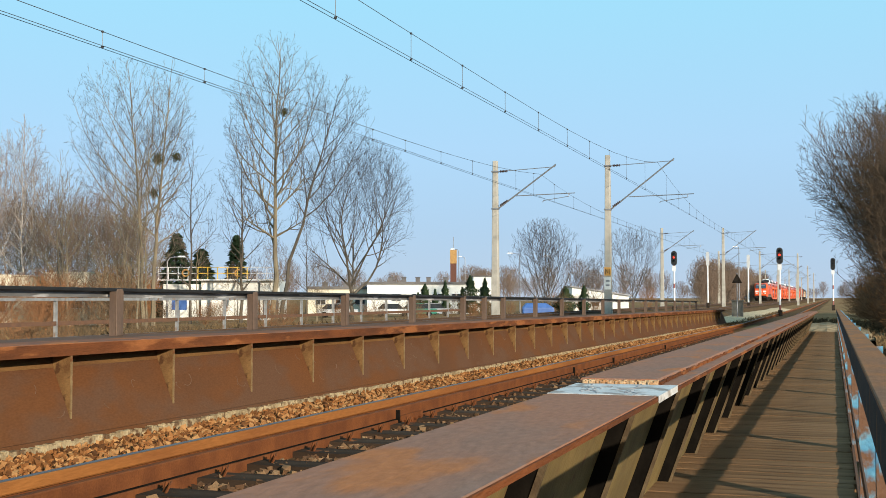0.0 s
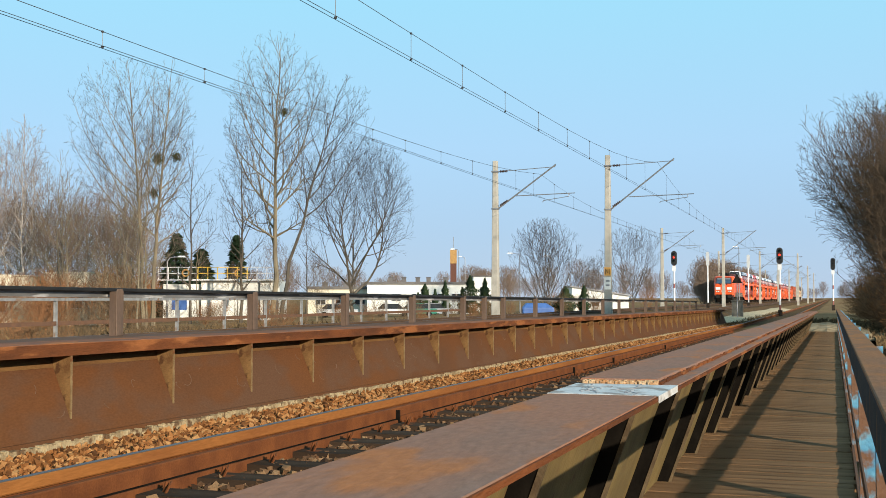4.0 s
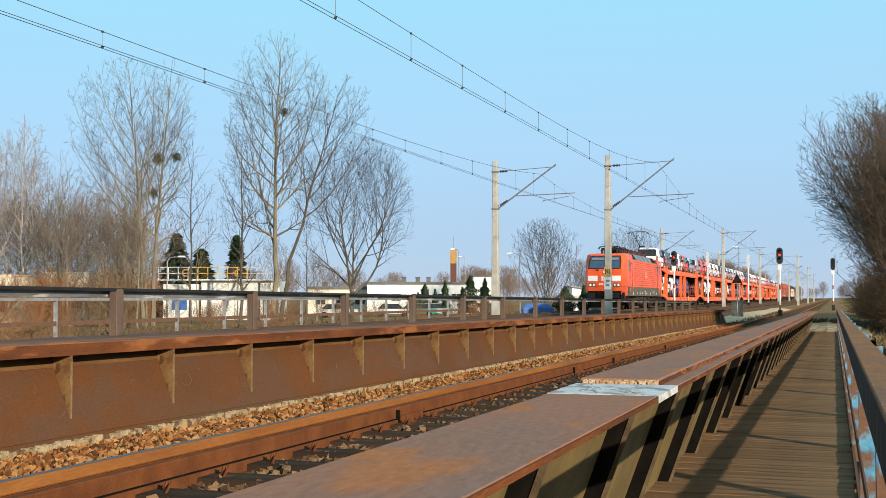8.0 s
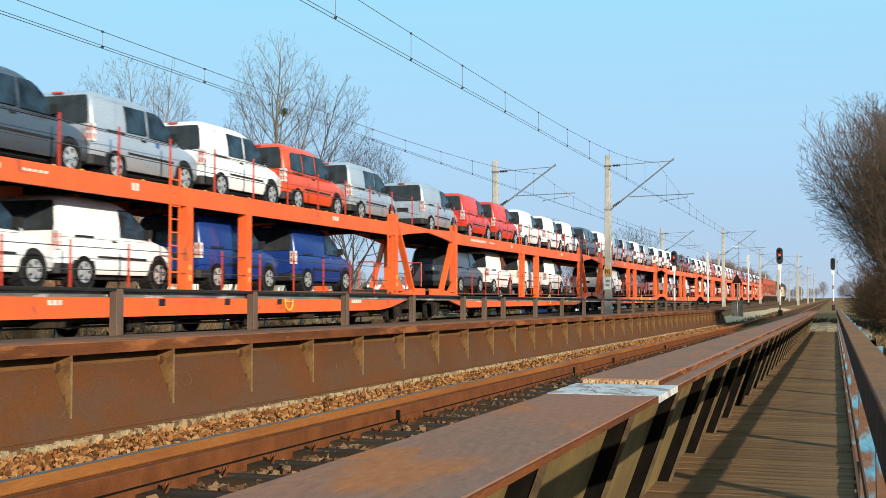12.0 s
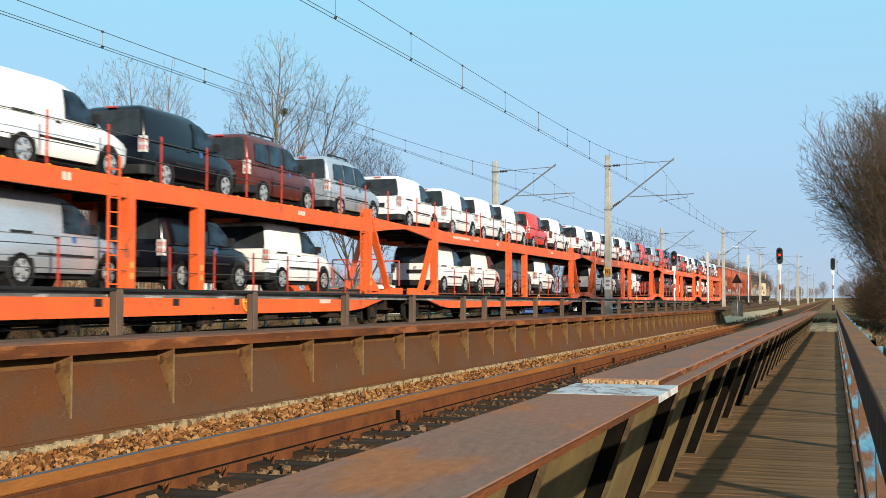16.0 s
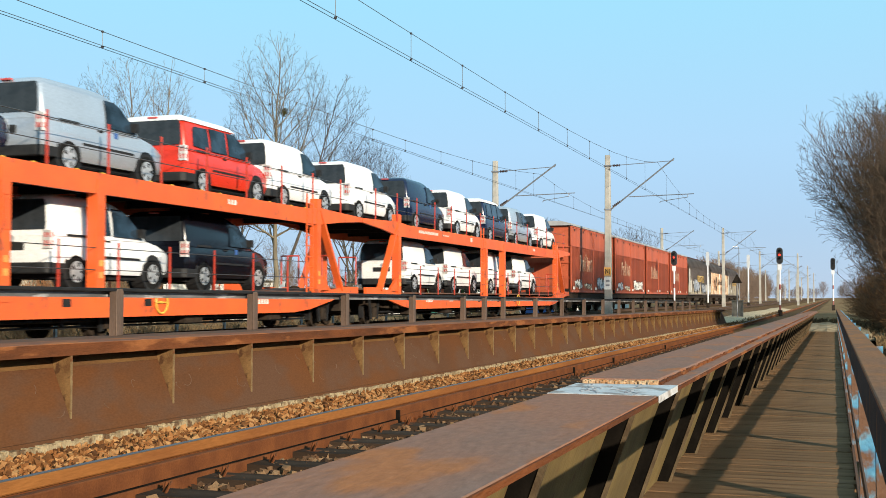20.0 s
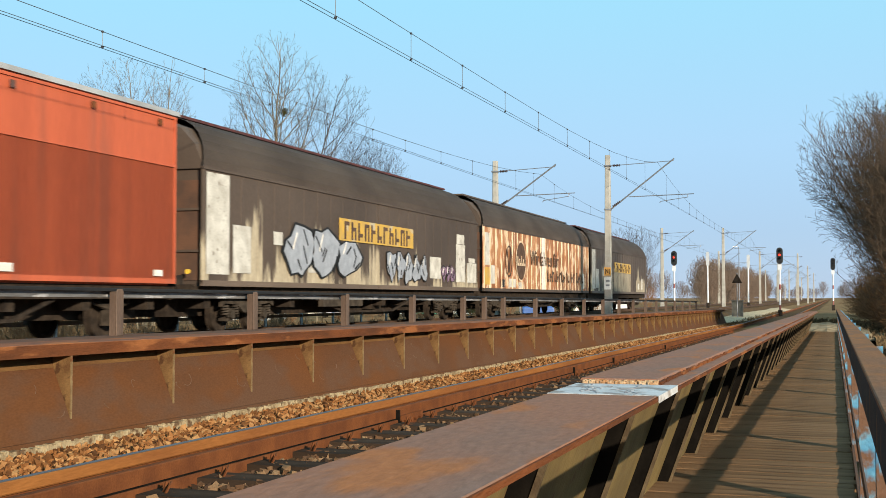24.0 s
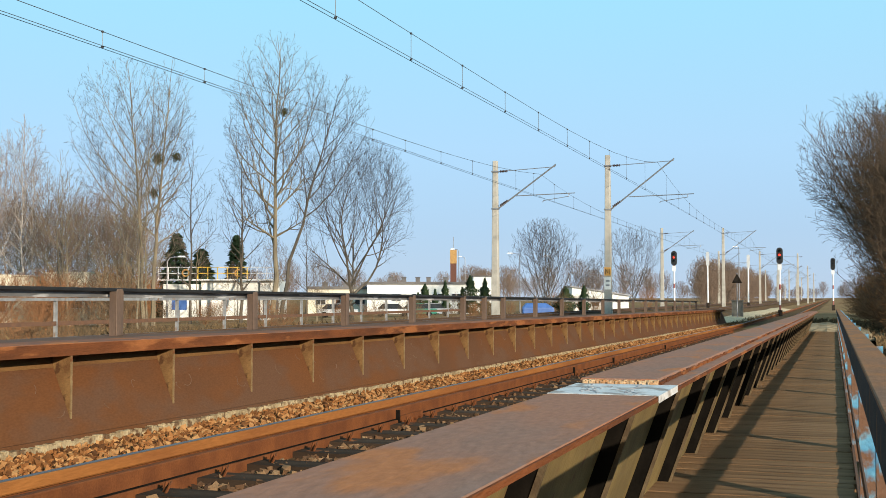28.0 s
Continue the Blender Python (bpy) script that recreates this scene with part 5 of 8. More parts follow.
def plant():
    """White treatment tanks with a yellow railed gangway."""
    t = rot_at("treatment_plant", 285, 112, "white industrial tanks with a yellow railed gangway", "industrial plant")
    for x0, x1, z1 in ((0.2, 3.4, 3.3), (3.7, 7.0, 3.6), (7.1, 8.9, 3.5), (9.1, 10.9, 3.6)):
        bm = B()
        box(bm, x0, x1, 0, 5, -0.3, z1)
        bevel(bm, 0.08)
        w = part("tank", bm, WALL_WHITE, t)
        for k in range(3):
            bm = B()
            box(bm, x0 + 0.1, x1 - 0.1, -0.06, -0.002, 0.6 + 0.9 * k, 0.72 + 0.9 * k)
            part("rib", bm, WALL_WHITE, w)
    for x0 in (9.4, 10.2):
        bm = B()
        box(bm, x0, x0 + 0.6, -0.08, -0.003, 0.2, 2.6)
        part("door", bm, ROOF_DARK, t)
    bm = B()
    box(bm, -0.2, 11.0, -0.6, 1.0, 3.62, 3.74)
    part("gangway", bm, SIG_WHITE, t)
    for k in range(13):
        bm = B()
        x = -0.1 + 0.9 * k
        box(bm, x - 0.035, x + 0.035, -0.58, -0.51, 3.74, 4.85)
        part("railing_post", bm, YELLOW if 3.3 < x < 8.2 else SIG_WHITE, t)
    for z in (4.25, 4.80):
        for x0, x1, m in ((-0.1, 3.4, SIG_WHITE), (3.4, 8.2, YELLOW), (8.2, 10.8, SIG_WHITE)):
            bm = B()
            box(bm, x0, x1, -0.57, -0.52, z, z + 0.06)
            part("railing_bar", bm, m, t)
    for x in (2.4, 7.2):
        bm = B()
        for i in range(12):
            a0, a1 = 2 * math.pi * i / 12, 2 * math.pi * (i + 1) / 12
            tube(bm, (x + 0.3 * math.cos(a0), -0.65, 4.3 + 0.3 * math.sin(a0)), (x + 0.3 * math.cos(a1), -0.65, 4.3 + 0.3 * math.sin(a1)), 0.07, 5)
        part("lifebuoy", bm, ORANGE_SIGN, t, "orange lifebuoy on the railing")
    for k in range(7):
        bm = B()
        box(bm, -1.9 + 0.25 * k, -1.65 + 0.25 * k, -0.5, 0.4, 0.5 * k + 0.3, 0.5 * k + 0.36)
        part("stair_tread", bm, GALV, t)
    bm = B()
    strip(bm, (-2.0, -0.5, 0.2), (-0.1, -0.5, 3.7), 0.06, 0.18)
    strip(bm, (-2.0, -0.5, 1.2), (-0.1, -0.5, 4.7), 0.04, 0.05)
    part("stair_side", bm, GALV, t)
    b = rot_at("notice_board", 318, 104, "small blue notice board on a post", "sign")
    bm = B()
    box(bm, -0.05, 0.05, -0.05, 0.05, -0.2, 2.0)
    part("post", bm, GALV, b)
    bm = B()
    box(bm, -0.65, 0.65, -0.1, -0.055, 1.0, 1.9)
    part("board", bm, TARP, b)


plant()


def long_building():
    t = rot_at("white_hall", 650, 150, "long low white hall with a flat dark roof", "building")
    bm = B()
    box(bm, 0, 13.2, 0, 18, -0.5, 3.75)
    part("wall", bm, WALL_WHITE, t)
    bm = B()
    box(bm, -0.2, 13.4, -0.2, 18.2, 3.752, 4.05)
    part("roof", bm, ROOF_DARK, t)
    windows(t, (3.0, 5.6, 8.2, 10.6), 1.6, 2.6, 1.3)
    for x in (2.5, 4.2, 6.0, 7.4, 9.6):
        bm = B()
        box(bm, x, x + 0.55, 4, 5, 4.05, 4.65)
        box(bm, x - 0.06, x + 0.61, 3.9, 5.1, 4.655, 4.72)
        part("roof_vent", bm, ROOF_DARK, t)
    c = rot_at("cream_wing", 545, 158, "low cream side building with dark roof", "building")
    bm = B()
    box(bm, 0, 8.4, 0, 10, -0.5, 3.4)
    part("wall", bm, WALL_CREAM, c)
    bm = B()
    box(bm, -0.2, 8.6, -0.2, 10.2, 3.402, 3.75)
    part("roof", bm, ROOF_DARK, c)
    windows(c, (1.0, 3.6, 6.2), 1.3, 2.4, 1.4)
    for x in (1.6, 4.4, 6.8):
        bm = B()
        box(bm, x, x + 0.7, 3, 4, 3.75, 4.35)
        part("roof_vent", bm, ROOF_DARK, c)
    g = rot_at("white_gable_house", 838, 170, "small white building with a pale parapet", "building")
    bm = B()
    box(bm, 0, 3.2, 0, 8, -0.5, 5.0)
    part("wall", bm, WALL_WHITE, g)
    bm = B()
    box(bm, -0.15, 3.35, -0.15, 8.15, 5.002, 5.2)
    part("roof", bm, ROOF_DARK, g)
    windows(g, (0.9,), 2.4, 3.6, 1.2)
    r = rot_at("white_shed", 1012, 160, "long white shed with a shallow sloping roof", "building")
    bm = B()
    loft(bm, [[(0, y, -0.5), (7.6, y, -0.5), (7.6, y, 2.3), (0, y, 3.5)] for y in (0, 9)])
    part("wall", bm, WALL_WHITE, r)
    bm = B()
    loft(bm, [[(-0.3, y, 3.51), (7.9, y, 2.24), (7.9, y, 2.42), (-0.3, y, 3.69)] for y in (-0.3, 9.3)])
    part("roof", bm, GALV, r)
    windows(r, (0.8, 2.6), 0.9, 1.9, 1.1)
    h = rot_at("cream_house", 78, 92, "cream rendered house behind shrubs", "building")
    bm = B()
    box(bm, 0, 3.3, 0, 7, -0.5, 3.85)
    part("wall", bm, WALL_CREAM, h)
    bm = B()
    box(bm, -0.08, 3.38, -0.08, 7.08, 3.852, 3.93)
    part("roof", bm, WALL_CREAM, h)
    windows(h, (0.4, 1.9), 1.2, 2.4, 1.0)
    k = rot_at("cream_house", -50, 90, "cream rendered house behind birches", "building")
    bm = B()
    box(bm, 0, 2.8, 0, 7, -0.5, 3.6)
    part("wall", bm, WALL_CREAM, k)
    bm = B()
    box(bm, -0.08, 2.88, -0.08, 7.08, 3.602, 3.68)
    part("roof", bm, WALL_CREAM, k)
    windows(k, (0.4, 1.6), 1.0, 2.1, 0.9)
    ch = rot_at("chimney", 797, 260, "brick chimney with an ochre upper half", "chimney")
    bm = B()
    box(bm, 0, 1.35, 0, 1.35, -0.5, 9.6)
    part("shaft", bm, BRICK_RED, ch)
    bm = B()
    box(bm, -0.05, 1.40, -0.05, 1.40, 9.602, 12.6)
    part("crown", bm, mat("ochre_panel", (0.40, 0.24, 0.09), (0.28, 0.17, 0.075), 0.8), ch, "ochre upper half")
    bm = B()
    tube(bm, (0.7, 0.7, 12.6), (0.7, 0.7, 15.5), 0.06, 5)
    part("aerial", bm, GALV, ch)


long_building()


def lamp_post(u, d, h, reach, label="pale street lamp with a curved arm"):
    t = rot_at("street_lamp", u, d, label, "street lamp", "street lamps")
    bm = B()
    tube(bm, (0, 0, -0.2), (0, 0, h - 0.4), 0.08, 8, 0.05)
    pts = [(0, h - 0.4), (reach * 0.25, h - 0.08), (reach, h)]
    for a, b in zip(pts, pts[1:]):
        tube(bm, (a[0], 0, a[1]), (b[0], 0, b[1]), 0.045, 6)
    part("pole", bm, GALV, t)
    bm = B()
    s = 1 if reach > 0 else -1
    loft(bm, [[(reach + s * x, y, h + z - 0.03) for x, y, z in ((0, -0.10 * k, 0), (0.7, -0.14 * k, -0.02), (0.7, 0.14 * k, -0.02), (0, 0.10 * k, 0))] for k, z in ((1, 0),)] + [[(reach + s * x, y, h + 0.10) for x, y in ((0.1, -0.06), (0.6, -0.08), (0.6, 0.08), (0.1, 0.06))]])
    part("lamp_head", bm, SIG_WHITE, t)


lamp_post(296, 106, 5.6, 0.9)
lamp_post(812, 165, 8.8, -0.5)
lamp_post(823, 190, 8.6, -0.5)
lamp_post(920, 150, 7.6, -0.9)
lamp_post(977, 140, 6.9, -0.3)
lamp_post(1308, 170, 8.4, -0.2, "broad-headed street lamp beyond the tracks")


def yard():
    """Parked vehicles and stored goods seen through the railing."""
    for u, d, m, w, h, lab, cat in ((925, 128, TARP, 3.4, 1.5, "goods stacked under a bright blue tarpaulin", "covered stack"),):
        t = rot_at("covered_stack", u, d, lab, cat)
        bm = B()
        loft(bm, [[(0, 0, z), (w, 0, z), (w, 2.2, z), (0, 2.2, z)] if z < h * 0.7 else [(0.5, 0.4, z), (w - 0.9, 0.3, z), (w - 0.7, 1.8, z), (0.4, 1.7, z)] for z in (-0.2, h * 0.65, h)])
        bevel(bm, 0.15, 2)
        part("cover", bm, m, t)
    for u, d, c, lab in ((660, 125, (0.70, 0.70, 0.68), "white parked car"), (705, 128, (0.04, 0.22, 0.16), "dark green parked car"), (560, 122, (0.5, 0.5, 0.5), "silver parked car"), (735, 132, (0.35, 0.37, 0.4), "grey parked car")):
        t = rot_at("parked_car", u, d, lab + " in the yard", "car", "cars parked in the yard")
        m = mat("car_paint", c, None, 0.3)
        bm = B()
        loft(bm, [[(x, y, z) for x, y in ((a, 0.05), (b, 0.05), (b, 1.65), (a, 1.65))] for a, b, z in ((0.1, 4.1, 0.3), (0, 4.2, 0.55), (0.05, 4.15, 0.85))])
        bevel(bm, 0.06, 2)
        part("body", bm, m, t)
        bm = B()
        loft(bm, [[(x, y, z) for x, y in ((a, 0.1), (b, 0.1), (b, 1.6), (a, 1.6))] for a, b, z in ((0.5, 3.3, 0.852), (1.0, 2.7, 1.38))])
        part("cabin", bm, GLASS, t)
        bm = B()
        loft(bm, [[(x, y, z) for x, y in ((a, 0.12), (b, 0.12), (b, 1.58), (a, 1.58))] for a, b, z in ((0.98, 2.72, 1.385), (1.1, 2.6, 1.43))])
        part("roof", bm, m, t)
        for x in (0.8, 3.3):
            bm = B()
            tube(bm, (x, 0.0, 0.3), (x, 1.7, 0.3), 0.3, 14)
            part("wheel", bm, TYRE, t)


yard()

# ---- the train ----
TRAIN_X = RAIL3
moving = []          # (object, metres behind the front, x, height)


def train_front(t):
    """Where the front corner of the engine is along the line; the train gathers speed slowly."""
    if t < 10:
        return float(np.interp(t, (0, 1, 2, 3, 4.5, 6, 7, 8, 9, 10), (279.0, 255.6, 231.6, 207.3, 171.7, 136.0, 110.8, 85.6, 60.8, 37.27)))
    s = (t - 18) / 10
    return -153.9136 - 245.0716 * s - 2.332 * s ** 2 - 1.248 * s ** 3 - 6.2208 * s ** 4 + 4.4949 * s ** 5


def on_train(ob, s, z=0.0, x=0.0):
    ob.location = (TRAIN_X + x, train_front(0) + s, z)
    moving.append((ob, s, TRAIN_X + x, z))
    return ob


def wheel_mesh(r, name="wheel", w=0.13):
    bm = B()
    prof = [(0.06, 0.05), (0.06, 0.12), (0.025, r * 0.30), (0.025, r * 0.80), (w / 2, r * 0.86), (w / 2, r), (-w / 2, r), (-w / 2, r + 0.03), (-w / 2 - 0.03, r + 0.03), (-w / 2 - 0.03, r * 0.86), (-0.02, r * 0.8), (-0.02, r * 0.3), (-0.02, 0.05)]
    n = 24
    loft(bm, [[(px, pr * math.cos(2 * math.pi * i / n), pr * math.sin(2 * math.pi * i / n)) for px, pr in prof] for i in range(n)] + [[(px, pr, 0.0) for px, pr in prof]], cap=False)
    bmesh.ops.remove_doubles(bm, verts=bm.verts, dist=1e-5)
    bmesh.ops.recalc_face_normals(bm, faces=bm.faces[:])
    return mesh_of(bm, name, GRIME_SHADE)


def coil(bm, x, y, z0, z1, r, turns=4):
    """A coil spring round an upright line."""
    n = turns * 8
    pts = [(x + r * math.cos(k * math.pi / 4), y + r * math.sin(k * math.pi / 4), z0 + (z1 - z0) * k / n) for k in range(n + 1)]
    loft(bm, [[(p[0] + (p[0] - x) / r * 0.02 * a, p[1] + (p[1] - y) / r * 0.02 * a, p[2] + 0.02 * b) for a, b in ((-1, -1), (1, -1), (1, 1), (-1, 1))] for p in pts])


def axle(parent, y, r, wheel_me, springs=True, m=None):
    """Two wheels, an axle box and a leaf spring on each side."""
    for s in (-1, 1):
        w = piece("wheel", wheel_me, parent, (s * 0.745, y, r), (0, 0, 0 if s > 0 else math.pi))
    bm = B()
    tube(bm, (-0.74, y, r), (0.74, y, r), 0.07, 8)
    part("axle", bm, GRIME_SHADE, parent)
    for s in (-1, 1):
        bm = B()
        box(bm, s * 0.98 - 0.12, s * 0.98 + 0.12, y - 0.17, y + 0.17, r - 0.17, r + 0.16)
        bevel(bm, 0.03)
        if springs:
            for k in range(5):
                h = 0.62 - 0.11 * k
                box(bm, s * 0.98 - 0.05, s * 0.98 + 0.05, y - h, y + h, r + 0.17 + 0.028 * (4 - k), r + 0.196 + 0.028 * (4 - k))
            for e in (-1, 1):
                strip(bm, (s * 0.98, y + e * 0.66, r + 0.28), (s * 0.98, y + e * 0.72, r + 0.52), 0.05, 0.04)
        part("axle_box", bm, m or GRIME_SHADE, parent)


def engine():
    t = thing("locomotive", None, "traffic-red electric freight locomotive with grey skirt and raised rear pantograph", "locomotive")
    L = 18.5

    def cab_ring(z, w, yc, xn, yn, yb=3.0):
        return [(-w, yb, z), (-w, yc, z), (-xn, yn, z), (xn, yn, z), (w, yc, z), (w, yb, z)]

    def cab(name, flip):
        f = lambda ring: [(x if not flip else -x, yy(y), z) for x, y, z in ring]
        yy = lambda y: y if not flip else L - (y if y > 0 else y * 0.4)
        bm = B()
        loft(bm, [f(r) for r in (cab_ring(1.68, 1.5, 0.0, 1.27, -0.62), cab_ring(2.95, 1.5, 0.05, 1.25, -0.60), cab_ring(3.62, 1.49, 0.24, 1.20, -0.16), cab_ring(4.00, 1.43, 0.40, 1.14, 0.08), cab_ring(4.10, 1.30, 0.60, 1.02, 0.30))])
        bevel(bm, 0.03, 2, 0.35)
        c = part("cab", bm, LOCO_RED, t, "red sloped cab")
        bm = B()
        loft(bm, [f(r) for r in (cab_ring(0.98, 1.47, 0.05, 1.24, -0.55, 0.62), cab_ring(1.10, 1.49, 0.03, 1.26, -0.60, 0.62), cab_ring(1.676, 1.496, 0.004, 1.27, -0.616, 0.62))])
        bevel(bm, 0.02, 1, 0.4)
        part("cab_skirt", bm, LOCO_RED, c)
        # windscreen, split by a bar, on the sloped front
        for a, b in ((-1.10, -0.035), (0.035, 1.10)):
            bm = B()
            rows = [(3.02, 1.0), (3.86, 0.93)]
            ring = []
            for z, k in rows:
                y0 = -0.60 + (z - 2.95) / 0.67 * 0.44 if z < 3.62 else -0.16 + (z - 3.62) / 0.36 * 0.26
                ring.append((z, y0, k))
            pts0 = [(a * ring[0][2], yy(ring[0][1] - 0.03), ring[0][0]), (b * ring[0][2], yy(ring[0][1] - 0.03), ring[0][0])]
            pts1 = [(a * ring[1][2], yy(ring[1][1] - 0.05), ring[1][0]), (b * ring[1][2], yy(ring[1][1] - 0.05), ring[1][0])]
            mid = [(a * 0.965, yy(-0.22), 3.60), (b * 0.965, yy(-0.22), 3.60)]
            v = [[bm.verts.new(p) for p in q] for q in (pts0, mid, pts1)]
            w = [[bm.verts.new((p[0], p[1] + (0.04 if not flip else -0.04), p[2])) for p in q] for q in (pts0, mid, pts1)]
            for k in range(2):
                bm.faces.new((v[k][0], v[k][1], v[k + 1][1], v[k + 1][0]))
                bm.faces.new((w[k][1], w[k][0], w[k + 1][0], w[k + 1][1]))
                for e in (0, 1):
                    bm.faces.new((v[k][e], v[k + 1][e], w[k + 1][e], w[k][e]))
            bm.faces.new((v[0][0], v[0][1], w[0][1], w[0][0]))
            bm.faces.new((v[2][0], v[2][1], w[2][1], w[2][0]))
            bmesh.ops.recalc_face_normals(bm, faces=bm.faces[:])
            part("windscreen", bm, CAB_GLASS, c, "dark windscreen pane")
        bm = B()
        strip(bm, (-1.09, yy(-0.61), 2.98), (1.09, yy(-0.61), 2.98), 0.06, 0.05)
        strip(bm, (-1.01, yy(-0.03), 3.91), (1.01, yy(-0.03), 3.91), 0.06, 0.05)
        for a in (-1.11, 0.0, 1.11):
            strip(bm, (a * 1.04, yy(-0.62), 2.98), (a * 1.005, yy(-0.235), 3.61), 0.045, 0.05, (1, 0, 0))
            strip(bm, (a * 1.005, yy(-0.235), 3.61), (a * 0.965, yy(-0.04), 3.92), 0.045, 0.05, (1, 0, 0))
        part("screen_frame", bm, BLACK, c)
        for a in (-0.52, 0.52):
            bm = B()
            strip(bm, (a - 0.45, yy(-0.185), 3.70), (a + 0.45, yy(-0.185), 3.70), 0.012, 0.26, (0, 1, 0.9))
            part("sun_blind", bm, GALV, c, "pale lowered sun blind")
        for a in (-0.5, 0.45):
            bm = B()
            strip(bm, (a, yy(-0.64), 2.90), (a - 0.25, yy(-0.50), 3.10), 0.03, 0.03)
            box(bm, a - 0.07, a + 0.07, min(yy(-0.66), yy(-0.58)), max(yy(-0.66), yy(-0.58)), 2.82, 2.92)
            part("wiper", bm, BLACK, c)
        # white panels, badge, lamps, number bars
        for a, b, z0, z1, m, nm in ((-1.19, -0.50, 2.08, 2.46, LOCO_WHITE, "white_panel"), (0.50, 1.19, 2.08, 2.46, LOCO_WHITE, "white_panel"), (-0.22, 0.22, 2.10, 2.44, LOCO_WHITE, "badge"), *[(-0.38 + 0.11 * i, -0.30 + 0.11 * i, 1.80, 1.92, LETTER_WHITE, "number_bar") for i in (0, 1, 2, 4, 5, 6)]):
            bm = B()
            box(bm, a, b, min(yy(-0.632), yy(-0.60)), max(yy(-0.632), yy(-0.60)), z0, z1)
            part(nm, bm, m, c)
        for a, b, z0, z1 in ((-0.18, 0.18, 2.13, 2.16), (-0.18, 0.18, 2.38, 2.41), (-0.18, -0.15, 2.16, 2.38), (0.15, 0.18, 2.16, 2.38), (-0.09, -0.02, 2.20, 2.34), (0.03, 0.10, 2.20, 2.34)):
            bm = B()
            box(bm, a, b, min(yy(-0.638), yy(-0.633)), max(yy(-0.638), yy(-0.633)), z0, z1)
            part("badge_mark", bm, LOCO_RED, c)
        for a in (-0.89, 0.89):
            bm = B()
            box(bm, a - 0.27, a + 0.27, min(yy(-0.628), yy(-0.60)), max(yy(-0.628), yy(-0.60)), 1.67, 1.93)
            bevel(bm, 0.01)
            part("lamp_housing", bm, LOCO_GREY, c, "dark panel round the headlamps")
        for a, z in ((-1.02, 1.80), (-0.76, 1.80), (0.76, 1.80), (1.02, 1.80), (0.0, 2.74)):
            bm = B()
            tube(bm, (a, yy(-0.60), z), (a, yy(-0.65), z), 0.13 if z > 2 else 0.11, 14)
            lamp = part("headlamp", bm, GALV, c)
            bm = B()
            tube(bm, (a, yy(-0.651), z), (a, yy(-0.657), z), 0.07 if abs(a) != 0.76 else 0.055, 14)
            part("lens", bm, glow("headlight_lens", (0.85, 0.82, 0.74), 0.35) if "headlight_lens" not in bpy.data.materials else bpy.data.materials["headlight_lens"], lamp)
        # buffer beam, buffers, plough
        bm = B()
        box(bm, -1.42, 1.42, min(yy(-0.60), yy(0.15)), max(yy(-0.60), yy(0.15)), 0.62, 1.26)
        bevel(bm, 0.04)
        part("buffer_beam", bm, BLACK, t)
        bm = B()
        box(bm, -1.19, 1.19, min(yy(-0.68), yy(-0.60)), max(yy(-0.68), yy(-0.60)), 0.62, 1.36)
        for a in (-0.6, 0.0, 0.6):
            box(bm, a - 0.05, a + 0.05, min(yy(-0.74), yy(-0.66)), max(yy(-0.74), yy(-0.66)), 0.66, 1.20)
        bevel(bm, 0.015)
        part("front_plate", bm, DEEP_BLACK, t, "black lower front plate with hoses")
        for s in (-0.875, 0.875):
            bm = B()
            tube(bm, (s, yy(-0.60), 1.05), (s, yy(-1.05), 1.05), 0.13, 12)
            box(bm, s - 0.28, s + 0.28, min(yy(-1.12), yy(-1.06)), max(yy(-1.12), yy(-1.06)), 0.86, 1.24)
            part("buffer", bm, BLACK, t)
        bm = B()
        loft(bm, [[(x, yy(y), z) for x, y, z in ((-1.25, -0.35, zz), (1.25, -0.35, zz), (1.0, -0.62, zz), (-1.0, -0.62, zz))] for zz in (0.16, 0.60)])
        part("rail_guard", bm, DEEP_BLACK, t)
        # side doors and cab windows
        for s in (-1, 1):
            bm = B()
            box(bm, s * 1.497 - 0.012, s * 1.497 + 0.012, min(yy(1.08), yy(1.56)), max(yy(1.08), yy(1.56)), 2.86, 3.62)
            bevel(bm, 0.008)
            part("cab_window", bm, GLASS, c)
            bm = B()
            for a, b, z0, z1 in ((1.72, 1.78, 1.70, 3.45), (2.52, 2.58, 1.70, 3.45), (1.72, 2.58, 3.40, 3.46)):
                box(bm, s * 1.5 - 0.008, s * 1.5 + 0.008, min(yy(a), yy(b)), max(yy(a), yy(b)), z0, z1)
            part("door_seam", bm, ROOF_GEAR, c)
            bm = B()
            tube(bm, (s * 1.53, yy(1.65), 1.3), (s * 1.53, yy(1.65), 2.7), 0.016)
            tube(bm, (s * 1.53, yy(2.65), 1.3), (s * 1.53, yy(2.65), 2.7), 0.02)
            part("handrail", bm, LOCO_RED, c)
            bm = B()
            for z in (0.55, 0.82):
                box(bm, s * 1.30 - 0.16, s * 1.30 + 0.16, min(yy(1.85), yy(2.45)), max(yy(1.85), yy(2.45)), z, z + 0.04)
            part("step", bm, GRIME_SHADE, t)

    cab("front", False)
    cab("rear", True)
    # middle body
    bm = B()
    sec = [(-1.5, 1.68), (1.5, 1.68), (1.5, 3.66), (1.45, 3.72), (-1.45, 3.72), (-1.5, 3.66)]
    bar(bm, [(x * 0.985, z) for x, z in sec], 3.003, L - 3.003)
    part("body_core", bm, BLACK, t)
    for s in (-1, 1):
        for y0, y1 in ((3.003, 3.42), (L - 3.42, L - 3.003)):
            bm = B()
            box(bm, min(s * 1.45, s * 1.5), max(s * 1.45, s * 1.5), y0, y1, 1.68, 3.72)
            part("body_side", bm, LOCO_RED, t)
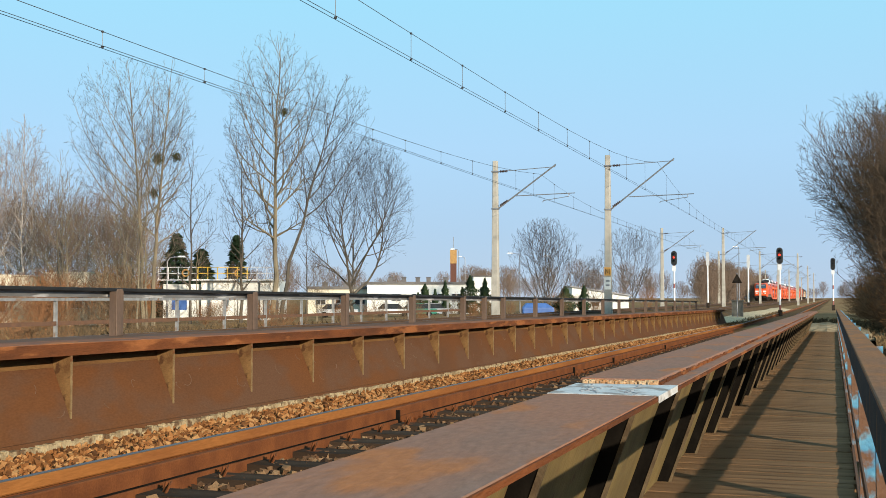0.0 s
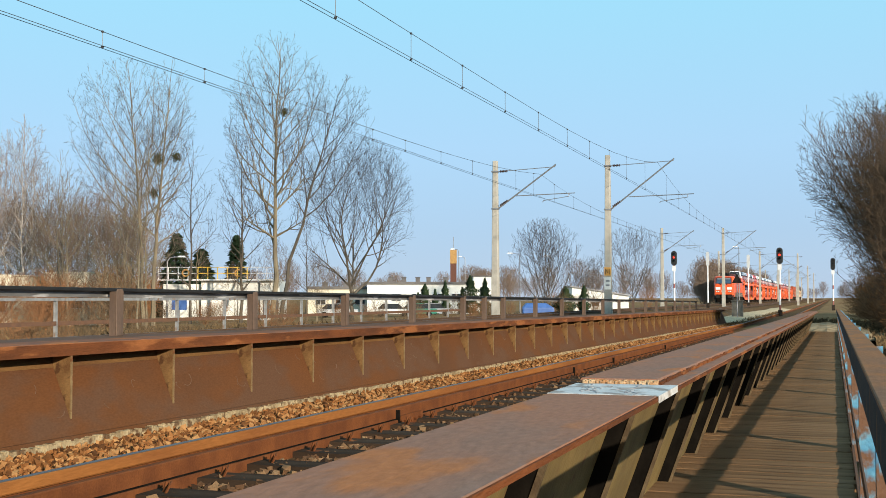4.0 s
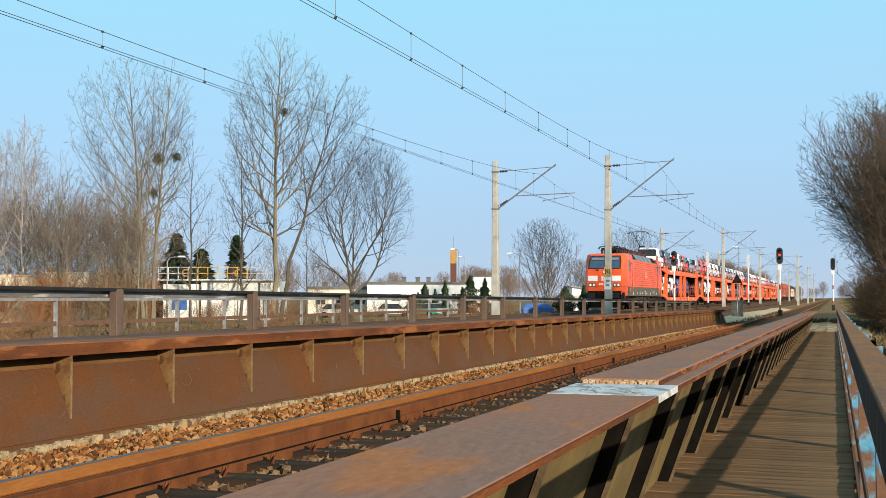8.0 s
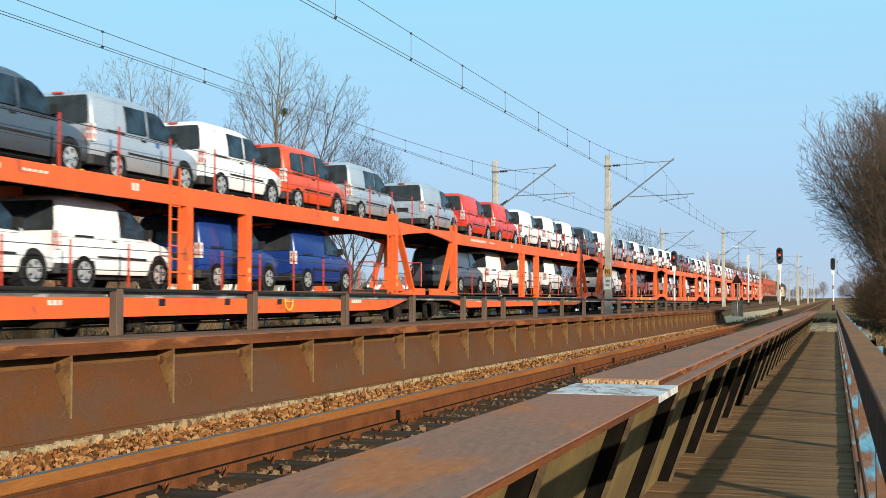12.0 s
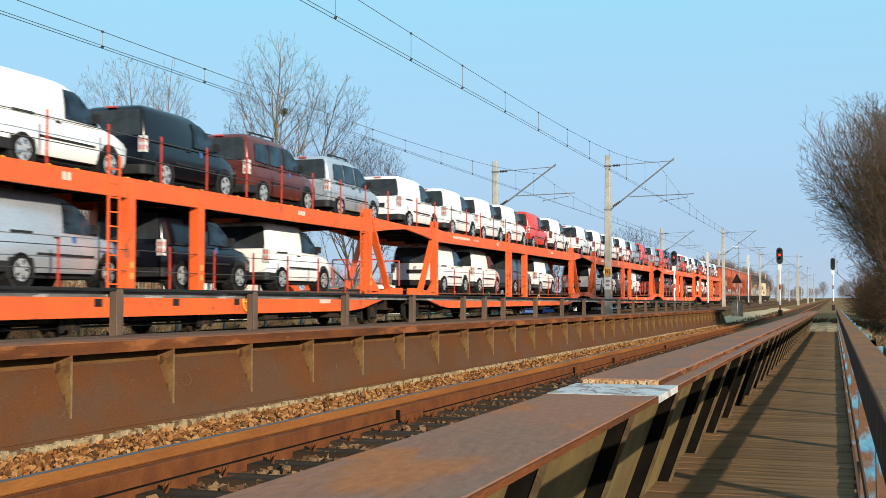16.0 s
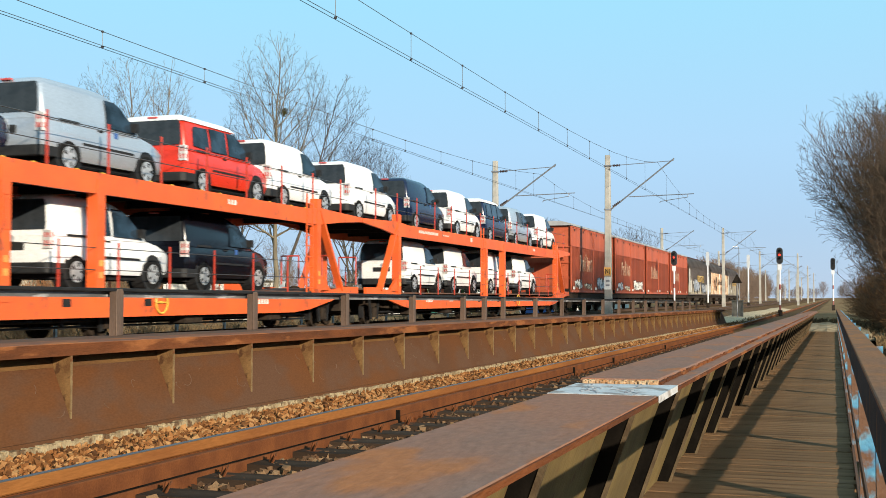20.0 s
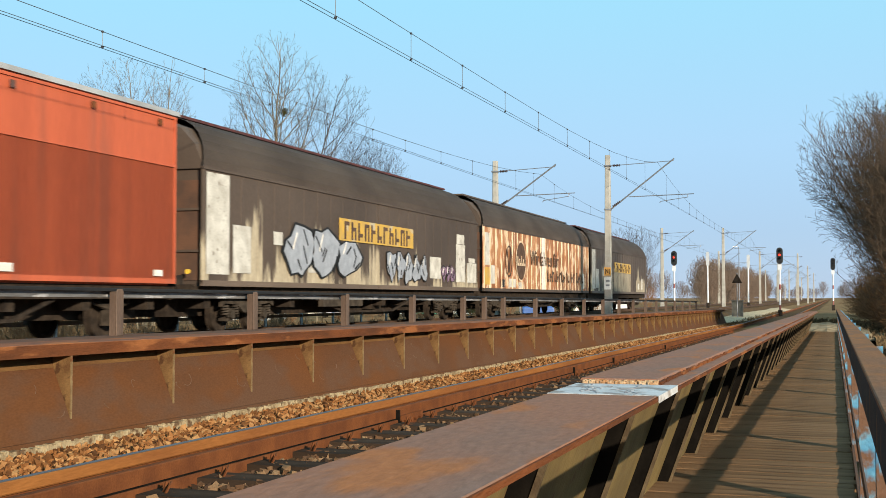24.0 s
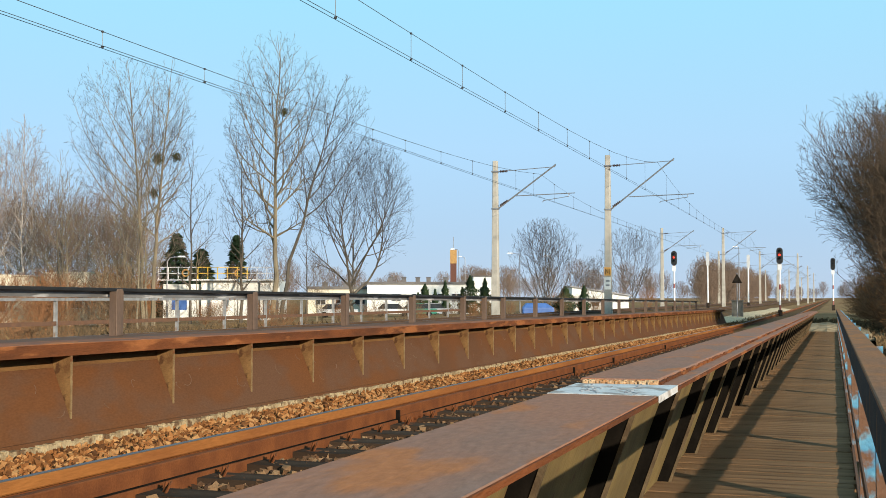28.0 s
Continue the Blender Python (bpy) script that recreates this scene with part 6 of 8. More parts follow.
    bm = B()
    bar(bm, [(-1.495, 1.0), (1.495, 1.0), (1.495, 1.676), (-1.495, 1.676)], 0.625, L - 0.625)
    part("skirt", bm, LOCO_GREY, t, "dusty grey lower skirt")
    for k in range(13):
        z0, z1 = 1.68 + 0.1569 * k, 1.68 + 0.1569 * (k + 1) - 0.013
        for s in (-1, 1):
            bm = B()
            bar(bm, [(s * 1.47, z0), (s * 1.494, z0), (s * 1.502, z0 + 0.03), (s * 1.502, z1 - 0.006), (s * 1.494, z1), (s * 1.47, z1)], 3.425, L - 3.425)
            part("side_slat", bm, LOCO_RED, t)
    bm = B()
    bar(bm, [(-1.44, 3.724), (1.44, 3.724), (1.12, 4.20), (-1.12, 4.20)], 2.7, L - 2.7)
    part("roof", bm, LOCO_ROOF, t, "grey sloping roof panels")
    for k in range(6):
        bm = B()
        y0 = 2.9 + k * 2.1
        for s in (-1, 1):
            strip(bm, (s * 1.445, y0, 3.73), (s * 1.125, y0, 4.205), 0.03, 0.02)
        part("roof_seam", bm, BLACK, t)
    for s in (-1, 1):
        for y0 in (3.0, L - 4.9):
            bm = B()
            v = [bm.verts.new(p) for p in ((s * 1.425, y0, 3.77), (s * 1.425, y0 + 1.7, 3.77), (s * 1.17, y0 + 1.7, 4.15), (s * 1.17, y0, 4.15))]
            bm.faces.new(v)
            bmesh.ops.solidify(bm, geom=bm.faces[:], thickness=0.02)
            part("roof_vent", bm, GRIME_SHADE, t)
        bm = B()
        box(bm, s * 1.516 - 0.004, s * 1.516 + 0.004, 9.0, 9.5, 2.45, 2.95)
        badge = part("badge", bm, PLATE_PALE, t, "faded cream badge")
        for y0, y1, z0, z1 in ((9.05, 9.45, 2.50, 2.53), (9.05, 9.45, 2.87, 2.90), (9.05, 9.08, 2.53, 2.87), (9.42, 9.45, 2.53, 2.87), (9.14, 9.22, 2.60, 2.80), (9.29, 9.37, 2.60, 2.80)):
            bm = B()
            box(bm, s * 1.5215 - 0.001, s * 1.5215 + 0.001, y0, y1, z0, z1)
            part("badge_mark", bm, LOCO_RED, badge)
        for y0, w, h, z in ((6.2, 0.22, 0.50, 1.12), (8.6, 0.9, 0.10, 1.36), (8.9, 1.0, 0.16, 1.20), (9.1, 0.6, 0.10, 1.08), (11.6, 0.16, 0.5, 1.10), (12.5, 0.5, 0.08, 1.42), (12.9, 0.5, 0.08, 1.30), (13.4, 0.8, 0.08, 1.36), (13.5, 0.4, 0.08, 1.22), (15.0, 0.16, 0.5, 1.1), (4.4, 0.5, 0.06, 1.6), (2.9, 0.35, 0.45, 1.08), (5.0, 0.14, 0.4, 1.16), (7.4, 0.30, 0.2, 1.2)):
            bm = B()
            box(bm, s * 1.498 - 0.003, s * 1.498 + 0.003, y0, y0 + w, z, z + h * 0.42)
            part("lettering_bar", bm, PLATE_PALE, t)
    # roof gear
    for i, y0 in enumerate([3.2 + 0.95 * k for k in range(13)]):
        for s in (-0.62, 0.62):
            bm = B()
            for k in range(4):
                tube(bm, (s, y0, 4.20 + 0.07 * k), (s, y0, 4.24 + 0.07 * k), 0.085, 8)
            tube(bm, (s, y0, 4.2), (s, y0, 4.52), 0.045, 6)
            part("insulator", bm, ROOF_GEAR, t)
        bm = B()
        box(bm, -0.7, 0.7, y0 - 0.05, y0 + 0.05, 4.5, 4.56)
        part("insulator_bar", bm, ROOF_GEAR, t)
    for s in (-0.62, 0.0, 0.62):
        bm = B()
        tube(bm, (s, 2.9, 4.58), (s, L - 2.9, 4.58), 0.035)
        part("busbar", bm, ROOF_GEAR, t)
    for y0, w in ((6.6, 0.9), (7.6, 0.7), (9.3, 1.1), (11.8, 0.8)):
        bm = B()
        box(bm, -0.9, 0.9, y0, y0 + w, 4.20, 4.48)
        bevel(bm, 0.05)
        part("roof_box", bm, ROOF_GEAR, t)
    # lowered front pantographs and the raised rear one
    for y0, raised in ((2.5, False), (5.0, False), (L - 4.6, False), (L - 2.1, True)):
        bm = B()
        if raised:
            for s in (-0.35, 0.35):
                strip(bm, (s, y0 - 0.2, 4.45), (s * 0.5, y0 + 0.75, 5.30), 0.05, 0.05)
                strip(bm, (s * 0.5, y0 + 0.75, 5.30), (s * 1.4, y0 - 1.25, 6.46), 0.045, 0.045)
            tube(bm, (-0.25, y0 + 0.75, 5.30), (0.25, y0 + 0.75, 5.30), 0.05)
            hy, hz = y0 - 1.25, 6.46
        else:
            for s in (-0.45, 0.45):
                strip(bm, (s, y0 - 0.9, 4.50), (s, y0 + 1.1, 4.62), 0.05, 0.05)
                strip(bm, (s * 0.6, y0 - 0.9, 4.64), (s * 0.6, y0 + 1.1, 4.60), 0.05, 0.05)
            hy, hz = y0 - 0.9, 4.66
            for s in (-0.55, 0.55):
                base = B()
                strip(base, (s, y0 - 1.1, 4.46), (s, y0 + 1.3, 4.46), 0.10, 0.10)
                part("pantograph_beam", base, BLACK, t)
                for e in (-1.0, 0.1, 1.2):
                    leg = B()
                    tube(leg, (s, y0 + e, 4.08), (s, y0 + e, 4.42), 0.09, 8)
                    part("insulator", leg, BLACK, t)
            for e in (-1.05, 0.0, 0.6, 1.25):
                base = B()
                strip(base, (-0.6, y0 + e, 4.50), (0.6, y0 + e, 4.50), 0.10, 0.10)
                part("pantograph_beam", base, BLACK, t)
            base = B()
            box(base, -0.3, 0.3, y0 + 0.4, y0 + 1.2, 4.40, 4.66)
            part("pantograph_drive", base, BLACK, t)
        pan = part("pantograph", bm, BLACK, t, "raised black pantograph" if raised else "folded black pantograph")
        for d in (-0.2, 0.2):
            bm = B()
            pts = [(-0.85, hz - 0.16), (-0.68, hz), (0.68, hz), (0.85, hz - 0.16)]
            for p, q in zip(pts, pts[1:]):
                strip(bm, (p[0], hy + d, p[1]), (q[0], hy + d, q[1]), 0.06, 0.045)
            part("contact_strip", bm, BLACK, pan)
        bm = B()
        for s in (-0.5, 0.5):
            strip(bm, (s, hy - 0.2, hz - 0.03), (s, hy + 0.2, hz - 0.03), 0.03, 0.03)
        part("head_frame", bm, BLACK, pan)
    # bogies
    wm = wheel_mesh(0.625)
    for yc in (4.1, 14.0):
        bm = B()
        for s in (-1, 1):
            bar(bm, [(s * 1.12 - 0.09, 0.62), (s * 1.12 + 0.09, 0.62), (s * 1.12 + 0.09, 0.86), (s * 1.12 - 0.09, 0.86)], yc - 2.2, yc + 2.2)
            for e in (-0.75, 0.75):
                tube(bm, (s * 1.13, yc + e, 0.5), (s * 1.13, yc + e, 1.0), 0.11, 8)
        bogie = part("bogie_frame", bm, GRIME_SHADE, t)
        for e in (-1.45, 1.45):
            axle(bogie, yc + e, 0.625, wm, springs=False)
            for s in (-1, 1):
                for d in (-0.36, 0.36):
                    bm = B()
                    coil(bm, s * 1.16, yc + e + d, 0.52, 0.84, 0.105)
                    part("coil_spring", bm, DUST, bogie, "dusty coil spring")
                bm = B()
                tube(bm, (s * 1.10, yc + e, 0.625), (s * 1.24, yc + e, 0.625), 0.17, 12)
                tube(bm, (s * 1.24, yc + e, 0.625), (s * 1.27, yc + e, 0.625), 0.10, 10)
                part("axle_cover", bm, DUST, bogie)
                bm = B()
                strip(bm, (s * 1.26, yc + e - 0.15, 0.50), (s * 1.26, yc + e * 0.35, 0.78), 0.07, 0.09)
                part("damper", bm, DUST, bogie)
                bm = B()
                q = yc + e * 1.62
                box(bm, s * 1.16 - 0.15, s * 1.16 + 0.15, q - 0.26, q + 0.26, 0.50, 0.98)
                bevel(bm, 0.03)
                tube(bm, (s * 1.0, q, 0.50), (s * 0.80, q - 0.14 * e, 0.14), 0.035, 6)
                part("sand_box", bm, DUST, bogie, "dusty sand box")
                bm = B()
                tube(bm, (s * 1.15, yc + e * 0.42, 0.42), (s * 1.15, yc + e * 0.12, 0.42), 0.12, 10)
                box(bm, s * 1.15 - 0.06, s * 1.15 + 0.06, yc + e * 0.50 - 0.05, yc + e * 0.50 + 0.05, 0.22, 0.62)
                part("brake_cylinder", bm, GRIME_SHADE, bogie)
    bm = B()
    box(bm, -1.2, 1.2, 6.9, 11.2, 0.35, 1.0)
    bevel(bm, 0.06)
    tank = part("transformer_tank", bm, GRIME_SHADE, t)
    for s in (-1, 1):
        for y0, w, z0, z1 in ((7.1, 0.7, 0.45, 0.9), (8.0, 1.1, 0.55, 0.92), (9.3, 0.5, 0.40, 0.85), (10.0, 0.9, 0.5, 0.95)):
            bm = B()
            box(bm, s * 1.24 - 0.038, s * 1.24 + 0.05, y0, y0 + w, z0, z1)
            bevel(bm, 0.02)
            part("equipment_cover", bm, DUST, tank)
    for y0 in (1.4, 6.55, 11.3, 16.2):
        bm = B()
        box(bm, -1.35, 1.35, y0, y0 + 0.5, 0.5, 1.0)
        part("equipment_box", bm, GRIME_SHADE, t)
    return t


on_train(engine(), 0.0)

# ---- delivery vans on the wagons ----
VAN = {}


def van_meshes():
    """Meshes shared by all vans. y runs from the rear bumper to the nose."""
    def side_x(z):
        return 0.895 if z < 1.0 else float(np.interp(z, (1.0, 1.25, 1.5, 1.66), (0.895, 0.864, 0.817, 0.768)))

    bm = B()
    # lower body and bonnet: rings along y of (half width, bottom, top)
    rings = []
    for y, w, z0, z1 in ((0.02, 0.84, 0.42, 1.0), (0.12, 0.885, 0.30, 1.02), (0.5, 0.895, 0.28, 1.02), (3.2, 0.895, 0.28, 1.02), (3.75, 0.88, 0.30, 0.93), (4.15, 0.83, 0.32, 0.82), (4.36, 0.70, 0.40, 0.62)):
        rings.append([(-w + 0.05, y, z0), (w - 0.05, y, z0), (w, y, z0 + 0.10), (w, y, z1 - 0.10), (w - 0.05, y, z1), (-w + 0.05, y, z1), (-w, y, z1 - 0.10), (-w, y, z0 + 0.10)])
    loft(bm, rings)
    # upper body: rounded rings rising in z
    def ring(z, w, y0, y1, rb, rf):
        out = []
        for cx, cy, rx, ry, a0 in ((-w + rb, y0 + rb, rb, rb, 180), (w - rb, y0 + rb, rb, rb, 270), (w - rf * 0.7, y1 - rf, rf * 0.7, rf, 0), (-w + rf * 0.7, y1 - rf, rf * 0.7, rf, 90)):
            out += [(cx + rx * math.cos(radians(a0 + 30 * i)), cy + ry * math.sin(radians(a0 + 30 * i)), z) for i in range(4)]
        return out

    loft(bm, [ring(*q) for q in ((0.98, 0.893, 0.015, 3.46, 0.10, 0.34), (1.12, 0.882, 0.018, 3.28, 0.10, 0.32), (1.25, 0.866, 0.026, 3.10, 0.10, 0.30), (1.38, 0.845, 0.038, 2.92, 0.10, 0.29), (1.50, 0.818, 0.055, 2.74, 0.10, 0.28), (1.60, 0.790, 0.075, 2.58, 0.11, 0.28), (1.67, 0.762, 0.10, 2.44, 0.12, 0.28), (1.725, 0.722, 0.14, 2.30, 0.14, 0.28), (1.765, 0.668, 0.20, 2.14, 0.16, 0.28), (1.795, 0.585, 0.30, 1.96, 0.18, 0.28), (1.815, 0.46, 0.46, 1.74, 0.2, 0.28), (1.827, 0.30, 0.66, 1.50, 0.2, 0.25))])
    VAN["body"] = mesh_of(bm, "body", PAINT["white"], True)
    VAN["body"].set_sharp_from_angle(angle=radians(42))

    def side_pane(name, pts, material, proud=0.006):
        for s, tag in ((1, "R"), (-1, "L")):
            bm = B()
            a = [bm.verts.new((s * (side_x(z) + proud), y, z)) for y, z in pts]
            b = [bm.verts.new((s * (side_x(z) - 0.012), y, z)) for y, z in pts]
            bm.faces.new(a)
            for i in range(len(a)):
                j = (i + 1) % len(a)
                bm.faces.new((a[i], a[j], b[j], b[i]))
            bmesh.ops.recalc_face_normals(bm, faces=bm.faces[:])
            VAN[name + tag] = mesh_of(bm, name, material)

    side_pane("door_window", [(2.02, 1.05), (3.06, 1.03), (2.90, 1.24), (2.56, 1.52), (2.40, 1.60), (2.06, 1.61)], VAN_GLASS, 0.034)
    side_pane("side_window", [(1.18, 1.06), (1.92, 1.06), (1.95, 1.60), (1.20, 1.60)], VAN_GLASS, 0.034)
    side_pane("rear_side_window", [(0.36, 1.10), (1.08, 1.06), (1.10, 1.58), (0.50, 1.56), (0.42, 1.50)], VAN_GLASS, 0.034)
    side_pane("rub_strip", [(1.25, 0.605), (3.0, 0.59), (3.0, 0.635), (1.25, 0.65)], PLASTIC, 0.014)
    side_pane("slide_track", [(0.50, 0.985), (1.12, 0.985), (1.12, 1.03), (0.50, 1.03)], PLASTIC, 0.008)
    side_pane("door_line", [(1.98, 0.40), (1.99, 0.40), (2.01, 1.58), (2.0, 1.58)], PLASTIC, 0.003)
    side_pane("door_handle", [(1.74, 0.93), (1.90, 0.925), (1.90, 0.955), (1.74, 0.96)], PLASTIC, 0.02)
    side_pane("price_sticker", [(2.3, 0.86), (2.42, 0.86), (2.42, 0.98), (2.3, 0.98)], TARP, 0.004)
    for s, tag in ((1, "R"), (-1, "L")):
        bm = B()
        box(bm, s * 0.825 - 0.075, s * 0.825 + 0.075, -0.005, 0.10, 0.74, 1.08)
        bevel(bm, 0.015)
        VAN["tail_lamp" + tag] = mesh_of(bm, "tail_lamp", TAIL)
        bm = B()
        # adhesive film folded round the lamp, open over four small fields on each face
        cols = [(x, -0.010) for x in (0.745, 0.772, 0.812, 0.845, 0.882, 0.907)] + [(0.907, y) for y in (0.018, 0.045, 0.065, 0.090, 0.107)]
        grid = [[bm.verts.new((s * x, y, z)) for x, y in cols] for z in (0.735, 0.785, 0.885, 0.945, 1.035, 1.085)]
        for r in range(5):
            for k in range(10):
                if not (r in (1, 3) and k in (1, 3, 6, 8)):
                    bm.faces.new((grid[r][k], grid[r][k + 1], grid[r + 1][k + 1], grid[r + 1][k]))
        bmesh.ops.solidify(bm, geom=bm.faces[:], thickness=0.003)
        VAN["film" + tag] = mesh_of(bm, "film", FILM)
        bm = B()
        box(bm, s * 0.97 - 0.07, s * 0.97 + 0.07, 2.86, 2.98, 1.06, 1.24)
        box(bm, s * 0.88 - 0.04, s * 0.88 + 0.06, 2.88, 2.94, 1.06, 1.10)
        bevel(bm, 0.02)
        VAN["mirror" + tag] = mesh_of(bm, "mirror", PLASTIC)
        for i, yw in enumerate((0.80, 3.48)):
            bm = B()
            tube(bm, (s * 0.66, 0, 0), (s * 0.915, 0, 0), 0.318, 24)
            bevel(bm, 0.03, 2)
            VAN["tyre" + tag] = mesh_of(bm, "tyre", TYRE)
        bm = B()
        tube(bm, (s * 0.80, 0, 0), (s * 0.922, 0, 0), 0.208, 18)
        for i in range(5):
            a = 2 * math.pi * i / 5
            n0 = len(bm.faces)
            c, u, w = Vector((s * 0.922, 0.135 * math.cos(a), 0.135 * math.sin(a))), Vector((0, math.cos(a), math.sin(a))), Vector((0, -math.sin(a), math.cos(a)))
            q = [c + u * 0.045 + w * 0.036, c + u * 0.045 - w * 0.036, c - u * 0.040 - w * 0.016, c - u * 0.040 + w * 0.016]
            loft(bm, [q, [p + Vector((s * 0.003, 0, 0)) for p in q]])
            bm.faces.ensure_lookup_table()
            for f in bm.faces[n0:]:
                f.material_index = 1
        VAN["rim" + tag] = mesh_of(bm, "rim", RIM)
        VAN["rim" + tag].materials.append(TYRE)
        bm = B()
        tube(bm, (s * 0.60, 0, 0.01), (s * 0.8985, 0, 0.015), 0.395, 24)
        VAN["arch" + tag] = mesh_of(bm, "wheel_arch", PLASTIC)
        bm = B()
        box(bm, s * 0.60 - 0.14, s * 0.60 + 0.16, 4.10, 4.28, 0.56, 0.76)
        bevel(bm, 0.03)
        VAN["headlamp" + tag] = mesh_of(bm, "headlamp", RIM)
    bm = B()
    v = [(-0.77, 0.012, 1.10), (0.77, 0.012, 1.10), (0.78, 0.018, 1.22), (0.73, 0.046, 1.56), (0.68, 0.068, 1.67), (-0.68, 0.068, 1.67), (-0.73, 0.046, 1.56), (-0.78, 0.018, 1.22)]
    a = [bm.verts.new((x, y - 0.018, z)) for x, y, z in v]
    b = [bm.verts.new((x, y + 0.03, z)) for x, y, z in v]
    bm.faces.new(a)
    for i in range(8):
        bm.faces.new((a[i], a[(i + 1) % 8], b[(i + 1) % 8], b[i]))
    bmesh.ops.recalc_face_normals(bm, faces=bm.faces[:])
    VAN["rear_window"] = mesh_of(bm, "rear_window", GLASS)
    bm = B()
    v = [(-0.72, 3.40, 1.03), (0.72, 3.40, 1.03), (0.62, 2.42, 1.68), (-0.62, 2.42, 1.68)]
    a = [bm.verts.new((x, y + 0.035, z + 0.02)) for x, y, z in v]
    b = [bm.verts.new((x, y - 0.03, z - 0.03)) for x, y, z in v]
    bm.faces.new(a)
    for i in range(4):
        bm.faces.new((a[i], a[(i + 1) % 4], b[(i + 1) % 4], b[i]))
    bmesh.ops.recalc_face_normals(bm, faces=bm.faces[:])
    VAN["windscreen"] = mesh_of(bm, "windscreen", GLASS)
    bm = B()
    loft(bm, [[(-w, y, z) if i == 0 else (w, y, z) for i, (y, w) in ((0, (0.44, 0.905)), (0, (0.06, 0.900)), (0, (-0.03, 0.80)), (1, (-0.03, 0.80)), (1, (0.06, 0.900)), (1, (0.44, 0.905)))] for z in (0.27, 0.48)])
    bevel(bm, 0.02, 1)
    VAN["bumper"] = mesh_of(bm, "bumper", PLASTIC)
    bm = B()
    box(bm, -0.30, 0.30, -0.012, 0.05, 0.72, 0.86)
    VAN["plate_recess"] = mesh_of(bm, "plate_recess", PLASTIC)
    bm = B()
    box(bm, -0.72, 0.72, 0.25, 4.1, 0.18, 0.33)
    VAN["underbody"] = mesh_of(bm, "underbody", BLACK)
    bm = B()
    tube(bm, (0.03, -0.003, 0.94), (0.03, 0.04, 0.94), 0.06, 12)
    VAN["badge"] = mesh_of(bm, "badge", RIM)
    bm = B()
    box(bm, -0.12, 0.12, 0.075, 0.14, 1.725, 1.76)
    VAN["brake_lamp"] = mesh_of(bm, "brake_lamp", TAIL)
    for s, tag in ((0.60, "R"), (-0.60, "L")):
        bm = B()
        strip(bm, (s, 0.55, 1.855), (s, 2.0, 1.86), 0.04, 0.035)
        for y in (0.6, 1.25, 1.9):
            box(bm, s - 0.015, s + 0.015, y, y + 0.06, 1.76, 1.85)
        VAN["roof_rail" + tag] = mesh_of(bm, "roof_rail", PLASTIC)
    bm = B()
    loft(bm, [[(sx * w, y, z) for sx, y in ((-1, y0), (1, y0), (1, y1), (-1, y1))] for z, w, y0, y1 in ((1.655, 0.800, 0.060, 2.52), (1.745, 0.735, 0.115, 2.33), (1.80, 0.65, 0.22, 2.14), (1.845, 0.50, 0.42, 1.92), (1.865, 0.30, 0.62, 1.7))])
    VAN["cover"] = mesh_of(bm, "roof_cover", FILM)


van_meshes()
WORDS = {"white": "white", "silver": "silver-grey metallic", "red": "bright red", "orange": "orange-red", "navy": "dark navy blue", "black": "black", "brown": "dark maroon", "blue": "royal blue", "slate": "slate-grey"}


def van(colour, kind, deck):
    """kind: 0 panel van, 1 with side windows, 2 with side windows and roof bars, 3 windows under a white roof cover."""
    seen = "upper" if deck else "lower"
    what = ("panel van", "window van", "panel van with roof bars", "van under white roof cover", "window van with roof bars")[kind]
    t = thing("delivery_van", None, f"{WORDS[colour]} {what} on the {seen} deck", "van", "new vans on the car wagons")
    b = piece("body", VAN["body"], t, (0, 0, 0))
    b.material_slots[0].link = "OBJECT"
    b.material_slots[0].material = PAINT[colour]
    t.scale = (1.07, 1.07, 1.07)
    names = ["door_window", "rub_strip", "door_line", "door_handle", "tail_lamp", "film", "mirror", "headlamp", "slide_track"]
    if kind in (1, 3, 4):
        names += ["side_window"]
    if kind in (3, 4) or colour == "orange":
        names += ["rear_side_window"]
    if colour in ("blue", "navy", "black", "silver", "brown"):
        names += ["price_sticker"]
    for n in names:
        for tag in "RL":
            piece(VAN[n + tag].name.split(".")[0], VAN[n + tag], b if n in ("door_window", "side_window", "rear_side_window", "rub_strip", "door_line", "door_handle", "slide_track", "price_sticker") else t, (0, 0, 0))
    for n in ("rear_window", "windscreen"):
        piece(n, VAN[n], b, (0, 0, 0))
    for n in ("bumper", "plate_recess", "underbody", "badge", "brake_lamp"):
        piece(n, VAN[n], t, (0, 0, 0))
    for y in (0.80, 3.48):
        for tag in "RL":
            piece("wheel_arch", VAN["arch" + tag], t, (0, y, 0.32))
            w = piece("tyre", VAN["tyre" + tag], t, (0, y, 0.318))
            piece("rim", VAN["rim" + tag], w, (0, 0, 0))
    if kind in (2, 4):
        for tag in "RL":
            piece("roof_rail", VAN["roof_rail" + tag], t, (0, 0, 0))
    if kind == 3:
        piece("roof_cover", VAN["cover"], t, (0, 0, 0))
    return t


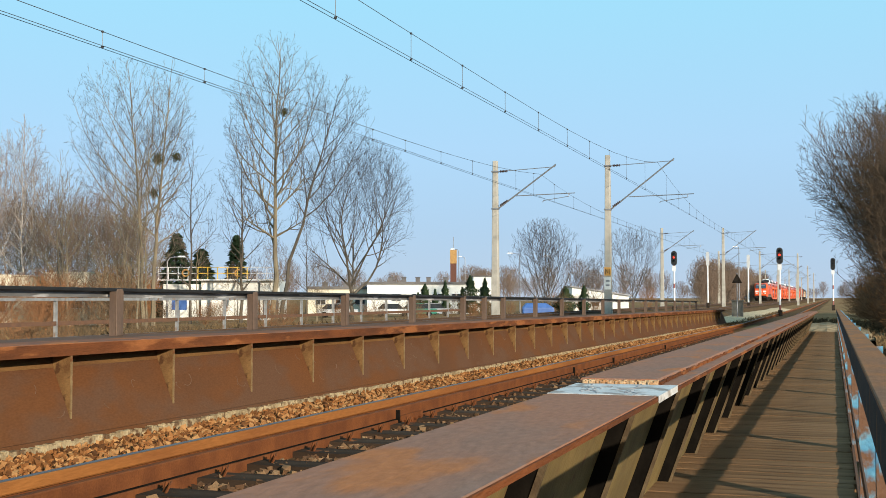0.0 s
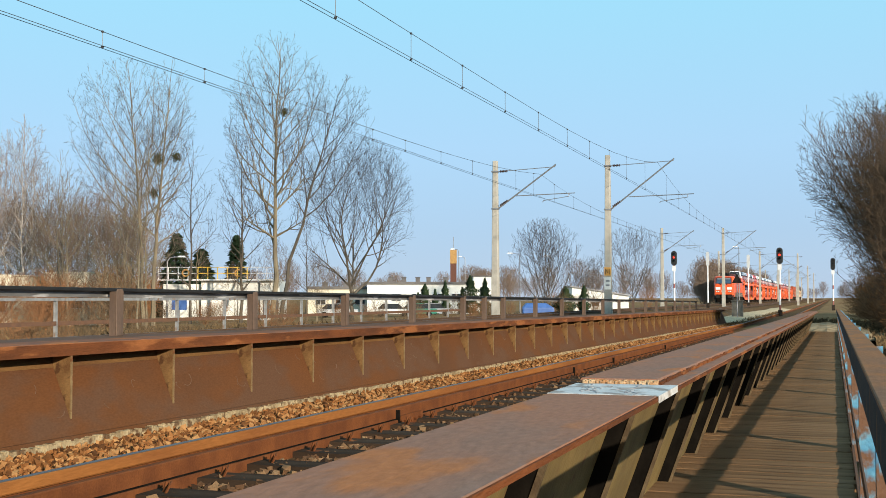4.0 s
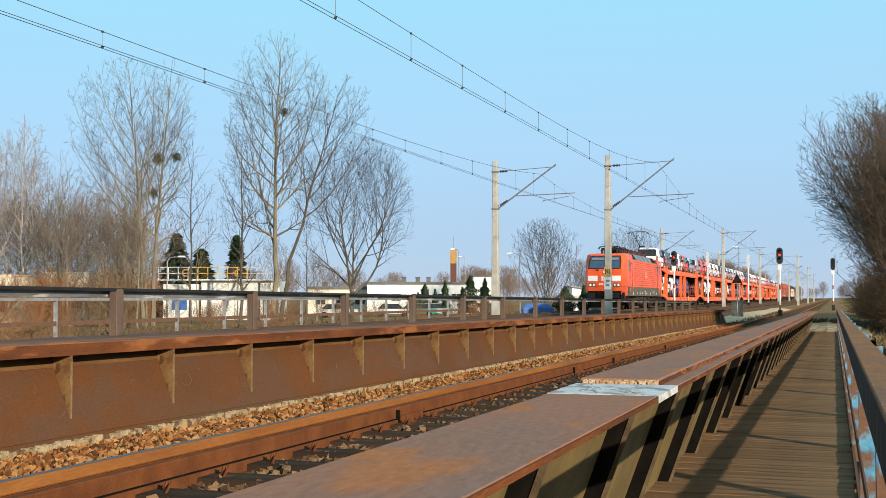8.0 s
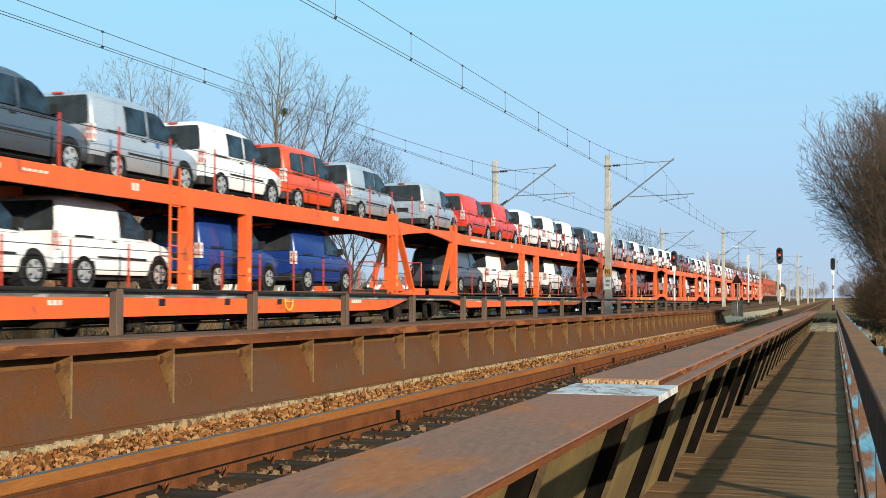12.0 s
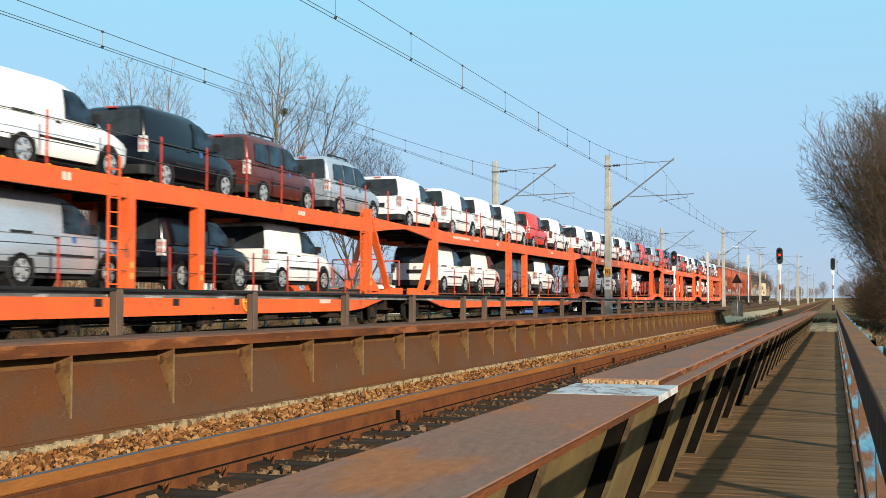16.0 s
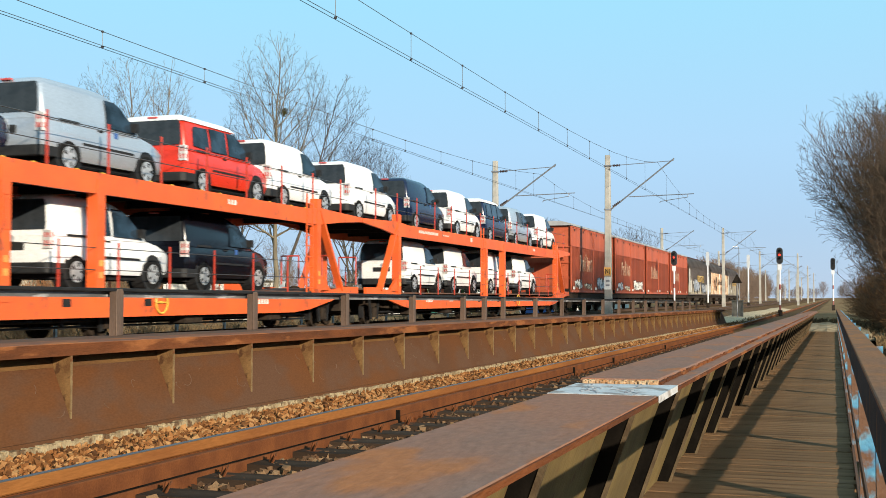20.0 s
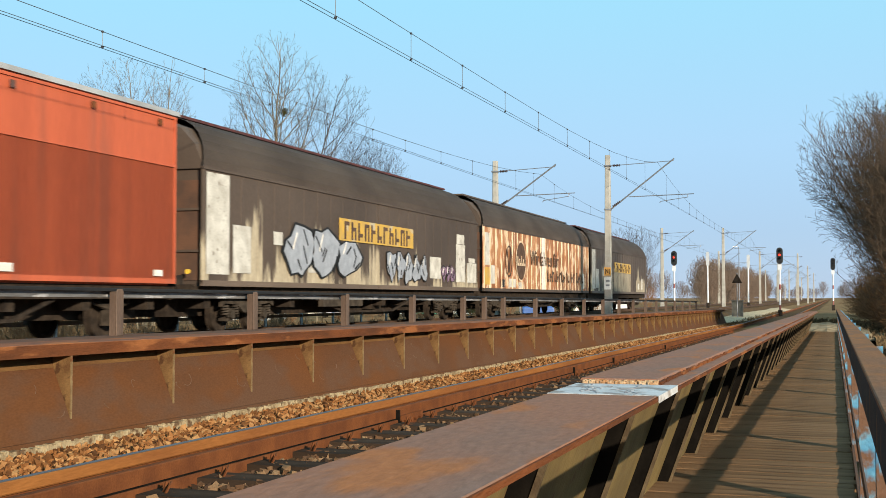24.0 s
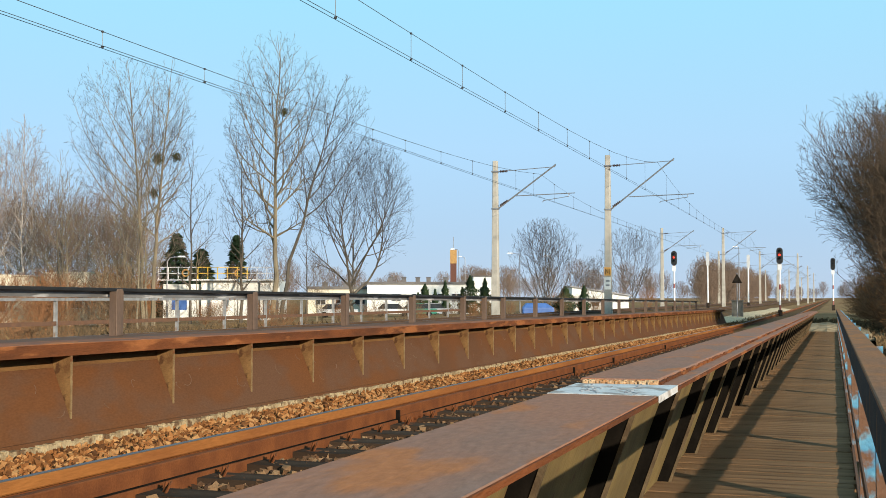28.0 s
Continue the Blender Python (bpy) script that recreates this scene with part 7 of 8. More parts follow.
# ---- double-deck car wagons ----
UNIT, FIRST = 31.33, 18.71
UPPER = [
    "white:2.3:1 slate:7.5:1 silver:12.0:1 white:16.65:1 orange:21.2:1 silver:26.05:1",
    "silver:1.9:0 red:7.0:0 red:11.8:0 white:16.8:0 white:21.9:0 white:26.7:0",
    "slate:1.5:1 white:6.3:0 silver:11.2:1 silver:16.2:1 white:21.3:0 silver:26.3:2",
    "white:0.9:0 white:6.3:0 white:11.3:0 black:16.4:0 brown:21.4:4 silver:26.7:4",
    "white:1.8:0 white:7.0:0 white:11.5:0 white:15.9:0 red:20.7:0 white:25.9:0",
    "white:1.8:0 white:7.0:0 white:11.9:0 white:17.1:0 silver:22.0:0 red:26.5:0",
    "silver:1.7:0 red:6.7:0 navy:11.4:1 silver:16.8:0 red:22.2:3 white:26.7:0",
    "white:1.0:0 navy:6.6:0 white:11.7:0 navy:16.6:3 silver:21.2:1 white:26.5:0"]
LOWER = [
    "white:6.4:0 white:10.9:0 blue:16.5:0 blue:21.9:0", "slate:5.7:0 white:10.8:0 white:16.5:0 white:22.1:0", "white:6.0:0 white:11.0:0 brown:17.2:0 black:22.0:0",
    "silver:6.1:0 silver:11.3:0 black:17.2:0 white:22.6:0", "white:5.9:0 white:10.9:0 slate:17.0:0 white:22.3:0", "white:5.5:0 white:10.8:0 slate:16.3:0 white:21.9:0",
    "brown:6.6:1 black:11.4:0 white:17.1:1 black:22.3:0", "white:6.4:0 white:11.2:0 white:16.7:0 white:21.9:0"]
small_wheel = wheel_mesh(0.40, "wheel")


def car_wagon():
    t = thing("car_wagon", None, "orange-red double-deck car transport wagon carrying new vans", "railway wagon", "car transport wagons of the train")
    n = lambda name, bm, m=WAGON_ORANGE, p=t, lab="": part(name, bm, m, p, lab)
    U = UNIT
    for s in (-1, 1):
        x0, x1 = s * 1.40, s * 1.50
        # lower sill: deep in the middle, raised over the end axles
        bm = B()
        loft(bm, [[(x0, y, a), (x1, y, a), (x1, y, b), (x0, y, b)] for y, a, b in ((0.35, 0.98, 1.22), (1.4, 0.95, 1.22), (3.9, 0.56, 0.96), (5.0, 0.48, 0.92), (U - 5.0, 0.48, 0.92), (U - 3.9, 0.56, 0.96), (U - 1.4, 0.95, 1.22), (U - 0.35, 0.98, 1.22))])
        n("sill", bm, lab="deep orange lower side sill")
        bm = B()
        loft(bm, [[(x0, y, a), (x1, y, a), (x1, y, b), (x0, y, b)] for y, a, b in ((0.03, 3.28, 3.42), (1.8, 3.16, 3.46), (3.3, 3.01, 3.50), (4.2, 3.0, 3.43), (U - 4.2, 3.0, 3.43), (U - 3.3, 3.01, 3.50), (U - 1.8, 3.16, 3.46), (U - 0.03, 3.28, 3.42))])
        n("upper_beam", bm, lab="long orange upper deck beam")
        for y, w in ((3.38, 0.26), (14.2, 0.28), (17.14, 0.28), (U - 3.38, 0.26)):
            bm = B()
            top = 3.75 if y in (3.38, U - 3.38) else 3.3
            box(bm, s * 1.36 - 0.09, s * 1.515 + 0.0, y - w / 2, y + w / 2, 0.8, top) if s > 0 else box(bm, -1.515, -1.27, y - w / 2, y + w / 2, 0.8, top)
            bevel(bm, 0.015)
            post = n("post", bm)
            if s < 0:
                continue
            bm = B()
            comb = [(y - 0.09, 2.12)]
            for k in range(10):
                comb += [(y + 0.05, 2.12 + 0.07 * k), (y + 0.05, 2.155 + 0.07 * k), (y - 0.07, 2.155 + 0.07 * k), (y - 0.07, 2.19 + 0.07 * k)]
            loft(bm, [[(x, a, b) for a, b in comb[:-1] + [(y - 0.09, 2.785)]] for x in (1.5155, 1.530)])
            n("rack", bm, p=post, lab="toothed rack for the deck")
            for z in (1.28, 1.52):
                bm = B()
                box(bm, 1.516, 1.526, y - 0.05, y + 0.07, z, z + 0.13)
                n("reflector", bm, ORANGE_SIGN, post, "small amber reflector")
        for y, e in ((3.38, -1), (U - 3.38, 1)):
            bm = B()
            strip(bm, (s * 1.44, y + e * 0.1, 3.45), (s * 1.44, y + e * 1.75, 1.12), 0.10, 0.20, (1, 0, 0))
            n("diagonal_strut", bm)
            bm = B()
            loft(bm, [[(s * 1.39, y + e * 0.15, z0), (s * 1.49, y + e * 0.15, z0), (s * 1.49, y + e * w0, z0), (s * 1.39, y + e * w0, z0)] for z0, w0 in ((1.1, 0.95), (1.55, 0.2))])
            n("gusset", bm)
        # ladders
        for y in (13.55, U - 4.0):
            bm = B()
            for d in (-0.2, 0.2):
                box(bm, s * 1.5 - 0.02, s * 1.5 + 0.02, y + d - 0.02, y + d + 0.02, 0.95, 3.85)
            for k in range(9):
                box(bm, s * 1.5 - 0.015, s * 1.5 + 0.015, y - 0.19, y + 0.19, 1.15 + 0.3 * k, 1.18 + 0.3 * k)
            n("ladder", bm)
    # decks; the upper one coloured near-black for the shade beneath it
    for z, nm in ((3.34, "upper_deck"), (1.02, "lower_deck")):
        bm = B()
        y0, y1 = (0.05, U - 0.05) if z > 3 else (0.4, U - 0.4)
        loft(bm, [[(-1.395, y, zz), (1.395, y, zz), (1.395, y, zz + 0.05), (-1.395, y, zz + 0.05)] for y, zz in ((y0, z + (0.0 if z > 3 else 0.12)), (4.0, z), (U - 4.0, z), (y1, z + (0.0 if z > 3 else 0.12)))])
        n(nm, bm, GRIME_SHADE if z > 3 else DECK)
    # black beams carry on the painted shade below the upper deck
    for k in range(14):
        bm = B()
        y = 1.5 + 2.1 * k
        box(bm, -1.38, 1.38, y - 0.05, y + 0.05, 3.15, 3.355)
        n("cross_beam", bm, BLACK)
    for y in (6.5, 10.5, 20.5, 24.5):
        bm = B()
        box(bm, -1.30, 1.30, y - 0.06, y + 0.06, 0.62, 1.015)
        n("floor_beam", bm, GRIME_SHADE)
    bm = B()
    bar(bm, [(-0.25, 0.45), (0.25, 0.45), (0.25, 0.95), (-0.25, 0.95)], 1.0, U - 1.0)
    n("centre_sill", bm, GRIME_SHADE)
    for y in (7.5, 11.0, 19.5, 23.0):
        bm = B()
        box(bm, -1.1, -0.5, y, y + 1.1, 0.38, 0.80)
        bevel(bm, 0.03)
        n("brake_box", bm, GRIME_SHADE)
        bm = B()
        box(bm, 0.5, 1.1, y + 0.3, y + 1.2, 0.40, 0.80)
        bevel(bm, 0.03)
        n("air_tank", bm, GRIME_SHADE)
    for y in (2.1, 12.7, 18.1, U - 2.1):
        axle(t, y, 0.40, small_wheel)
    for e in (0, 1):
        yy = (lambda y: y) if e == 0 else (lambda y: U - y)
        for s in (-0.875, 0.875):
            bm = B()
            tube(bm, (s, yy(0.45), 1.05), (s, yy(0.10), 1.05), 0.11, 10)
            tube(bm, (s, yy(0.10), 1.05), (s, yy(0.02), 1.05), 0.22, 12)
            n("buffer", bm, GRIME_SHADE)
        for half in (0, 3):
          bm = B()
          for a, b in (((-0.9, 0.9, 1.3), (-0.9, 0.9, 2.2)), ((-0.9, 0.9, 2.2), (-0.3, 0.9, 2.2)), ((-0.3, 0.9, 2.2), (-0.3, 0.9, 1.3)), ((0.3, 0.9, 1.3), (0.3, 0.9, 2.2)), ((0.3, 0.9, 2.2), (0.9, 0.9, 2.2)), ((0.9, 0.9, 2.2), (0.9, 0.9, 1.3)))[half:half + 3]:
            tube(bm, (a[0], yy(a[1]), a[2]), (b[0], yy(b[1]), b[2]), 0.025)
          n("end_handrail", bm, STANCHION)
    # stanchions with wires on both decks
    sm = B()
    box(sm, -0.016, 0.016, -0.020, 0.020, 0, 1.04)
    sm = mesh_of(sm, "stanchion", STANCHION)
    for s in (-1, 1):
        for k in range(15):
            y = 1.2 + 2.03 * k
            piece("stanchion", sm, t, (s * 1.47, y, 3.44))
            if 3.8 < y < U - 3.8:
                piece("stanchion", sm, t, (s * 1.47, y + 0.4, 0.99))
        for z, e in ((3.88, 1.2), (4.34, 1.2), (1.45, 4.0), (1.90, 4.0)):
            bm = B()
            tube(bm, (s * 1.49, e, z), (s * 1.49, U - e, z), 0.010, 4)
            n("wire", bm, WIRE)
        # brake rigging and hangers under the floor
        bm = B()
        for z, r in ((0.28, 0.028), (0.40, 0.036)):
            tube(bm, (s * 0.92, 3.0, z), (s * 0.92, U - 3.0, z), r, 6)
        for k in range(12):
            y = 4.2 + 2.08 * k
            box(bm, s * 0.92 - 0.03, s * 0.92 + 0.03, y - 0.05, y + 0.05, 0.24, 0.62)
        n("brake_rod", bm, BLACK, lab="dark brake rods below the floor")
        if s < 0:
            continue
        for y in (5.2, 9.4, 21.2, 25.4):
            bm = B()
            box(bm, s * 1.16 - 0.16, s * 1.16 + 0.16, y - 0.40, y + 0.40, 0.30, 0.66)
            box(bm, s * 1.16 - 0.05, s * 1.16 + 0.05, y - 0.30, y - 0.24, 0.66, 1.0)
            box(bm, s * 1.16 - 0.05, s * 1.16 + 0.05, y + 0.24, y + 0.30, 0.66, 1.0)
            bevel(bm, 0.02)
            n("gear_box", bm, GRIME_SHADE)
        for y in (2.1, 12.7, 18.1, U - 2.1):
            bm = B()
            for d in (-0.42, 0.42):
                strip(bm, (s * 1.06, y + d, 0.92), (s * 1.06, y + d * 0.62, 0.18), 0.06, 0.10, (0, 1, 0))
                box(bm, s * 0.80 - 0.07, s * 0.80 + 0.07, y + d * 1.18 - 0.05, y + d * 1.18 + 0.05, 0.22, 0.60)
            n("axle_guard", bm, BLACK)
    # markings and fittings on the outer face
    for s in (1,):
        for y, w, z, h in ((5.4, 2.3, 3.22, 0.10), (8.2, 0.9, 3.24, 0.05), (11.8, 0.35, 3.18, 0.16), (22.5, 0.5, 3.2, 0.12), (6.2, 0.8, 0.72, 0.12), (9.0, 0.5, 0.74, 0.10), (24.0, 0.8, 0.72, 0.12)):
            bm = B()
            comb = [(y, z)]
            for i in reversed(range(max(int(w / 0.16), 1))):
                a = y + i * 0.16
                comb += [(a + 0.10, z + h * 0.12), (a + 0.10, z + h), (a, z + h), (a, z + h * 0.12)]
            comb.insert(1, (comb[1][0], z))
            loft(bm, [[(x, a, b) for a, b in comb] for x in (1.5005, 1.504)])
            n("lettering_bar", bm, LETTER_WHITE)
        for y in (12.9, 15.9, 18.8):
            bm = B()
            box(bm, s * 1.502 - 0.003, s * 1.502 + 0.003, y, y + 0.28, 0.70, 0.86)
            n("slot", bm, BLACK)
        bm = B()
        for i in range(16):
            a0, a1 = 2 * math.pi * i / 16, 2 * math.pi * (i + 1) / 16
            tube(bm, (s * 1.56, 19.4 + 0.24 * math.cos(a0), 0.78 + 0.24 * math.sin(a0)), (s * 1.56, 19.4 + 0.24 * math.cos(a1), 0.78 + 0.24 * math.sin(a1)), 0.02, 5)
        tube(bm, (s * 1.56, 19.16, 0.78), (s * 1.56, 19.64, 0.78), 0.015, 5)
        tube(bm, (s * 1.50, 19.4, 0.78), (s * 1.56, 19.4, 0.78), 0.03, 6)
        n("brake_wheel", bm, YELLOW, lab="yellow brake handwheel")
        bm = B()
        for k in range(6):
            for d in (0.35, 1.25, 3.05, 3.95):
                y = 1.3 + 4.95 * k + d
                strip(bm, (s * 1.12, y, 3.415), (s * 1.36, y + 0.06, 3.45), 0.10, 0.05)
        n("wheel_chock", bm, YELLOW, lab="pale yellow wheel straps on the deck")
    return t


wagon0 = car_wagon()
for k in range(8):
    w = wagon0 if k == 0 else copy_thing(wagon0, Matrix.Identity(4))
    on_train(w, FIRST + UNIT * k)
    for row, z, deck in ((UPPER[k], 3.395, 1), (LOWER[k], 1.075, 0)):
        for word in row.split():
            colour, y, kind = word.split(":")
            on_train(van(colour, int(kind), deck), FIRST + UNIT * k + float(y) - 0.86, z)

# ---- covered goods wagons at the train's end ----
def covered_frame(t, L, axles, r, sm):
    bm = B()
    for s in (-1, 1):
        bar(bm, [(s * 1.25 - 0.08, 0.86), (s * 1.25 + 0.08, 0.86), (s * 1.25 + 0.08, 1.16), (s * 1.25 - 0.08, 1.16)], 0.35, L - 0.35)
    box(bm, -1.3, 1.3, 0.33, 0.5, 0.86, 1.2)
    box(bm, -1.3, 1.3, L - 0.5, L - 0.33, 0.86, 1.2)
    box(bm, -0.45, 0.45, 0.6, L - 0.6, 0.42, 1.1)
    for k in range(int(L / 2.4)):
        box(bm, -1.15, 1.15, 1.2 + 2.4 * k, 1.5 + 2.4 * k, 0.62, 1.1)
    part("underframe", bm, GRIME_SHADE, t)
    for y in axles:
        axle(t, y, r, sm, len(axles) == 2, DUST)
    if len(axles) == 4:
        for a, b in (axles[:2], axles[2:]):
            for s in (-1, 1):
                c = (a + b) / 2
                bm = B()
                side = [(a - 0.55, 0.66), (a - 0.30, 0.74), (a + 0.32, 0.70), (c - 0.25, 0.50), (c + 0.25, 0.50), (b - 0.32, 0.70), (b + 0.30, 0.74), (b + 0.55, 0.66), (b + 0.55, 0.82), (b, 0.92), (c, 0.80), (a, 0.92), (a - 0.55, 0.82)]
                loft(bm, [[(x, y, z) for y, z in side] for x in (s * 1.08, s * 1.16)])
                bogie = part("bogie_frame", bm, DUST, t, "dusty cast bogie side frame")
                if s < 0:
                    continue
                for y in (a - 0.26, a + 0.26, b - 0.26, b + 0.26):
                    bm = B()
                    coil(bm, s * 1.10, y, 0.42, 0.68, 0.085)
                    part("coil_spring", bm, DUST, bogie)
                for y in (a, b):
                    bm = B()
                    tube(bm, (s * 1.10, y, r), (s * 1.19, y, r), 0.12, 10)
                    part("axle_cover", bm, DUST, bogie)
        for s in (-1, 1):
            bm = B()
            box(bm, s * 1.30 - 0.10, s * 1.30 + 0.06, L * 0.33, L * 0.46, 0.62, 0.855)
            bevel(bm, 0.02)
            part("side_locker", bm, DUST, t, "long dusty equipment locker")
    for s in (-1, 1):
        bm = B()
        ys = [L * f for f in (0.32, 0.41, 0.5, 0.59, 0.68)]
        for a, b in zip(ys, ys[1:]):
            strip(bm, (s * 1.2, a, 0.86 if a in (ys[0],) else 0.45), (s * 1.2, b, 0.86 if b == ys[-1] else 0.45), 0.06, 0.07)
        for y in ys[1:-1]:
            strip(bm, (s * 1.2, y, 0.45), (s * 1.2, y, 0.88), 0.05, 0.05)
        part("truss", bm, GRIME_SHADE, t)
        for e in (0, 1):
            yy = (lambda y: y) if e == 0 else (lambda y: L - y)
            bm = B()
            tube(bm, (s * 0.875, yy(0.36), 1.05), (s * 0.875, yy(0.08), 1.05), 0.10, 10)
            tube(bm, (s * 0.875, yy(0.08), 1.05), (s * 0.875, yy(0.01), 1.05), 0.22, 14)
            part("buffer", bm, GRIME_SHADE, t)
    for y in (L * 0.42, L * 0.55):
        bm = B()
        box(bm, -0.8, 0.8, y, y + 0.9, 0.5, 0.86)
        bevel(bm, 0.04)
        part("brake_box", bm, GRIME_SHADE, t)


def end_ladder(t, L, m, xs=1.1, top=3.6):
    for e in (0, 1):
        yy = (lambda y: y) if e == 0 else (lambda y: L - y)
        bm = B()
        for d in (-0.2, 0.2):
            strip(bm, (xs + d, yy(0.52), 1.1), (xs + d, yy(0.52), top), 0.03, 0.03)
        for k in range(8):
            strip(bm, (xs - 0.2, yy(0.52), 1.3 + 0.3 * k), (xs + 0.2, yy(0.52), 1.3 + 0.3 * k), 0.025, 0.025, (0, 1, 0))
        part("end_ladder", bm, m, t)


def red_wagon(order):
    L = 14.45
    t = thing("covered_wagon", None, "faded red sliding-wall goods wagon with small graffiti" if order < 2 else "faded red sliding-wall goods wagon with a grey roof", "railway wagon", "red covered goods wagons")
    covered_frame(t, L, (2.4, L - 2.4), 0.46, wheel_mesh(0.46))
    bm = B()
    bar(bm, [(-1.38, 1.16), (1.38, 1.16), (1.38, 5.0), (-1.38, 5.0)], 0.75, L - 0.75)
    part("body", bm, GOODS_RED, t)
    for s in (-1, 1):
        for h in (0, 1):
            y0, y1 = (0.62, L / 2 - 0.02) if h == 0 else (L / 2 + 0.02, L - 0.62)
            bm = B()
            # sliding wall panel, softly corrugated below the rail
            n = 36
            for z0, z1, amp in ((1.30, 3.84, 0.008), (3.90, 4.93, 0.0)):
                va, vb = [], []
                for i in range(n + 1):
                    y = y0 + (y1 - y0) * i / n
                    x = s * (1.475 + amp * 0.5 * math.cos(i * math.pi / 2))
                    va.append(bm.verts.new((x, y, z0)))
                    vb.append(bm.verts.new((x, y, z1)))
                for i in range(n):
                    bm.faces.new((va[i], va[i + 1], vb[i + 1], vb[i]))
            bmesh.ops.solidify(bm, geom=bm.faces[:], thickness=0.03)
            bmesh.ops.recalc_face_normals(bm, faces=bm.faces[:])
            w = part("sliding_wall", bm, GOODS_RED, t)
            bm = B()
            for z, hh in ((3.84, 0.06), (1.20, 0.11), (4.93, 0.06)):
                box(bm, s * 1.47 - 0.035, s * 1.47 + 0.035, y0, y1, z, z + hh)
            for y in (y0, y1 - 0.07):
                box(bm, s * 1.47 - 0.03, s * 1.47 + 0.03, y, y + 0.07, 1.3, 4.93)
            part("wall_frame", bm, GOODS_RED, w)
            for k in range(3):
                bm = B()
                yb = y0 + (y1 - y0) * (0.12 + 0.38 * k)
                box(bm, s * 1.51, s * 1.53, yb, yb + 0.14, 4.72, 4.86)
                part("roller", bm, RUST, w)
            bm = B()
            box(bm, s * 1.49 - 0.003, s * 1.505, y0 + 0.5, y0 + 0.95, 1.36, 1.52)
            box(bm, s * 1.49 - 0.003, s * 1.505, y1 - 0.9, y1 - 0.55, 1.36, 1.50)
            part("data_plate", bm, LETTER_WHITE, w)
        # white wordmark as plain blocks
        for i, (a, hgt) in enumerate(() if s < 0 else ((0.0, 0.72), (0.46, 0.52), (0.90, 0.66), (1.10, 0.80), (1.42, 0.66), (1.62, 0.52), (2.10, 0.56))):
            bm = B()
            w = 0.46 if i not in (2, 3, 4) else 0.16
            a, hgt = a * 1.55, hgt * 1.3
            box(bm, s * 1.502, s * 1.508, 3.0 + a, 3.0 + a + 0.11, 2.45, 2.45 + hgt)
            if w > 0.2:
                box(bm, s * 1.502, s * 1.508, 3.0 + a + 0.11, 3.0 + a + w, 2.45 + hgt - 0.11, 2.45 + hgt)
                box(bm, s * 1.502, s * 1.508, 3.0 + a + w - 0.11, 3.0 + a + w, 2.45 + (0.40 if i == 0 else 0), 2.45 + hgt - 0.11)
            part("wordmark_block", bm, LETTER_FADED, t)
    bm = B()
    bar(bm, [(-1.52, 5.02), (1.52, 5.02), (1.50, 5.13), (0.9, 5.28), (-0.9, 5.28), (-1.50, 5.13)], 0.5, L - 0.5)
    part("roof", bm, GOODS_ROOF, t, "grey metal roof")
    for e in (0, 1):
        yy = (lambda y: y) if e == 0 else (lambda y: L - y)
        bm = B()
        for x in (-1.36, -0.45, 0.45, 1.36):
            strip(bm, (x, yy(0.70), 1.16), (x, yy(0.70), 4.86), 0.09, 0.10)
        for z in (2.0, 2.9, 3.8):
            strip(bm, (-1.4, yy(0.70), z), (1.4, yy(0.70), z), 0.06, 0.07)
        part("end_frame", bm, GOODS_RED, t)
        bm = B()
        box(bm, 1.15, 1.45, min(yy(0.2), yy(0.55)), max(yy(0.2), yy(0.55)), 1.18, 1.40)
        part("coupling_box", bm, GRIME_SHADE, t)
    if order < 2:
        for s in (1,):
            scrawl(t, s, 1.503, 1.6, 3.6, 1.35, 2.0, 4, LETTER_WHITE if order == 0 else SPRAY, 31 + order)
            scrawl(t, s, 1.503, 8.4, 12.6, 1.35, 2.2, 7, SPRAY if order == 0 else LETTER_WHITE, 41 + order)
            scrawl(t, s, 1.503, 4.4, 6.6, 1.4, 1.75, 5, GOODS_CREAM, 51 + order)
    end_ladder(t, L, GOODS_RED)
    return t


def scrawl(t, s, x, y0, y1, z0, z1, n, m, seed, parts="spray_mark"):
    """Rounded spray-painted strokes on a wall."""
    rnd = random.Random(seed)
    for k in range(n):
        bm = B()
        yc = y0 + (y1 - y0) * (k + 0.5) / n
        hw, hh = (y1 - y0) / n * 0.52, (z1 - z0) * rnd.uniform(0.36, 0.5)
        zc = (z0 + z1) / 2
        pts = []
        for i in range(14):
            a = 2 * math.pi * i / 14
            q = rnd.uniform(0.75, 1.12)
            pts.append((yc + hw * q * math.cos(a) + 0.12 * math.sin(2 * a + k), zc + hh * q * math.sin(a)))
        loft(bm, [[(s * xx, y, z) for y, z in pts] for xx in (x, x + 0.004)])
        blob = part(parts, bm, m, t)
        bm = B()
        loft(bm, [[(s * xx, yc + (y - yc) * 1.16, zc + (z - zc) * 1.10) for y, z in pts] for xx in (x - 0.003, x - 0.001)])
        part("spray_outline", bm, BLACK, blob)
        bm = B()
        for j in range(4):
            ya, za = yc + hw * rnd.uniform(-0.7, 0.7), zc + hh * rnd.uniform(-0.7, 0.6)
            strip(bm, (s * (x + 0.0055), ya, za), (s * (x + 0.0055), ya + hw * rnd.uniform(-0.5, 0.5), za + hh * rnd.uniform(0.3, 0.7)), 0.003, 0.07, (0, 1, 0.2))
        part("spray_line", bm, BLACK, blob)
        bm = B()
        strip(bm, (s * (x + 0.0055), yc - hw * 0.5, zc + hh * 0.1), (s * (x + 0.0055), yc - hw * 0.2, zc + hh * 0.75), 0.003, 0.08, (0, 1, 0.2))
        part("spray_shine", bm, LETTER_WHITE, blob)


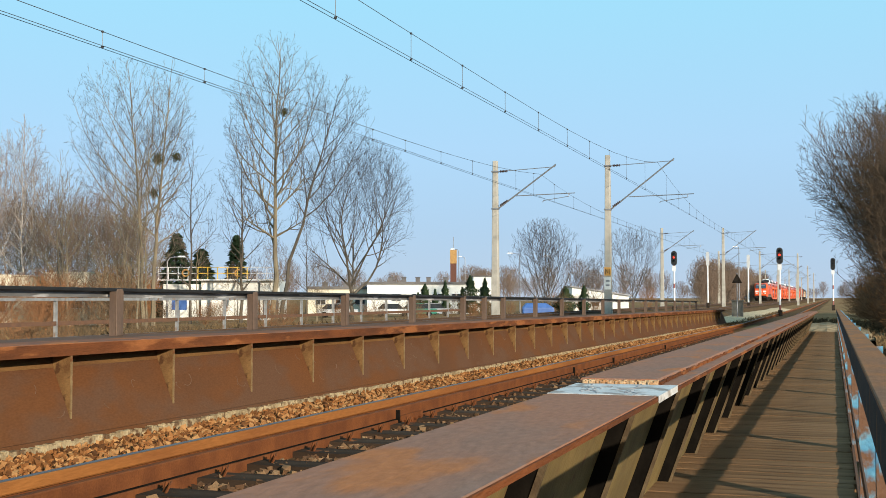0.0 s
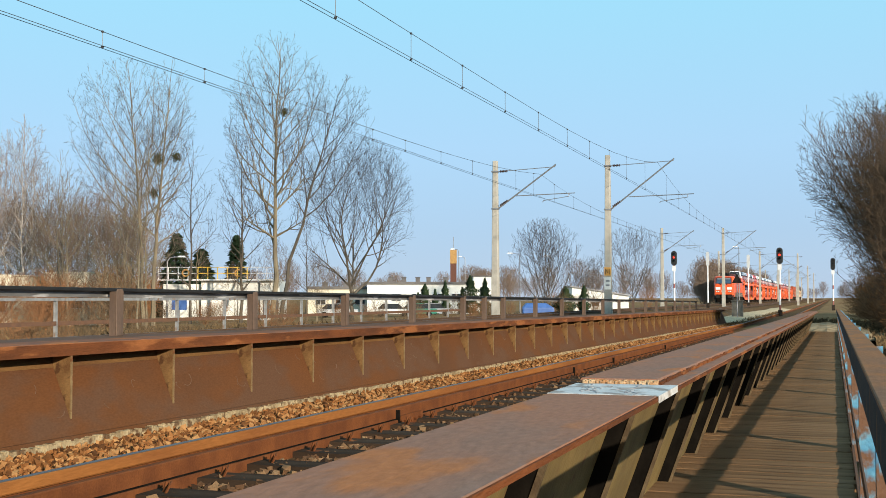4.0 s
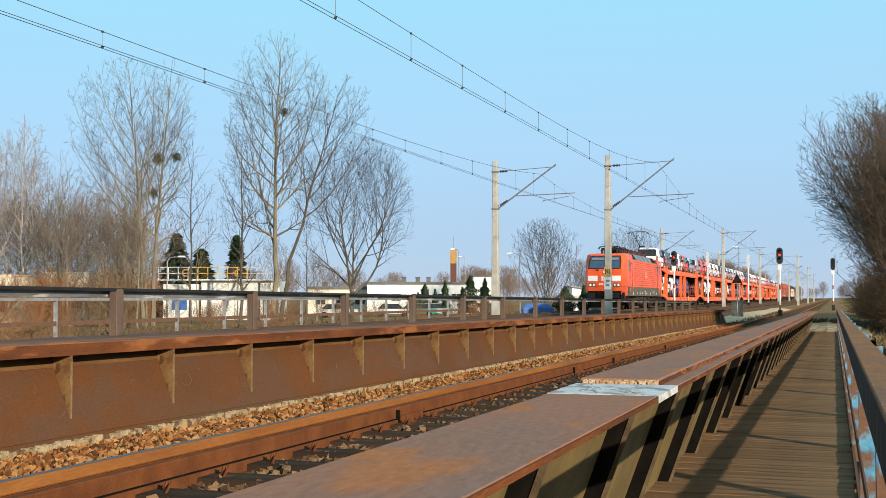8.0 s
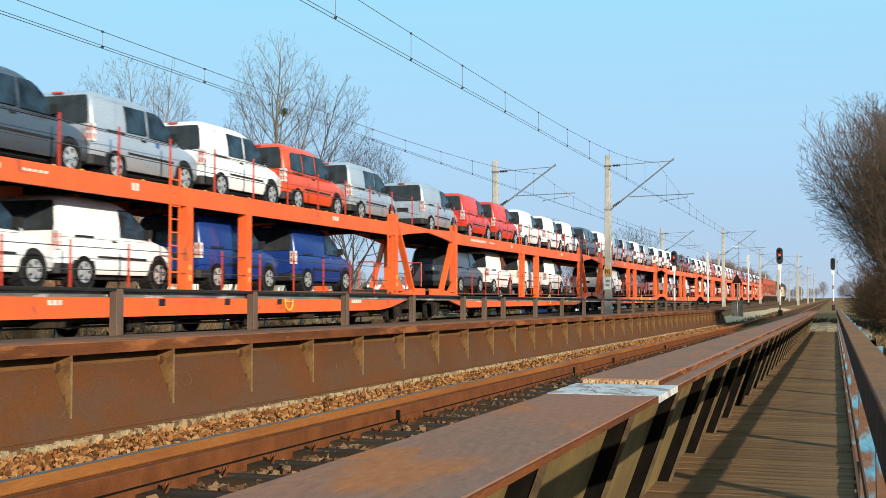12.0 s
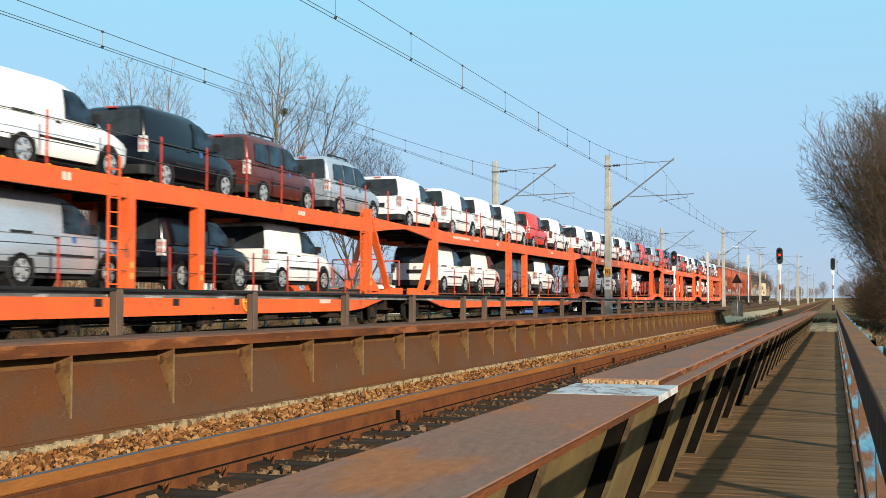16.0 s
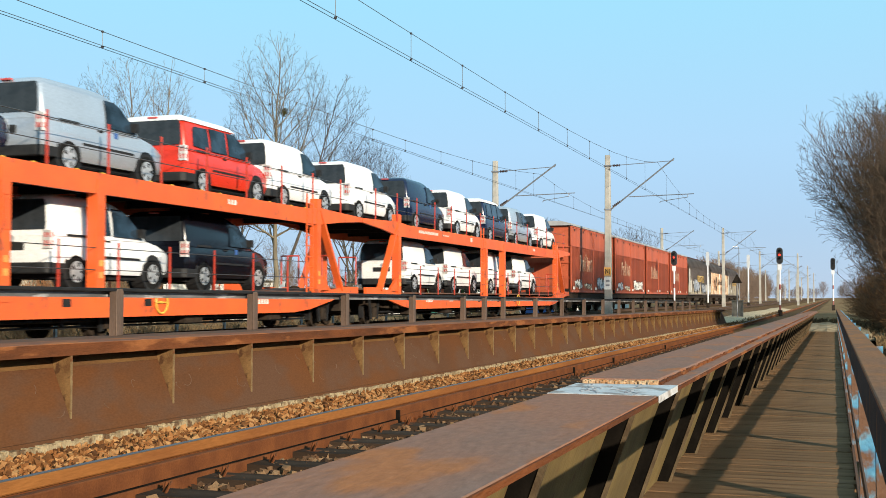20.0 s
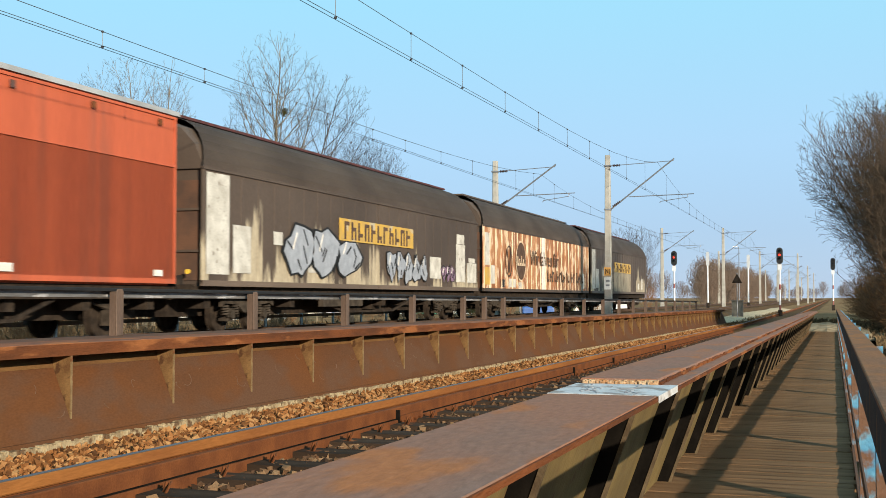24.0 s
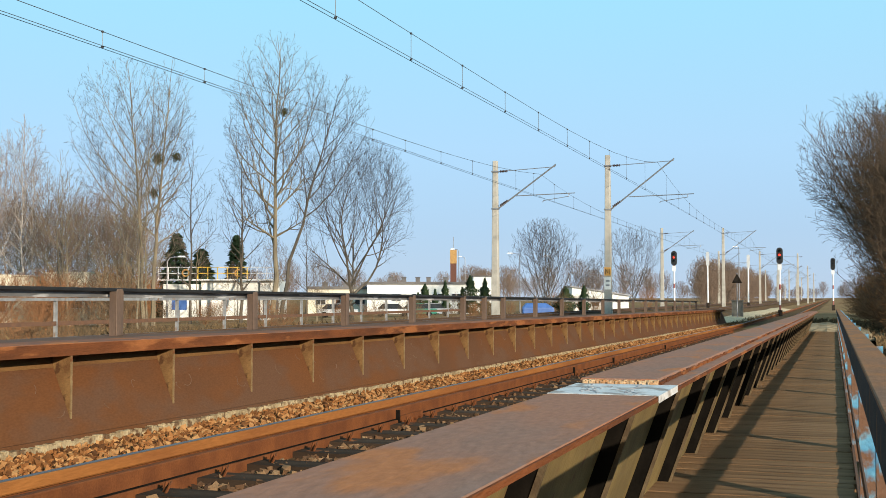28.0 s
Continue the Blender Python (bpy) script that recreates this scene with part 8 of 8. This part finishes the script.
def text_on(t, body, size, y, z, x, m):
    cu = bpy.data.curves.new("text", "FONT")
    cu.body, cu.size, cu.extrude, cu.resolution_u = body, size, 0.003, 3
    ob = bpy.data.objects.new("text", cu)
    dg = bpy.context.evaluated_depsgraph_get()
    scene.collection.objects.link(ob)
    dg.update()
    me = bpy.data.meshes.new_from_object(ob.evaluated_get(bpy.context.evaluated_depsgraph_get()))
    bpy.data.objects.remove(ob)
    me.materials.clear()
    me.materials.append(m)
    o = new("lettering", me)
    o.parent, o.location, o.rotation_euler = t, (x, y, z), (math.pi / 2, 0, math.pi / 2)
    return o


def bleached_paint(name, shift, lift):
    """Dark brown paint, weathered to pale primer in ragged patches rising from the wall's foot."""
    m = mat(name, (0.084, 0.060, 0.045), (0.063, 0.046, 0.036), 0.62, 0, 1.0, 40, 0.1, (1, 0.4, 0.3))
    nt = m.node_tree
    N, L = nt.nodes.new, nt.links.new
    tc, mp, sp = N("ShaderNodeTexCoord"), N("ShaderNodeMapping"), N("ShaderNodeSeparateXYZ")
    L(tc.outputs["Object"], mp.inputs["Vector"])
    L(tc.outputs["Object"], sp.inputs[0])
    mp.inputs["Location"].default_value = (0, shift, 0)
    mp.inputs["Scale"].default_value = (1, 1.0, 0.22)
    big, thin = N("ShaderNodeTexNoise"), N("ShaderNodeTexNoise")
    big.inputs["Scale"].default_value, big.inputs["Detail"].default_value = 0.55, 3.0
    thin.inputs["Scale"].default_value, thin.inputs["Detail"].default_value = 4.5, 6.0
    L(mp.outputs[0], big.inputs["Vector"])
    L(mp.outputs[0], thin.inputs["Vector"])
    rise, add, amt = N("ShaderNodeMapRange"), N("ShaderNodeMath"), N("ShaderNodeMapRange")
    rise.inputs[1].default_value, rise.inputs[2].default_value = 1.3, 3.7
    rise.inputs[3].default_value, rise.inputs[4].default_value = lift, -0.36
    L(sp.outputs[2], rise.inputs[0])
    bay, cell, white, swing = N("ShaderNodeMath"), N("ShaderNodeMath"), N("ShaderNodeTexWhiteNoise"), N("ShaderNodeMath")
    bay.operation, cell.operation, swing.operation = "DIVIDE", "FLOOR", "MULTIPLY_ADD"
    bay.inputs[1].default_value = 0.94
    white.noise_dimensions = "1D"
    moved = N("ShaderNodeSeparateXYZ")
    L(mp.outputs[0], moved.inputs[0])
    L(moved.outputs[1], bay.inputs[0])
    L(bay.outputs[0], cell.inputs[0])
    L(cell.outputs[0], white.inputs["W"])
    swing.inputs[1].default_value = 0.34
    L(white.outputs["Value"], swing.inputs[0])
    L(big.outputs[0], swing.inputs[2])
    less = N("ShaderNodeMath")
    less.operation = "SUBTRACT"
    less.inputs[1].default_value = 0.20
    L(swing.outputs[0], less.inputs[0])
    L(less.outputs[0], add.inputs[0])
    L(rise.outputs[0], add.inputs[1])
    both = N("ShaderNodeMath")
    both.operation = "MULTIPLY_ADD"
    both.inputs[1].default_value = 0.45
    L(thin.outputs[0], both.inputs[0])
    L(add.outputs[0], both.inputs[2])
    amt.inputs[1].default_value, amt.inputs[2].default_value = 0.70, 0.80
    L(both.outputs[0], amt.inputs[0])
    tone, mix = N("ShaderNodeMix"), N("ShaderNodeMix")
    tone.data_type = mix.data_type = "RGBA"
    tone.inputs[6].default_value, tone.inputs[7].default_value = (0.22, 0.17, 0.11, 1), (0.52, 0.44, 0.31, 1)
    L(thin.outputs[0], tone.inputs[0])
    hs = [n for n in nt.nodes if n.type == "HUE_SAT"][0]
    old = hs.inputs["Color"].links[0].from_socket
    L(amt.outputs[0], mix.inputs[0])
    L(old, mix.inputs[6])
    L(tone.outputs[2], mix.inputs[7])
    L(mix.outputs[2], hs.inputs["Color"])
    return m


def brown_wagon(style):
    L = 23.75
    lab = {0: "dark brown goods wagon with yellow sign and silver spray paint", 1: "rust-orange goods wagon with peeling cream paint and dark lettering", 2: "dark brown goods wagon with yellow sign and bleached patches"}[style]
    t = thing("covered_wagon", None, lab, "railway wagon", "brown covered goods wagons")
    covered_frame(t, L, (2.6, 4.4, L - 4.4, L - 2.6), 0.46, wheel_mesh(0.46))
    wall = (bleached_paint("bleached_brown_wall", 3.0, 0.13), GOODS_PEEL, bleached_paint("bleached_brown_side", 40.0, 0.0))[style]
    sec = [(-1.42, 1.16), (1.42, 1.16), (1.45, 4.04), (1.22, 4.60), (0.82, 5.02), (0.0, 5.30), (-0.82, 5.02), (-1.22, 4.60), (-1.45, 4.04)]
    bm = B()
    rings = [[(x * k, y, 1.16 + (z - 1.16) * kz) for x, z in sec] for y, k, kz in ((0.62, 0.985, 0.99), (0.75, 1, 1), (L - 0.75, 1, 1), (L - 0.62, 0.985, 0.99))]
    loft(bm, rings)
    part("body", bm, GOODS_BROWN, t)
    for y in (0.612, L - 0.612):
        for x0, x1 in ((-1.34, -0.46), (-0.44, 0.44), (0.46, 1.34)):
            bm = B()
            box(bm, x0, x1, y - 0.012, y + 0.012, 1.30, 3.70)
            part("end_panel", bm, END_ORANGE if style == 2 else GOODS_END, t, "rust-orange end panel" if style == 2 else "rusty brown end panel")
    # roof shells with a chamfered end
    for s in (-1, 1):
        for h in (0, 1):
            y0, y1 = (0.45, L / 2 - 0.015) if h == 0 else (L / 2 + 0.015, L - 0.45)
            bm = B()
            rs = [(1.50, 4.02), (1.46, 4.22), (1.37, 4.46), (1.24, 4.70), (1.07, 4.92), (0.86, 5.10), (0.60, 5.24), (0.28, 5.35)]
            rows = []
            for x, z in rs:
                f = (z - 4.02) * 0.6
                a = y0 + (f if h == 0 else 0)
                b = y1 - (f if h == 1 else 0)
                rows.append([bm.verts.new((s * x, a, z)), bm.verts.new((s * x, b, z))])
            for a, b in zip(rows, rows[1:]):
                bm.faces.new((a[0], a[1], b[1], b[0]))
            bmesh.ops.solidify(bm, geom=bm.faces[:], thickness=0.03)
            bmesh.ops.recalc_face_normals(bm, faces=bm.faces[:])
            part("roof_shell", bm, GOODS_LID, t, "smooth dusty brown sliding roof shell")
            bm = B()
            box(bm, s * 1.49 - 0.02, s * 1.49 + 0.02, y0, y1, 1.22, 4.0)
            w = part("sliding_wall", bm, wall, t)
            ribs = 12
            for k in range(ribs + 1):
                bm = B()
                y = y0 + 0.1 + (y1 - y0 - 0.2) * k / ribs
                zt = 3.94
                loft(bm, [[(s * 1.508, y - 0.05, z), (s * 1.508, y + 0.05, z), (s * (1.545 if style == 1 else 1.520), y + 0.025, z), (s * (1.545 if style == 1 else 1.520), y - 0.025, z)] for z in (1.30, zt)])
                part("wall_rib", bm, wall if style != 1 else GOODS_CREAM, w)
            bm = B()
            box(bm, s * 1.49 - 0.03, s * 1.49 + 0.06, y0, y1, 1.16, 1.30)
            part("bottom_rail", bm, GOODS_LID if style != 1 else GOODS_BROWN, w)
            bm = B()
            box(bm, s * 1.49 - 0.01, s * 1.49 + 0.055, y0, y1, 3.95, 4.015)
            part("top_rail", bm, GOODS_BROWN, w)
        if style != 1:
            ya = 8.6
            for k, (y0, y1, z0, z1) in enumerate(((3.9, 5.1, 1.31, 2.95), (5.15, 7.2, 1.31, 2.15), (8.3, 15.4, 1.31, 2.75), (17.8, 22.3, 1.31, 2.2)) if style == 2 and s > 0 else ()):
                rn = random.Random(60 + k)
                n = int((y1 - y0) / 0.11)
                top = [(y1 - (y1 - y0) * i / n, z1 + rn.uniform(-0.22, 0.16) * (1 if 0 < i < n else 0.2) + 0.45 * (i % 9 == 8) * rn.random()) for i in range(n + 1)]
                bm = B()
                loft(bm, [[(x, y, z) for y, z in [(y0, z0), (y1, z0)] + top] for x in (s * 1.5205, s * 1.5225)])
                part("worn_patch", bm, GOODS_PALE, t, "pale worn patch with a ragged edge")
            bm = B()
            box(bm, s * 1.53, s * 1.552, ya, ya + 6.6, 2.62, 3.30)
            part("sign_panel", bm, SIGN_YELLOW, t, "weathered yellow sign panel")
            for k in range(11):
                bm = B()
                yb = ya + 0.35 + 0.55 * k
                box(bm, s * 1.553, s * 1.557, yb, yb + 0.15, 2.67, 3.22)
                box(bm, s * 1.553, s * 1.557, yb + 0.15, yb + 0.40, 3.10 - 0.16 * (k % 3), 3.22 - 0.16 * (k % 3))
                if k % 2:
                    box(bm, s * 1.553, s * 1.557, yb + 0.28, yb + 0.41, 2.67, 3.09 - 0.16 * (k % 3))
                part("wordmark_block", bm, LETTER_DARK, t)
            rear = ((17.1, 18.4, 1.6, 2.4), (20.3, 21.5, 1.5, 3.0), (20.4, 21.4, 3.02, 3.4), (21.8, 23.1, 1.5, 2.3), (22.0, 22.9, 2.32, 2.5)) if style == 0 else ((18.6, 19.3, 1.5, 1.95), (20.4, 21.0, 1.5, 2.3), (5.5, 6.2, 1.6, 2.0))
            for ya, yb, za, zb in ((0.62, 1.75, 1.45, 3.9), (1.95, 2.9, 1.5, 2.7), (4.2, 4.75, 2.3, 2.65), (6.4, 7.0, 1.6, 2.0), *rear):
                bm = B()
                box(bm, s * 1.5235, s * 1.526, ya, yb, za, zb)
                part("data_plate", bm, PLATE_PALE, t)
            if style == 0 and s > 0:
                scrawl(t, s, 1.555, 4.9, 10.2, 1.35, 2.95, 3, SPRAY, 5)
                scrawl(t, s, 1.555, 12.6, 16.8, 1.32, 2.55, 5, SPRAY, 9)
                scrawl(t, s, 1.530, 18.5, 20.1, 1.40, 2.2, 3, PURPLE, 12)
        else:
            bm = B()
            box(bm, s * 1.511, s * 1.548, 11.1, 11.75, 1.30, 3.95)
            part("white_strip", bm, LETTER_WHITE, t, "fresh white painted strip")
            for y0, w, z0, h, m in ((0.62, 0.8, 2.3, 1.4, LETTER_WHITE), (1.5, 0.75, 1.5, 0.8, LETTER_WHITE), (0.62, 0.9, 1.45, 0.75, SIGN_YELLOW), (3.2, 0.7, 1.36, 0.35, BLACK), (4.6, 1.3, 1.36, 0.4, LETTER_WHITE), (6.4, 0.9, 1.36, 0.25, LETTER_WHITE), (21.3, 0.7, 1.4, 0.9, LETTER_WHITE)):
                bm = B()
                box(bm, s * 1.512, s * 1.517, y0, y0 + w, z0, z0 + h)
                part("data_plate", bm, PLATE_PALE if m is LETTER_WHITE else m, t)
            bm = B()
            n = 20
            for r0, r1 in ((0.98, 0.90),):
                loft(bm, [[(s * 1.552, 6.75 + r * math.cos(2 * math.pi * i / n), 2.62 + r * math.sin(2 * math.pi * i / n)) for r in (r1, r0)] + [(s * 1.556, 6.75 + r * math.cos(2 * math.pi * i / n), 2.62 + r * math.sin(2 * math.pi * i / n)) for r in (r0, r1)] for i in range(n + 1)], cap=False)
            for k in range(4):
                box(bm, s * 1.556, s * 1.560, 6.05 + 0.37 * k, 6.19 + 0.37 * k, 2.40, 2.86 - 0.14 * (k % 2))
                box(bm, s * 1.556, s * 1.560, 6.19 + 0.37 * k, 6.33 + 0.37 * k, 2.40, 2.52)
            part("emblem", bm, GOODS_CREAM, t, "faded round emblem")
            bm = B()
            tube(bm, (s * 1.549, 6.75, 2.62), (s * 1.553, 6.75, 2.62), 0.89, 24)
            part("emblem", bm, LETTER_DARK, t)
            bm = B()
            strip(bm, (s * 1.553, 4.20, 3.05), (s * 1.553, 4.55, 2.05), 0.005, 0.14, (0, 1, 0.3))
            for i in range(16):
                a0, a1 = 2 * math.pi * i / 16, 2 * math.pi * (i + 1) / 16
                strip(bm, (s * 1.553, 4.55 + 0.55 * math.cos(a0), 2.55 + 0.70 * math.sin(a0)), (s * 1.553, 4.55 + 0.55 * math.cos(a1), 2.55 + 0.70 * math.sin(a1)), 0.005, 0.08, (0, math.cos(a0), math.sin(a0)))
            strip(bm, (s * 1.553, 4.90, 3.05), (s * 1.553, 4.55, 2.05), 0.005, 0.14, (0, -1, 0.3))
            part("emblem", bm, LETTER_DARK, t)
            for k in range(16):
                bm = B()
                yb = 12.3 + 0.55 * k + (0.3 if k > 9 else 0) + (0.3 if k > 11 else 0)
                box(bm, s * 1.552, s * 1.556, yb, yb + 0.13, 1.72, 2.32 - 0.18 * (k % 2))
                box(bm, s * 1.552, s * 1.556, yb + 0.13, yb + 0.36, 1.72 + 0.2 * (k % 3), 1.84 + 0.2 * (k % 3))
                part("lettering_bar", bm, LETTER_DARK, t)
    if style == 1:
        text_on(t, "Wir fahren für", 1.06, 8.6, 2.50, 1.553, LETTER_DARK)
    bm = B()
    bar(bm, [(-0.34, 5.36), (0.34, 5.36), (0.34, 5.43), (-0.34, 5.43)], 1.25, L - 1.25)
    part("ridge_cap", bm, ROOF_GEAR if style != 1 else GOODS_BROWN, t)
    for e in (0, 1):
        yy = (lambda y: y) if e == 0 else (lambda y: L - y)
        bm = B()
        for x in (-1.36, -0.5, 0.5, 1.36):
            strip(bm, (x, yy(0.58), 1.16), (x, yy(0.58), 4.1), 0.08, 0.09)
        for z in (2.0, 3.0, 4.0):
            strip(bm, (-1.4, yy(0.58), z), (1.4, yy(0.58), z), 0.06, 0.06)
        part("end_frame", bm, GOODS_BROWN, t)
        bm = B()
        tube(bm, (1.2, yy(0.36), 1.5), (1.2, yy(0.30), 1.5), 0.06, 10)
        part("end_lamp", bm, YELLOW if e == 0 else TAIL, t)
    end_ladder(t, L, GRIME_SHADE, -1.0)
    return t


for k in range(4):
    on_train(red_wagon(k), 269.05 + 14.45 * k)
for k in range(3):
    on_train(brown_wagon(k), 326.95 + 23.75 * k)


def motions():
    """The train runs past from far off until it has left; all its things go together."""
    times = [0, 1, 2, 3, 4.5, 6, 7, 8, 9, 10, 10.5] + [11 + 0.5 * i for i in range(35)]
    for ob, s, x, z in moving:
        walk(ob, [(t, pose(x, train_front(t) + s, z)) for t in times])

motions()
